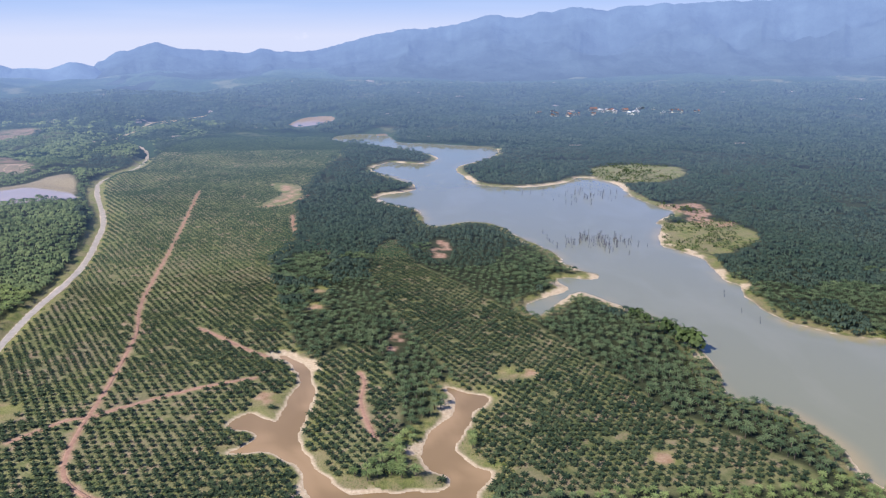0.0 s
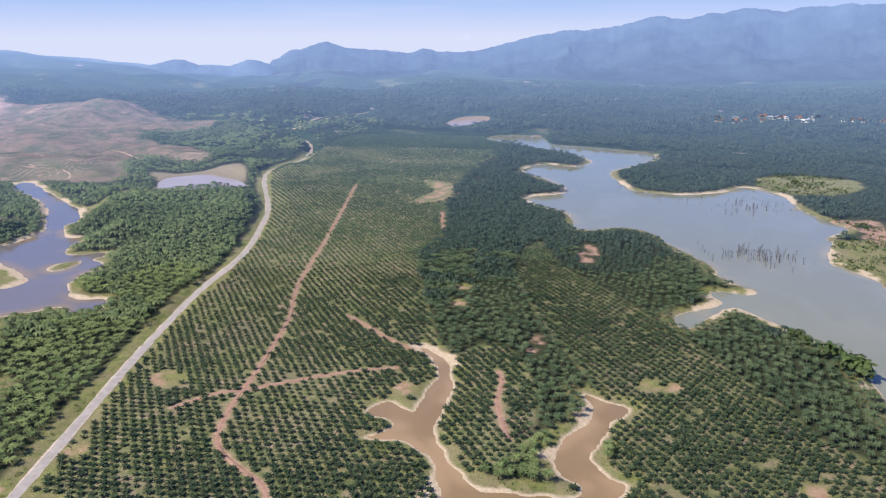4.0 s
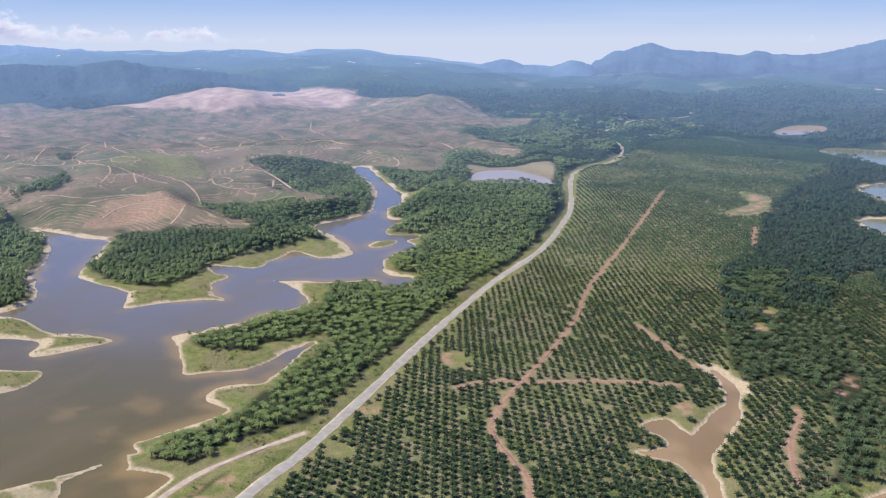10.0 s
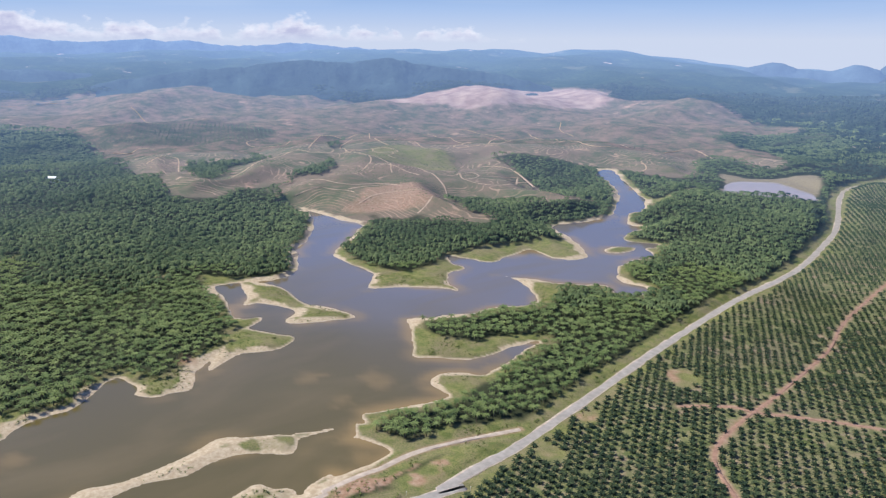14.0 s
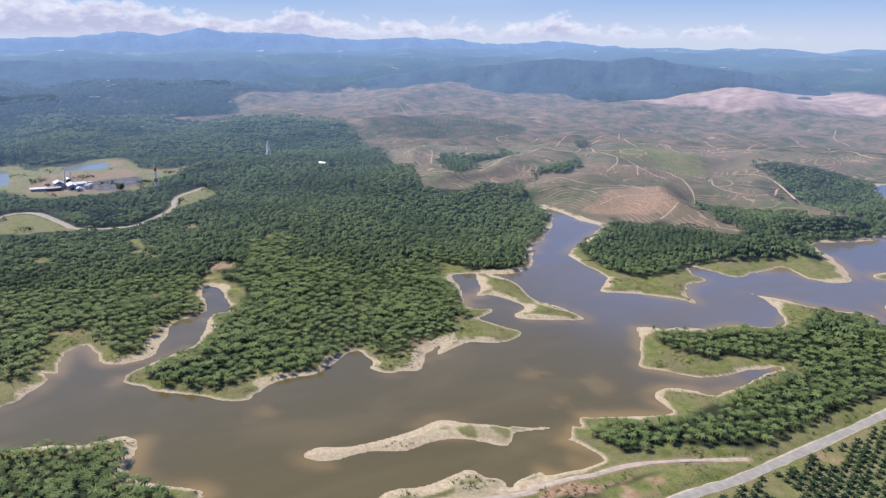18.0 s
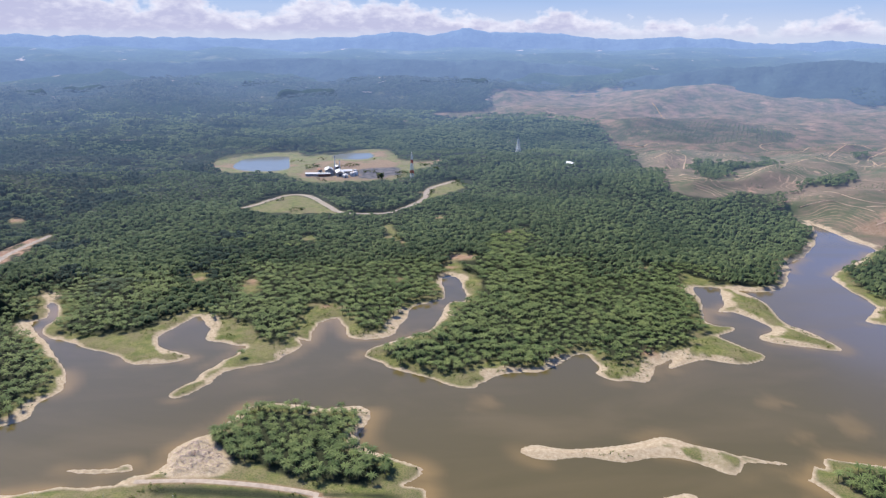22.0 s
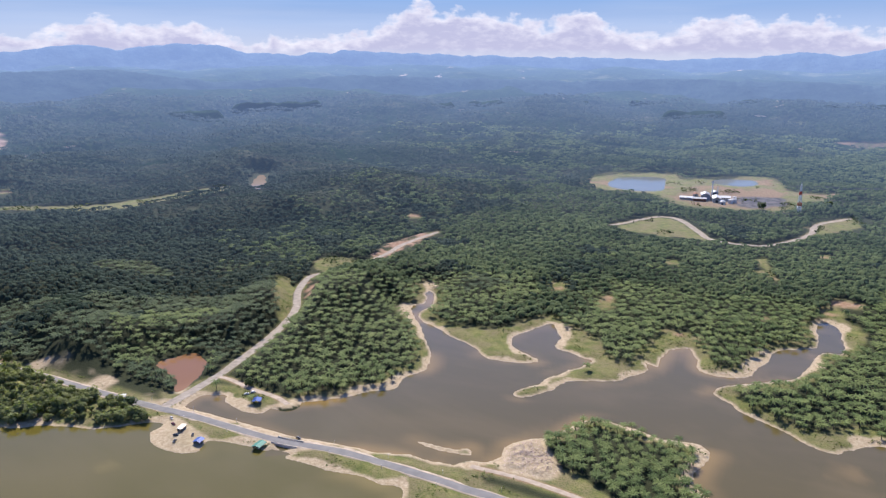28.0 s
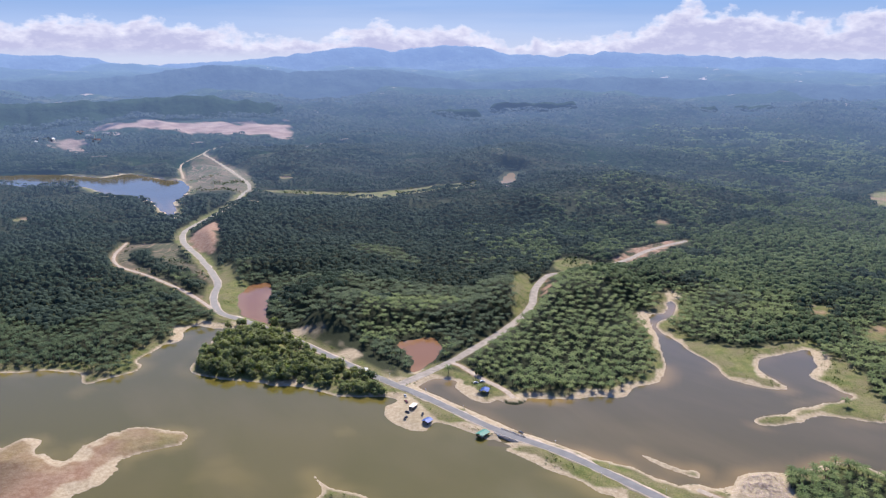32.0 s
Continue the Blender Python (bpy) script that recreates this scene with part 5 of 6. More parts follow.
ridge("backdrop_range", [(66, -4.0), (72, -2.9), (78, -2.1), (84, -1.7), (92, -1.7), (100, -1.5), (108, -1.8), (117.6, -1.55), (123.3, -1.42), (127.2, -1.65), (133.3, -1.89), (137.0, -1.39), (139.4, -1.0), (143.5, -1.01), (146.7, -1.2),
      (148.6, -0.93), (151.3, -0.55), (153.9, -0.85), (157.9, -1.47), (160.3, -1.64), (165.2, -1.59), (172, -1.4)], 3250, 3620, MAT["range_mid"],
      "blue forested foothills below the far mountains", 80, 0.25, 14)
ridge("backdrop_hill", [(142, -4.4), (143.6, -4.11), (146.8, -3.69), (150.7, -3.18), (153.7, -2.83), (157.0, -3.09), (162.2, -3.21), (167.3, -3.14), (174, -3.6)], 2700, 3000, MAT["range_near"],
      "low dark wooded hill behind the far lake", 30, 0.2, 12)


# cloud shadows on the far plain, built as low dark ridges
for a0, a1, e, r in ((116.2, 120.6, -3.42, 3080), (106.4, 115.2, -3.22, 3180), (101.0, 103.6, -3.06, 3250), (92.8, 96.2, -2.92, 3250), (123.0, 125.6, -3.22, 3200), (126, 132, -3.3, 3080),
                     (86, 91, -3.0, 3200), (133, 141, -3.9, 2950), (97, 101, -3.75, 2900)):
    ridge("backdrop_hill", [(a0 - 1.0, e - 0.9)] + [(a0 + (a1 - a0) * k / 5, e - (0.0, 0.12, 0.03, 0.16, 0.05, 0.14)[k]) for k in range(6)] + [(a1 + 1.0, e - 0.9)], r - 30, r + 40,
          MAT["range_near"], "low dark ridge standing in for a cloud shadow on the plain", 45, 0.2, 8)


# ---- palms and trees ----
def palm_arrays(fronds, segs, reach, top, droop, trunk, seed, width=0.11):
    """Vertices, triangles and a 0/1 trunk mark of one palm: arching fronds round a bud, on a tapered trunk."""
    rng = np.random.RandomState(seed)
    V, F, K = [], [], []
    for i in range(fronds):
        tier = i / fronds
        a = i * 2.399 + rng.uniform(-0.2, 0.2)
        lift = 1.25 - 1.15 * tier + rng.uniform(-0.1, 0.1)
        ln = reach * (0.82 + 0.2 * math.sin(tier * 3.0)) * rng.uniform(0.88, 1.08)
        side = np.array((-math.sin(a), math.cos(a), 0.0))
        b = len(V)
        for k in range(segs + 1):
            u = k / segs
            rad = ln * u * (1 - 0.18 * u)
            z = top + ln * (lift * u * 0.62 - droop * u * u)
            w = ln * width * (0.35 + 1.0 * math.sin(min(u * 1.35 + 0.25, 2.9))) * (1.0 if k < segs else 0.05)
            c = np.array((math.cos(a) * rad, math.sin(a) * rad, z))
            sag = np.array((0, 0, -w * 0.45))
            V += [c + side * w + sag, c, c - side * w + sag]
        for k in range(segs):
            o = b + 3 * k
            F += [(o, o + 1, o + 4), (o, o + 4, o + 3), (o + 1, o + 2, o + 5), (o + 1, o + 5, o + 4)]
            K += [0] * 4
    if trunk:
        b = len(V)
        for k in range(3):
            rr = (0.42, 0.30, 0.34)[k]
            for j in range(trunk):
                t = 2 * math.pi * j / trunk
                V.append(np.array((math.cos(t) * rr, math.sin(t) * rr, (-0.5, top * 0.5, top + 0.2)[k])))
        for k in range(2):
            for j in range(trunk):
                o, q = b + k * trunk + j, b + k * trunk + (j + 1) % trunk
                F += [(o, q, q + trunk), (o, q + trunk, o + trunk)]
                K += [1, 1]
    return np.array(V), np.array(F), np.array(K)


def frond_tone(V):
    """0 low and far out in the crown, 1 at its top, by the height and reach."""
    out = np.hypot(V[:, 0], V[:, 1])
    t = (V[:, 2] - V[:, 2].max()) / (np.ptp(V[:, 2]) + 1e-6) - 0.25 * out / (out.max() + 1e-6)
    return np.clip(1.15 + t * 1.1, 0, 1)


def tuft_arrays(blades, reach, top, seed, fall=0.55):
    """A far palm: a few bent blades round a raised middle."""
    rng = np.random.RandomState(seed)
    V, F = [], []
    for i in range(blades):
        a = 2 * math.pi * (i + rng.uniform(-0.3, 0.3)) / blades
        d, s = np.array((math.cos(a), math.sin(a), 0)), np.array((-math.sin(a), math.cos(a), 0))
        ln = reach * rng.uniform(0.8, 1.1)
        b = len(V)
        V += [np.array((0, 0, top + 0.22 * reach)), d * ln * 0.55 + s * ln * 0.26 + (0, 0, top + 0.14 * reach), d * ln * 0.55 - s * ln * 0.26 + (0, 0, top + 0.10 * reach), d * ln + (0, 0, top - fall * reach)]
        F += [(b, b + 2, b + 1), (b + 1, b + 2, b + 3)]
    return np.array(V), np.array(F), np.zeros(len(F), int)


def bush_arrays(leaves, size, tall, seed, trunk=True):
    """A broad tree or bush: an uneven crown of many small leaf clumps on a forked stem."""
    rng = np.random.RandomState(seed)
    V, F, K = [], [], []
    knots = [(rng.uniform(-0.45, 0.45) * size, rng.uniform(-0.45, 0.45) * size, tall * rng.uniform(0.5, 0.92), size * rng.uniform(0.22, 0.42)) for _ in range(6)]
    for i in range(leaves):
        x, y, z, s = knots[i % 6]
        n = rng.normal(size=3)
        n /= np.linalg.norm(n)
        c = np.array((x, y, z)) + n * s * (1 if rng.rand() < 0.75 else rng.uniform(0.5, 1.3))
        n = n + np.array((0, 0, 0.9))
        n /= np.linalg.norm(n)
        u = np.cross(n, rng.normal(size=3))
        u /= np.linalg.norm(u)
        w = np.cross(n, u)
        k = size * rng.uniform(0.09, 0.19) * (1.3 if leaves < 60 else 1.0)
        b = len(V)
        V += [c + u * k, c + w * k, c - u * k * 0.9, c - w * k + n * k * 0.4]
        F += [(b, b + 1, b + 2), (b, b + 2, b + 3)]
        K += [0, 0]
    if trunk:
        for (x, y, z, s) in [(0, 0, tall * 0.6, 0)] + knots[:3]:
            b = len(V)
            for q, rr in ((np.array((0, 0, -0.4)), size * 0.035), (np.array((x, y, z)), size * 0.014)):
                for j in range(4):
                    t = math.pi * j / 2
                    V.append(q + (math.cos(t) * rr, math.sin(t) * rr, 0))
            for j in range(4):
                o, q = b + j, b + (j + 1) % 4
                F += [(o, q, q + 4), (o, q + 4, o + 4)]
                K += [1, 1]
    return np.array(V), np.array(F), np.array(K)


def scatter(name, shapes, P, z, scale, mats, label, category, seed=0):
    """Many plants in one mesh of kind stuff, each turned and sized by chance."""
    rng = np.random.RandomState(seed)
    if len(P) == 0:
        return None
    pick = rng.randint(len(shapes), size=len(P))
    VV, FF, KK, TT, AA = [], [], [], [], []
    base = 0
    for k, (V, F, K) in enumerate(shapes):
        m = pick == k
        n = int(m.sum())
        if n == 0:
            continue
        a, s = rng.uniform(0, 6.283, n), scale[m] * rng.uniform(0.78, 1.2, n)
        hs = s * rng.uniform(0.78, 1.25, n)
        c, d = np.cos(a)[:, None], np.sin(a)[:, None]
        x = (V[None, :, 0] * c - V[None, :, 1] * d) * s[:, None] + P[m][:, :1]
        y = (V[None, :, 0] * d + V[None, :, 1] * c) * s[:, None] + P[m][:, 1:]
        w = V[None, :, 2] * hs[:, None] + z[m][:, None]
        VV.append(np.stack([x, y, w], -1).reshape(-1, 3))
        FF.append((F[None] + (base + np.arange(n) * len(V))[:, None, None]).reshape(-1, 3))
        KK.append(np.tile(K, n))
        TT.append(np.repeat(rng.rand(n), len(V)))
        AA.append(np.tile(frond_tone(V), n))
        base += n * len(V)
    me = mesh_from(name, np.vstack(VV), np.vstack(FF), mats, {"tint": np.concatenate(TT), "crown_level": np.concatenate(AA)}, np.concatenate(KK))
    return tagged(new(name, me), label, category, kind="stuff")


def lattice(box, gap, turn, jitter, seed):
    """Three-cornered planting pattern over a box, as estates are planted."""
    rng = np.random.RandomState(seed)
    x0, y0, x1, y1 = box
    n = int(math.hypot(x1 - x0, y1 - y0) / gap) + 4
    i, j = np.meshgrid(np.arange(-n // 2, n // 2 + 1), np.arange(-int(n * 0.6), int(n * 0.6) + 1), indexing="ij")
    u, v = (i + 0.5 * (j % 2)) * gap, j * gap * 0.866
    t = radians(turn)
    P = np.stack([(u * math.cos(t) - v * math.sin(t)).ravel() + (x0 + x1) / 2, (u * math.sin(t) + v * math.cos(t)).ravel() + (y0 + y1) / 2], 1)
    P = P[(P[:, 0] > x0) & (P[:, 0] < x1) & (P[:, 1] > y0) & (P[:, 1] < y1)]
    return P + rng.uniform(-jitter, jitter, P.shape)


def in_sector(P, lo=-35.0, hi=170.0):
    a = np.degrees(np.arctan2(-P[:, 0], P[:, 1]))
    a = np.where(a < -60, a + 360, a)
    return (a > lo) & (a < hi)


def ring_of(P, r0, r1):
    r = np.hypot(P[:, 0], P[:, 1])
    return P[(r >= r0) & (r < r1) & in_sector(P)]


OPEN = ("clearing", "clear_west", "clear_cut", "clear_far", "mill_yard", "sand_pile", "beach_kiosk", "bare_pool", "bare_p1", "bare_p2", "bare_p3", "bare_e", "mud_bank", "spit", "isl_near", "bare_j", "bare_k", "flat_a", "flat_b", "flat_c")


def open_ground(P, s):
    rag = fbm(P, 45, 3, 91)
    free = (s["gaps"] > 0) | (s["causeway"] > 0) | (s["isle_grass"] > 0) | (s["knoll"] > 0) | (s["clear_spur"] > -2) | (s["margin"] + rag * 2 > 0) | (s["bare_w"] > 0) | (s["meadow"] + rag * 6 > -1)
    for k in OPEN:
        free |= s[k] + (rag * 16 if k in ("clearing", "clear_far") else 0) > -2
    free |= (s["young_d"] > -3) | (s["dry_verge"] > -9)
    return free


def free_ground(P, s, gapw=7.0, tall=7.5, verge=19.0):
    """Where palms may stand: dry, off the roads, clearings and meadows, and not so close that tall crowns overhang them."""
    rag = fbm(P, 45, 3, 91)
    ok = s["land"] > gapw + 5.0 * ease(rag, -0.2, 0.6)
    ok |= (s["land"] > 2.5) & (np.maximum(s["pond"], s["inlet"]) > -14)
    ok &= (s["road"] > np.where(P[:, 1] > 220, verge, min(verge, 13.0)) + 3 * rag) & (s["gravel"] > np.where(s["r"] > 1000, 10.0, 7.0))
    ok &= ~((s["road"] < 30) & (s["gravel"] < 24) & (s["r"] < 560))
    ok &= ~open_ground(P, s)
    # here crowns lean out over the water
    isle = (np.hypot(P[:, 0] - (-470), P[:, 1] - (-79)) < 66) | ((P[:, 0] > 60) & (P[:, 1] > 360) & (P[:, 1] < 760) & (s["lakes"]["lake_east"] > -59))
    ok |= isle & (s["land"] > 3.5) & (s["sand_pile"] < 0) & (s["isle_grass"] < 2) & (s["gravel"] > 6) & (s["causeway"] < -2) & (s["road"] > 24)
    for f in (0.5, 1.0):
        Q = P[ok] * (1 + f * tall / (EYE - tall))
        q = survey(Q)
        ok[ok] = (q["land"] > 1.0) & (q["road"] > 4) & (q["gravel"] > np.where(q["r"] > 1000, 7.0, 3.5)) & ~open_ground(Q, q) | isle[ok]
    return ok


BOX = (-1350, -1350, 800, 1350)
FAR_BOX = (-3350, -3350, 2000, 3350)
YOUNG = [palm_arrays(12, 2, 4.3, 1.5, 0.45, 0, k, 0.15) for k in range(4)]
OLD = [palm_arrays(22, 2, 5.9, 5.4, 0.50, 3, 10 + k, 0.072) for k in range(5)]
OLD_MID = [palm_arrays(13, 2, 6.1, 5.6, 0.50, 0, 20 + k, 0.105) for k in range(4)]
YOUNG_FAR = [tuft_arrays(7, 4.0, 2.3, 30 + k) for k in range(4)]
TUFT = [tuft_arrays(7, 5.8, 5.8, 40 + k, 0.42) for k in range(4)]
CLUMP = [tuft_arrays(6, 7.0, 7.5, 50 + k, 0.30) for k in range(4)]
LEAFS, YLEAFS = [MAT["palm"], MAT["trunk"]], [MAT["palm_young"], MAT["trunk"]]


def young_part(s):
    return np.max([s[k] for k in ("young", "young_c", "young_e", "young_f", "young_g")], axis=0) > 0


def dark_block(P):
    """True for darker, bluer leaves: a darker kind east of the road, painted shade south of the junction track."""
    line = np.array(sorted(PLAN["road_main_n"], key=lambda p: p[1]), float)
    chance = 0.42 * fbm(P, 75, 3, 109) + 0.22 * (np.random.RandomState(21).rand(len(P)) - 0.5)
    over = P[:, 0] - np.interp(P[:, 1], line[:, 1], line[:, 0])
    a = np.degrees(np.arctan2(-P[:, 0], P[:, 1]))
    a = np.where(a < -60, a + 360, a)
    r = np.hypot(P[:, 0], P[:, 1])
    east = (P[:, 1] > 60) & (over > chance * np.maximum(r - 950, 0) * 0.8)
    # southern canopy: backlit and cloud shade put into the leaf colour
    south = (a + 6 * fbm(P, 160, 3, 107) + 60 * chance > np.interp(r, [800, 1200, 1700], [134, 124, 112])) & (r > 800)
    track = np.array(sorted(PLAN["track_junction"]), float)
    below = (P[:, 1] < np.interp(P[:, 0], track[:, 0], track[:, 1])) & (a > 104) & (P[:, 0] < -395)
    south |= below & (chance < 0.12 - 0.35 * ease(r, 850, 1100))
    south |= (a > 141) & (r <= 850)
    return east | south | (r + 400 * chance > 2600)


def plant():
    # young estate in straight rows
    P = ring_of(lattice((-1200, 250, 800, 2350), 7.6, 4.0, 0.5, 1), 405, 2200)
    s = survey(P)
    ok = young_part(s) & free_ground(P, s, 3.0, 3.0, 8.0) & (s["dirt"] > 3.4) & (np.random.RandomState(4).rand(len(P)) > 0.03)
    P, s = P[ok], {k: v[ok] for k, v in s.items() if k != "lakes"}
    s["lakes"] = {}
    z = ground_z(P)
    r = np.hypot(P[:, 0], P[:, 1])
    size = (1.0 + 0.16 * fbm(P, 80, 2, 13)) * (1 + 0.05 * ease(P[:, 0], -70, 60))
    one = np.argsort(np.where(r < 425, 9e9, r))[:290]
    stand(P[one], z[one], size[one], HERO_YOUNG, MAT["palm_young"], "young oil palm with arching fronds in a planted row", "young palms in rows", 5, "young_palm")
    rest = np.ones(len(P), bool)
    rest[one] = False
    near, far = (r < 950) & rest, r >= 950
    scatter("young_palms", YOUNG, P[near], z[near], size[near], YLEAFS, "rows of young oil palms on weedy ground", "palms", 1)
    scatter("young_palms", YOUNG_FAR, P[far], z[far], size[far] * 0.86, [MAT["far_young"]], "rows of young oil palms, farther off", "palms", 2)
    # grown palms
    P = ring_of(lattice(BOX, 8.4, 23.0, 2.4, 2), 405, 1300)
    s = survey(P)
    ok = ~young_part(s) & free_ground(P, s)
    P = P[ok]
    z = ground_z(P)
    r = np.hypot(P[:, 0], P[:, 1])
    size = 1.0 + 0.16 * fbm(P, 60, 2, 17)
    size *= np.where((P[:, 1] > 350) & (P[:, 0] > -120), 0.86 + 0.2 * fbm(P, 130, 2, 19), 1.0)
    one = np.argsort(np.where(r < 425, 9e9, r))[:290]
    stand(P[one], z[one], size[one], HERO_OLD, MAT["palm"], "tall mature oil palm with drooping fronds", "grown palms by the shore", 6, "oil_palm")
    rest = np.ones(len(P), bool)
    rest[one] = False
    dark = dark_block(P)
    r = r + 150 * fbm(P, 70, 3, 93) * ease(r, 480, 620) * ease(r, 1250, 1050)
    for r0, r1, shp, seed, lab in ((0, 640, OLD, 3, "dense stand of tall mature oil palms"), (640, 900, OLD_MID, 4, "closed canopy of mature oil palms"),
                                   (900, 1300, TUFT, 7, "unbroken canopy of mature oil palms")):
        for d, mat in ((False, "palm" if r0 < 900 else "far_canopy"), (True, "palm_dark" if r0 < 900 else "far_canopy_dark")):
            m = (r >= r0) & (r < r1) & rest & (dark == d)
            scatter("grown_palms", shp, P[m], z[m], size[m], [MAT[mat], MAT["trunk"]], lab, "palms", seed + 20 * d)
    for r0, r1, gap, shp, seed in ((1300, 1750, 9.6, TUFT, 5), (1750, 2300, 11.0, CLUMP, 6), (2300, 3300, 16.5, CLUMP, 8)):
        P = ring_of(lattice(FAR_BOX, gap, 11.0 + seed * 9, gap * 0.42, seed), r0, r1)
        s = survey(P)
        ok = ~young_part(s) & free_ground(P, s)
        ok &= fbm(P, 40, 3, 97) < 0.8
        P = P[ok]
        size = (1.0 + 0.35 * fbm(P, 70, 3, seed)) * (1.45 if r0 >= 2300 else 1.0)
        dark, z = dark_block(P), ground_z(P)
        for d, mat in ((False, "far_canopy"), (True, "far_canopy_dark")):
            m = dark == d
            scatter("grown_palms", shp, P[m], z[m], size[m], [MAT[mat]], "far oil palm canopy with haze put into its colour", "palms", seed + 20 * d)


# ---- helpers for things ----
def part(name, bm, material, parent, label=""):
    me = bpy.data.meshes.new(name)
    bm.to_mesh(me)
    bm.free()
    me.materials.append(material)
    ob = new(name, me)
    ob.parent = parent
    return tagged(ob, label)


def part_arrays(name, V, F, material, parent, label="", tint=0.0, smooth=False):
    me = mesh_from(name, V, F, [material], {"tint": np.full(len(V), tint), "crown_level": frond_tone(V)}, None, smooth)
    ob = new(name, me)
    ob.parent = parent
    return tagged(ob, label)


def boxes(*items, bevel=0.0):
    """A bmesh of boxes (x, y, z centre; x, y, z size; turn about z in degrees)."""
    bm = bmesh.new()
    for it in items:
        x, y, z, a, b, c = it[:6]
        m = pose(x, y, z, 0, 0, it[6] if len(it) > 6 else 0) @ Matrix.Diagonal((a, b, c, 1))
        bmesh.ops.create_cube(bm, size=1, matrix=m)
    if bevel:
        bmesh.ops.bevel(bm, geom=bm.edges[:], offset=bevel, segments=1, affect='EDGES')
    return bm


def tube(p0, p1, r0, r1, n=8, bm=None):
    bm = bm or bmesh.new()
    a, b = Vector(p0), Vector(p1)
    m = Matrix.Translation((a + b) / 2) @ (b - a).to_track_quat('Z', 'Y').to_matrix().to_4x4()
    bmesh.ops.create_cone(bm, cap_ends=True, segments=n, radius1=r0, radius2=r1, depth=(b - a).length, matrix=m)
    return bm


def prism(w, d, h, z, ridge_along_x=True, eave=0.4, thick=0.18):
    """A pitched roof of two slabs with overhanging eaves and closed gables."""
    bm = bmesh.new()
    w2, d2 = w / 2 + eave, d / 2 + eave
    pts = []
    for x in (-w2, w2):
        pts.append([bm.verts.new((x, -d2, z)), bm.verts.new((x, 0, z + h)), bm.verts.new((x, d2, z)), bm.verts.new((x, d2, z - thick)), bm.verts.new((x, 0, z + h - thick)), bm.verts.new((x, -d2, z - thick))])
    a, b = pts
    for i in range(6):
        k = (i + 1) % 6
        bm.faces.new((a[i], b[i], b[k], a[k]))
    bm.faces.new(a[::-1])
    bm.faces.new(b)
    bmesh.ops.recalc_face_normals(bm, faces=bm.faces[:])
    return bm


def thing(name, x, y, turn=0.0, z=None, label="", category="", group=""):
    ob = new(name)
    ob.matrix_basis = pose(x, y, float(ground_z((x, y))[0]) if z is None else z, 0, 0, turn)
    return tagged(ob, label, category, group)


MAT.update({
    "tarp_blue": simple("blue_tarpaulin", (0.015, 0.075, 0.34), 0.45, 0.2, 1.5),
    "tarp_green": simple("green_sheet_roof", (0.02, 0.20, 0.13), 0.45, 0.2, 1.5),
    "tin": simple("weathered_tin", (0.45, 0.45, 0.44), 0.5, 0.2, 0.8, Metallic=0.3),
    "white": simple("white_sheet", (0.75, 0.75, 0.73), 0.6, 0.08, 0.8),
    "rust": simple("rusty_sheet", (0.26, 0.11, 0.06), 0.75, 0.3, 0.6),
    "red_paint": simple("red_tower_paint", (0.45, 0.05, 0.03), 0.6, 0.15, 0.3),
    "dark_steel": simple("dark_steel", (0.07, 0.07, 0.075), 0.5, 0.2, 0.6, Metallic=0.4),
    "galvanised": simple("galvanised_steel", (0.42, 0.43, 0.43), 0.5, 0.12, 0.5, Metallic=0.5),
    "timber": simple("grey_timber", (0.24, 0.19, 0.14), 0.9, 0.3, 3.0),
    "dead_wood": simple("bleached_dead_wood", (0.085, 0.078, 0.07), 0.95, 0.3, 2.0),
    "rubber": simple("tyre_rubber", (0.02, 0.02, 0.02), 0.85, 0.2, 4.0),
    "glass": simple("dark_car_glass", (0.02, 0.025, 0.03), 0.08, 0.1, 1.0),
    "paint_dark": simple("dark_car_paint", (0.035, 0.04, 0.05), 0.25, 0.1, 1.0),
    "paint_white": simple("white_car_paint", (0.75, 0.75, 0.74), 0.25, 0.05, 1.0),
    "paint_red": simple("maroon_car_paint", (0.16, 0.025, 0.025), 0.25, 0.1, 1.0),
    "clay_tile": simple("clay_roof", (0.33, 0.15, 0.10), 0.85, 0.25, 0.7),
    "plaster": simple("cream_plaster", (0.62, 0.58, 0.50), 0.9, 0.12, 0.5),
    "brush": simple("dry_brushwood", (0.74, 0.57, 0.50), 0.95, 0.2, 2.0),
})

# ---- single palms nearest the camera ----
HERO_OLD = [palm_arrays(34, 3, 5.9, 5.4, 0.50, 7, 110 + k, 0.055) for k in range(4)]
HERO_YOUNG = [palm_arrays(18, 3, 4.3, 1.5, 0.45, 5, 120 + k, 0.11) for k in range(3)]


def palm_thing(arrays, crown_mat, label, group, name):
    V, F, K = arrays
    ob = new(name)
    tagged(ob, label, "palm tree", group)
    for name, k, mat, lab in (("crown", 0, crown_mat, ""), ("trunk", 1, MAT["trunk"], "")):
        f = F[K == k]
        used, inv = np.unique(f, return_inverse=True)
        part_arrays(name, V[used], inv.reshape(-1, 3), mat, ob, lab)
    return ob


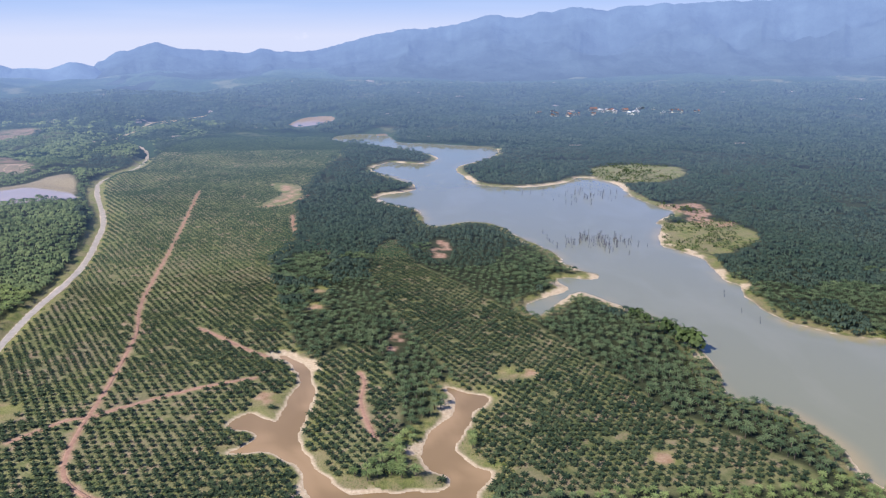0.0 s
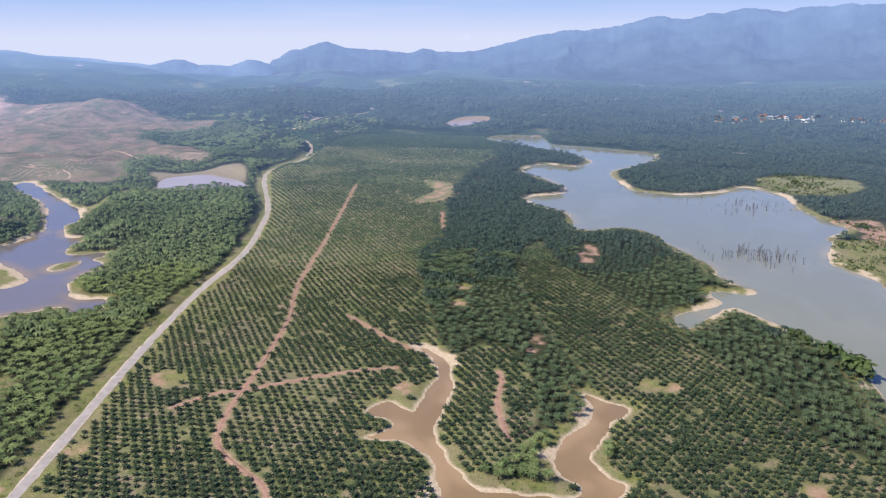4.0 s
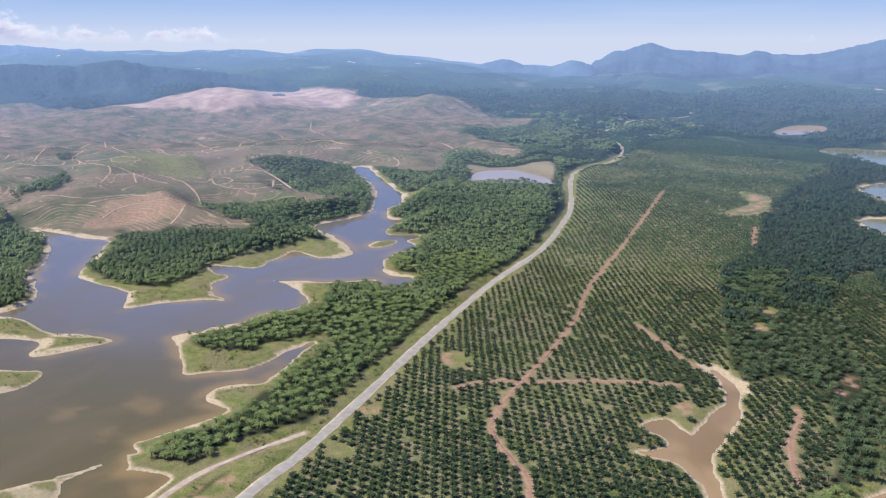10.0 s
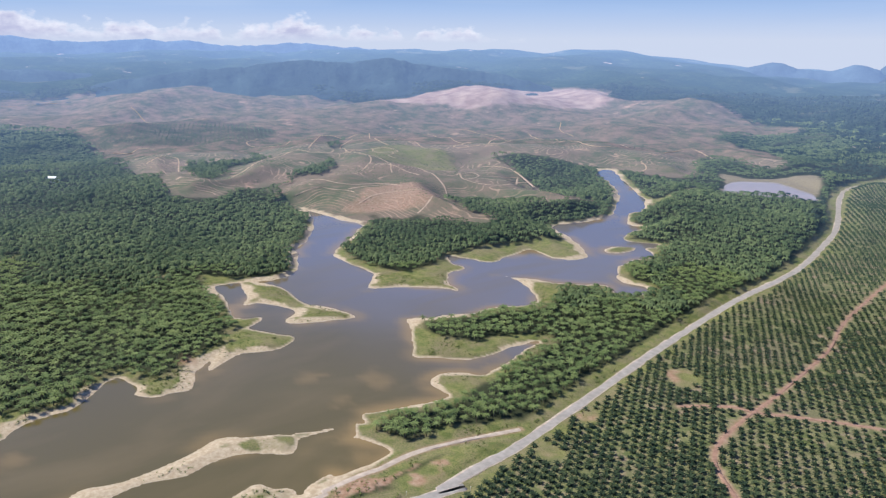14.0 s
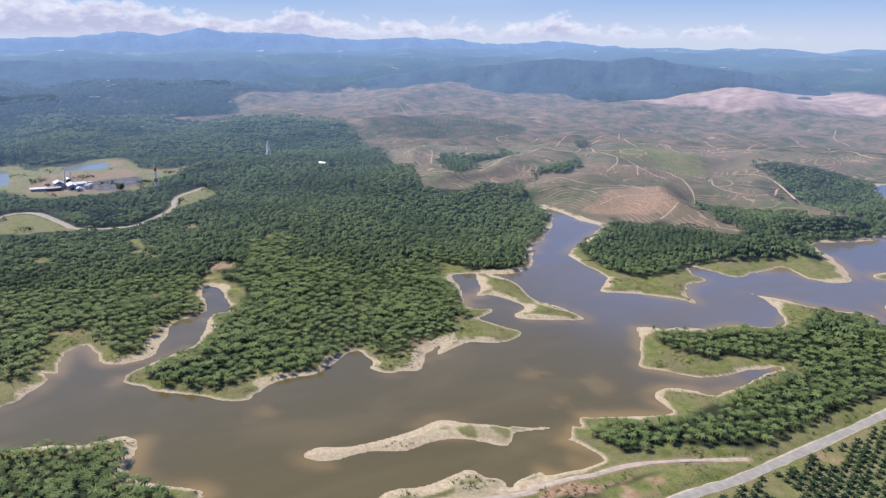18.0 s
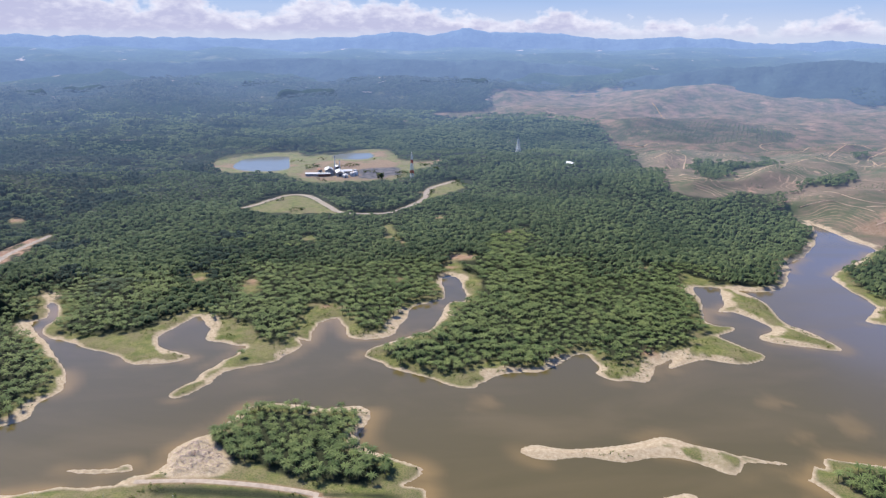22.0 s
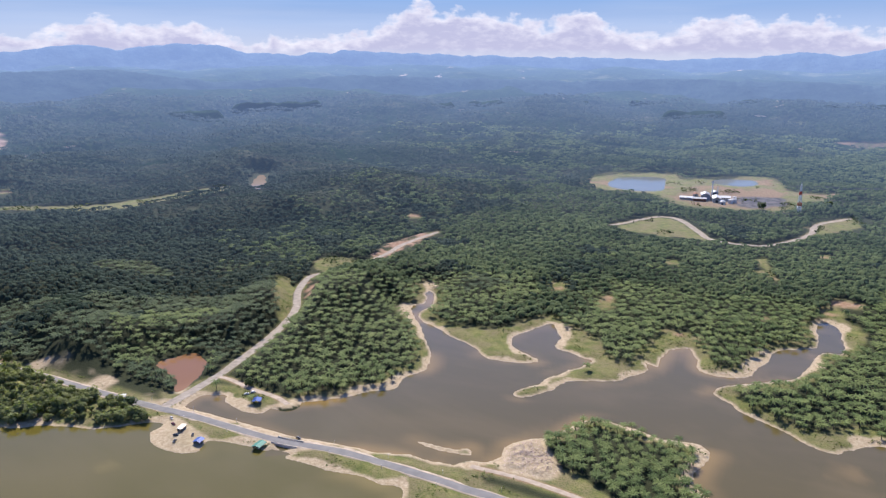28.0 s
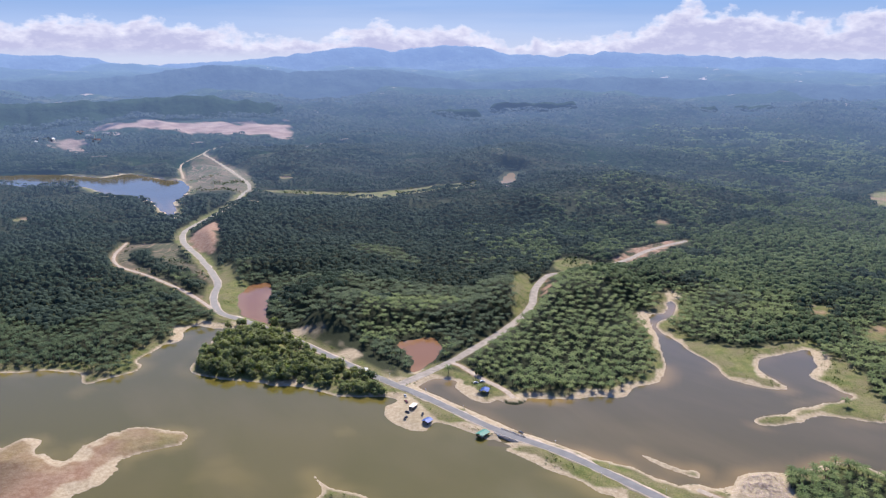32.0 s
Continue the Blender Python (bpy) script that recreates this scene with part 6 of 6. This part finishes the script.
def stand(P, z, size, shapes, crown_mat, label, group, seed, name):
    rng = random.Random(seed)
    made = [palm_thing(a, crown_mat, label, group, name) for a in shapes]
    first = [True] * len(made)
    for (x, y), h, k in zip(P, z, size):
        i = rng.randrange(len(made))
        s = k * rng.uniform(0.88, 1.12)
        m = pose(x, y, h, rng.uniform(-3, 3), rng.uniform(-3, 3), rng.uniform(0, 360)) @ Matrix.Diagonal((s, s, s * rng.uniform(0.9, 1.1), 1))
        if first[i]:
            made[i].matrix_basis = m
            first[i] = False
        else:
            c = copy_thing(made[i], Matrix.Identity(4))
            c.matrix_basis = m



# ---- bridge and roadside ----
def build_bridge():
    x, y = BRIDGE
    b = thing("road_bridge", x, y, 6.0, 0.0, "short concrete road bridge over the lake channel", "bridge")
    part("deck", boxes((0, 0, 1.16, 9.4, 22, 0.44), (0, 0, 0.85, 6.0, 21, 0.3), bevel=0.05), MAT["concrete"], b)
    for sx in (-1, 1):
        rail = [(sx * 4.5, 0, 1.9, 0.28, 22, 0.5), (sx * 4.5, 0, 2.55, 0.18, 22, 0.12)]
        rail += [(sx * 4.5, -10.6 + 2.12 * k, 2.25, 0.2, 0.2, 0.55) for k in range(11)]
        part("parapet", boxes(*rail), MAT["concrete"], b, "pale concrete railing")
        part("abutment", boxes((0, sx * 9.8, 0.1, 9.0, 1.4, 2.8), (4.6, sx * 11.2, 0.0, 0.7, 4.4, 2.4, 18 * sx), (-4.6, sx * 11.2, 0.0, 0.7, 4.4, 2.4, -18 * sx), bevel=0.04), MAT["concrete"], b)
    part("pier", boxes((0, 0, -0.7, 7.0, 0.9, 3.4), bevel=0.05), MAT["concrete"], b)


def stall(x, y, turn, roof_mat, label, w=6.0, d=4.6, high=2.5, flat=False):
    s = thing("stall", x, y, turn, None, label, "stall")
    if flat:
        part("roof", boxes((0, 0, high + 0.25, w, d, 0.12), (0, -d / 2, high + 0.1, w, 0.08, 0.3), bevel=0.02), roof_mat, s)
    else:
        part("roof", prism(w, d, 1.1, high), roof_mat, s)
    for sx in (-1, 1):
        for sy in (-1, 1):
            part("post", tube((sx * w * 0.45, sy * d * 0.45, -0.4), (sx * w * 0.45, sy * d * 0.45, high), 0.07, 0.06, 6), MAT["timber"], s)
    part("counter", boxes((0, d * 0.36, 0.5, w * 0.8, 0.6, 0.95), (0, d * 0.36, 1.0, w * 0.84, 0.75, 0.06)), MAT["timber"], s)
    part("back_wall", boxes((0, -d * 0.44, high * 0.45, w * 0.88, 0.08, high * 0.9)), MAT["timber"], s)
    return s


def car(x, y, turn, paint, label):
    c = thing("car", x, y, turn, None, label, "car", "cars by the lake")
    bm = boxes((0, 0, 0.62, 4.3, 1.7, 0.62), bevel=0.14)
    part("body", bm, paint, c)
    bm = bmesh.new()
    lo = [bm.verts.new((sx, sy, 0.92)) for sx, sy in ((-1.75, -0.8), (1.15, -0.8), (1.15, 0.8), (-1.75, 0.8))]
    hi = [bm.verts.new((sx, sy, 1.42)) for sx, sy in ((-1.35, -0.66), (0.45, -0.66), (0.45, 0.66), (-1.35, 0.66))]
    for i in range(4):
        k = (i + 1) % 4
        bm.faces.new((lo[i], lo[k], hi[k], hi[i]))
    bm.faces.new(hi)
    part("window_band", bm, MAT["glass"], c, "dark glass")
    part("roof_panel", boxes((-0.45, 0, 1.45, 1.85, 1.36, 0.07), bevel=0.02), paint, c)
    for sx in (-1.35, 1.35):
        for sy in (-0.82, 0.82):
            w = part("wheel", tube((sx, sy - 0.1, 0.32), (sx, sy + 0.1, 0.32), 0.32, 0.32, 12), MAT["rubber"], c)
            part("rim", tube((sx, sy - 0.12, 0.32), (sx, sy + 0.12, 0.32), 0.19, 0.19, 10), MAT["galvanised"], w)
    for sy in (-0.6, 0.6):
        part("headlight", boxes((2.14, sy, 0.68, 0.06, 0.34, 0.14)), MAT["white"], c)
    return c


def pole(x, y, high, label, name="roadside_post"):
    p = thing(name, x, y, 0, None, label, "post", "posts along the road")
    part("shaft", tube((0, 0, -0.5), (0, 0, high), 0.11, 0.08, 6), MAT["galvanised"], p)
    part("cap", boxes((0, 0, high + 0.1, 0.5, 0.18, 0.2), bevel=0.02), MAT["white"], p)


build_bridge()
stall(-432, -367, 30, MAT["tarp_blue"], "lakeside stall under a bright blue tarpaulin", 7.0, 6.0)
stall(-361, -361, 12, MAT["tarp_blue"], "angling stall under a blue tarpaulin on the beach", 6.5, 5.5)
stall(-369, -386, 20, MAT["tin"], "low stall with a weathered tin roof", 8.0, 4.0, 2.3, True)
stall(-377, -318, 5, MAT["tarp_green"], "green-roofed hut on the bank beside the bridge", 9.0, 6.0, 2.6)
stall(-387, -470, 35, MAT["tin"], "open shed with a tin roof beside the road", 6.0, 4.0, 2.3, True)
car(-399.6, -300, 96, MAT["paint_dark"], "dark car parked at the edge of the bridge road")
car(-366, -372, 40, MAT["paint_dark"], "dark car parked on the sandy beach")
car(-372, -398, 75, MAT["paint_red"], "maroon car parked on the sandy beach")
car(-360, -383, 110, MAT["paint_dark"], "dark car parked beside the beach stalls")
car(-379, -407, 60, MAT["paint_white"], "white car parked by the junction")
car(-353, -377, 20, MAT["paint_dark"], "dark car parked close to the water")
car(-440, -385, 150, MAT["paint_white"], "white car parked under the palms")
car(-446, -383, 150, MAT["paint_white"], "white van-like car parked under the palms")


def posts():
    for k, side in (("road_main_s", 1), ("road_main_s", -1)):
        p = curve(PLAN[k], False, 10)
        d = np.hypot(*np.diff(p, axis=0).T)
        s = np.concatenate([[0], np.cumsum(d)])
        for u in np.arange(40 + 20 * side, s[-1], 44):
            q = np.array([np.interp(u, s, p[:, 0]), np.interp(u, s, p[:, 1])])
            r = math.hypot(*q)
            if r > 620 or math.hypot(*(q - BRIDGE)) < 14:
                continue
            q2 = np.array([np.interp(u + 2, s, p[:, 0]), np.interp(u + 2, s, p[:, 1])])
            t = (q2 - q) / np.linalg.norm(q2 - q)
            q = q + np.array((-t[1], t[0])) * 7.4 * side
            pole(q[0], q[1], 3.2, "thin pale post on the road verge")


posts()


# ---- palm oil mill and towers ----
def shed(x, y, turn, w, d, h, wall, roof, label, bays=4, name="mill_shed", rise=0.22):
    b = thing(name, x, y, turn, None, label, "building", "mill buildings")
    part("wall", boxes((0, 0, h / 2 - 0.3, w, d, h + 0.6)), wall, b)
    part("roof", prism(w, d, d * rise, h + 0.2, True, 0.8, 0.3), roof, b)
    for k in range(bays):
        u = -w / 2 + w * (k + 0.5) / bays
        for sy in (-1, 1):
            part("window", boxes((u, sy * (d / 2 + 0.03), h * 0.62, w / bays * 0.5, 0.1, h * 0.25)), MAT["dark_steel"], b)
    part("door", boxes((w / 2 + 0.04, 0, h * 0.3, 0.12, d * 0.35, h * 0.65)), MAT["dark_steel"], b)
    return b


def tank(x, y, r, h, label):
    t = thing("storage_tank", x, y, 0, None, label, "tank", "mill tanks")
    part("shell", tube((0, 0, -0.5), (0, 0, h), r, r, 20), MAT["white"], t)
    part("lid", tube((0, 0, h), (0, 0, h + r * 0.22), r * 1.02, 0.3, 20), MAT["tin"], t)
    part("ladder", boxes((r + 0.12, 0, h / 2, 0.1, 0.5, h)), MAT["dark_steel"], t)


def stack(x, y, h, r, label):
    c = thing("chimney", x, y, 0, None, label, "chimney", "mill chimneys")
    part("base", boxes((0, 0, 1.5, r * 4, r * 4, 4.0), bevel=0.1), MAT["concrete"], c)
    part("flue", tube((0, 0, 3), (0, 0, h), r, r * 0.75, 12), MAT["white"], c)
    part("rim", tube((0, 0, h), (0, 0, h + 0.6), r * 0.95, r * 0.95, 12), MAT["dark_steel"], c)


def tower(x, y, h, w, paints, label, name="lattice_tower", bays=8):
    t = thing(name, x, y, 20, None, label, "tower")
    for k in range(bays):
        z0, z1 = h * k / bays, h * (k + 1) / bays
        a, b = w * (1 - 0.82 * k / bays) / 2, w * (1 - 0.82 * (k + 1) / bays) / 2
        bm = bmesh.new()
        th = max(0.2, w * 0.06)
        for i in range(4):
            c0, c1 = (((-1, -1), (1, -1), (1, 1), (-1, 1))[j % 4] for j in (i, i + 1))
            tube((c0[0] * a, c0[1] * a, z0), (c0[0] * b, c0[1] * b, z1), th, th, 4, bm)
            tube((c0[0] * a, c0[1] * a, z0), (c1[0] * b, c1[1] * b, z1), th * 0.6, th * 0.6, 4, bm)
            tube((c1[0] * a, c1[1] * a, z0), (c0[0] * b, c0[1] * b, z1), th * 0.6, th * 0.6, 4, bm)
            tube((c0[0] * b, c0[1] * b, z1), (c1[0] * b, c1[1] * b, z1), th * 0.6, th * 0.6, 4, bm)
        part("tower_section", bm, paints[k % len(paints)], t)
    part("mast", tube((0, 0, h), (0, 0, h + h * 0.08), 0.15, 0.08, 6), paints[0], t)
    return t


shed(-1547, -176, 12, 32, 15, 7.2, MAT["tin"], MAT["white"], "large pale mill shed with a white sheet roof", 6)
shed(-1560, -199, 12, 27, 16, 9.4, MAT["tin"], MAT["tin"], "tall grey mill hall with a tin roof", 5)
shed(-1533, -205, 100, 24, 10, 5.0, MAT["rust"], MAT["tin"], "long grey-roofed mill store with rusty walls", 4)
shed(-1559, -161, 100, 18, 12, 6.5, MAT["plaster"], MAT["white"], "white-roofed mill office block", 4)
shed(-1535, -229, 95, 28, 10, 4.3, MAT["tin"], MAT["white"], "low store with a pale sheet roof at the mill", 5)
shed(-1583, -185, 20, 17, 10, 10.8, MAT["dark_steel"], MAT["tin"], "dark boiler house of the mill", 3)
shed(-1523, -161, 5, 15, 9, 4.3, MAT["white"], MAT["tin"], "small white workshop at the mill", 3)
shed(-1583, -222, 15, 14, 8, 3.6, MAT["plaster"], MAT["rust"], "small house with a rusty roof at the mill", 3)
for tx, ty, tr, th in ((-1533, -148, 5, 7), (-1543, -143, 5, 7), (-1571, -146, 4, 6), (-1592, -206, 4, 7)):
    tank(tx, ty, tr, th, "white cylindrical oil tank at the mill")
stack(-1568, -188, 34, 1.3, "tall pale chimney above the boiler house")
stack(-1575, -179, 24, 1.0, "shorter pale chimney of the mill")
tower(-1481, -26, 54, 7.0, (MAT["white"], MAT["white"], MAT["red_paint"]), "red and white lattice telecom tower above the palms")
tower(-1852, 219, 40, 11.0, (MAT["white"],), "grey lattice tower standing in the forest")


# ---- villages ----
def village(n, cx, cy, sx, sy, seed):
    rng = random.Random(seed)
    for _ in range(n):
        x, y = cx + rng.uniform(-sx, sx), cy + rng.uniform(-sy, sy)
        roof = rng.choice(["clay_tile", "white", "tin", "rust"])
        words = {"clay_tile": "clay-red", "white": "white sheet", "tin": "grey tin", "rust": "rusty"}[roof]
        w = rng.uniform(14, 26)
        shed(x, y, rng.uniform(0, 180), w, w * 0.6, 7, MAT["plaster"], MAT[roof], "small plastered house with a %s roof among trees" % words, 3, "house", 0.35)


village(30, 560, 2590, 280, 55, 3)
village(9, -805, -2437, 120, 90, 4)
shed(-1606, 304, 30, 22, 12, 8, MAT["white"], MAT["white"], "white house with a pale roof among the palms", 3, "house", 0.3)


# ---- broad-leaved trees, dead trees, bushes ----
def tree_things(points, sizes, label, group, seed, leaves):
    rng = random.Random(seed)
    kinds = []
    for k in range(5):
        V, F, K = bush_arrays(190, 8.4, 8.0, 200 + seed + k)
        ob = new("tree")
        tagged(ob, label, "tree", group)
        for name, kk, mat in (("crown", 0, leaves), ("trunk", 1, MAT["bark"])):
            used, inv = np.unique(F[K == kk], return_inverse=True)
            part_arrays(name, V[used], inv.reshape(-1, 3), mat, ob)
        kinds.append([ob, True])
    z = ground_z(points)
    for (x, y), h, sz in zip(points, z, sizes):
        k = rng.choice(kinds)
        m = pose(x, y, h, 0, 0, rng.uniform(0, 360)) @ Matrix.Diagonal((sz, sz, sz * rng.uniform(0.85, 1.2), 1))
        if k[1]:
            k[0].matrix_basis, k[1] = m, False
        else:
            copy_thing(k[0], Matrix.Identity(4)).matrix_basis = m
    for ob, unused in kinds:
        if unused:
            for o in list(ob.children) + [ob]:
                bpy.data.objects.remove(o)


def knoll_trees():
    P = lattice((-480, -660, -260, -400), 8.6, 10, 3.4, 31)
    s = survey(P)
    ok = (s["knoll"] > 1) & (s["land"] > 3) & (s["road"] > 7)
    P = P[ok]
    tree_things(P, 0.72 + 0.45 * vnoise(P, 9, 5), "leafy green broad-leaved tree on the wooded knoll", "trees on the knoll", 1, MAT["broadleaf"])
    Q = np.array([(212, 692), (224, 658), (219, 664), (198, 722), (192, 736), (-372, -438), (-380, -452), (-366, -428), (-455, -396), (-1560, 20), (-1500, -90)], float)
    tree_things(Q, np.array([1.7, 2.1, 1.5, 1.1, 1.2, 0.8, 0.9, 0.7, 0.7, 1.2, 1.2]), "tall broad-leaved tree standing above the palms", "single tall trees", 7, MAT["bush_dark"])


knoll_trees()


def dead_trees():
    rng = random.Random(12)
    kinds = []
    for k in range(5):
        bm = tube((0, 0, -2.5), (rng.uniform(-0.4, 0.4), rng.uniform(-0.4, 0.4), 7.0), 0.32, 0.12, 6)
        for _ in range(4):
            z = rng.uniform(2.0, 6.2)
            a = rng.uniform(0, 6.28)
            tube((0, 0, z), (math.cos(a) * 1.6, math.sin(a) * 1.6, z + rng.uniform(0.6, 1.8)), 0.12, 0.04, 4, bm)
        me = bpy.data.meshes.new("dead_tree")
        bm.to_mesh(me)
        bm.free()
        me.materials.append(MAT["dead_wood"])
        kinds.append(me)
    spots = [(213, 1033, 60, 40, 90), (252, 1339, 120, 60, 60), (120, 1480, 120, 60, 30), (180, 1010, 120, 70, 16), (330, 760, 30, 60, 5)]
    n = 0
    for cx, cy, sx, sy, count in spots:
        P = np.array([(rng.gauss(cx, sx * 0.45), rng.gauss(cy, sy * 0.5)) for _ in range(count)])
        s = survey(P)
        for (x, y), land in zip(P, s["land"]):
            if land > -4:
                continue
            ob = new("dead_tree", kinds[n % 5])
            k = rng.uniform(0.7, 1.6)
            ob.matrix_basis = pose(x, y, -0.6, rng.uniform(-7, 7), rng.uniform(-7, 7), rng.uniform(0, 360)) @ Matrix.Diagonal((k, k, k, 1))
            tagged(ob, "bare dead tree standing in the shallow lake", "dead tree", "drowned trees in the lake")
            n += 1


dead_trees()


def bushes():
    shapes = [bush_arrays(12, 3.2, 2.2, 300 + k, False) for k in range(4)]
    P = ring_of(lattice((-1000, -900, 800, 1300), 4.6, 7, 2.2, 41), 410, 900)
    s = survey(P)
    rag = fbm(P, 24, 3, 99)
    shore = (s["land"] > 3.5) & (s["land"] < 24) & (rag > -0.05)
    verge = ((s["road"] < 13) & (s["road"] > 7.2)) | ((s["gravel"] < 9) & (s["gravel"] > 3.5))
    ok = (shore | (verge & (rag > 0.2)) | ((s["margin"] > 1) & (rag > -0.15)) | ((s["isle_grass"] > 1) & (rag > 0.2)) | ((s["clear_spur"] > 0) & (rag > 0)))
    ok &= (s["road"] > 7.0) & (s["gravel"] > 3.6) & (s["dirt"] > 3) & (s["sand_pile"] < 0) & (s["beach_kiosk"] < 0) & (s["mud_bank"] < 0) & (s["land"] > 3)
    P = P[ok]
    scatter("bushes", shapes, P, ground_z(P) - 0.3, 0.45 + 0.35 * vnoise(P, 9, 3), [MAT["bush"], MAT["bark"]], "low green bushes along shores and verges", "bushes", 9)
    P = ring_of(lattice((-1900, -1900, 900, 1900), 8.5, 7, 3.6, 45), 880, 1800)
    s = survey(P)
    rag = fbm(P, 40, 3, 103)
    P = P[(s["land"] > 3) & (s["road"] > 8) & (s["gravel"] > 5) & (((s["meadow"] > -4) & (rag > np.where(P[:, 0] > 200, -0.2, 0.3))) | ((s["mill_yard"] > -2) & (rag > 0.62)) | ((s["clear_spur"] > 0) & (rag > 0)) | ((s["clear_far"] > 0) & (rag > 0.1)) | ((s["bare_e"] > 0) & (rag > 0.2)))]
    scatter("bushes", shapes, P, ground_z(P) - 0.4, 1.5 + 0.7 * vnoise(P, 15, 3), [MAT["bush_dark"], MAT["bark"]], "bushes and small trees on open ground", "bushes", 12)
    # rows of new palms on the cleared hill
    P = lattice((-2300, 200, -700, 1500), 14.0, 38, 0.8, 46)
    s = survey(P)
    P = P[s["young_d"] + 14 * fbm(P, 60, 3, 48) > 0]
    scatter("young_palms", YOUNG_FAR, P, ground_z(P), np.full(len(P), 0.55), [MAT["far_canopy"]], "rows of new palms on the cleared hill", "palms", 14)
    # regrowth and stumps on the cleared hill
    P = ring_of(lattice((-2400, 0, 0, 2400), 11.0, 17, 5.0, 43), 1100, 2400)
    s = survey(P)
    rag = fbm(P, 120, 3, 101)
    P = P[(s["clearing"] > 8) & (s["pink_hill"] < -5) & (rag + 0.7 * fbm(P, 35, 2, 102) > 0.0)]
    scatter("scrub", [tuft_arrays(4, 3.0, 1.6, 310 + k) for k in range(3)], P, ground_z(P), 0.55 + 0.2 * vnoise(P, 30, 3), [MAT["far_canopy"]], "scattered regrowth on the cleared hill", "scrub", 10)
    # brushwood heaped on the sandy point
    rng = np.random.RandomState(8)
    c = OUT["sand_pile"].mean(0)
    Q = c + rng.normal(size=(2600, 2)) * (12, 12)
    s = survey(Q)
    Q = Q[(s["sand_pile"] > 2) & (s["land"] > 2)]
    sticks = [(np.array([(-1.6, 0, 0.05), (1.6, 0.1, 0.3), (1.6, -0.1, 0.3), (-1.6, -0.1, 0.15), (0, 1.0, 0.3), (0.2, -1.1, 0.1)]), np.array([(0, 1, 2), (0, 2, 3), (0, 4, 3), (3, 5, 2)]), np.zeros(4, int))]
    scatter("brushwood", sticks, Q, ground_z(Q), np.full(len(Q), 0.32), [MAT["brush"]], "heap of dry pinkish brushwood on the sand", "brushwood", 11)


bushes()
plant()
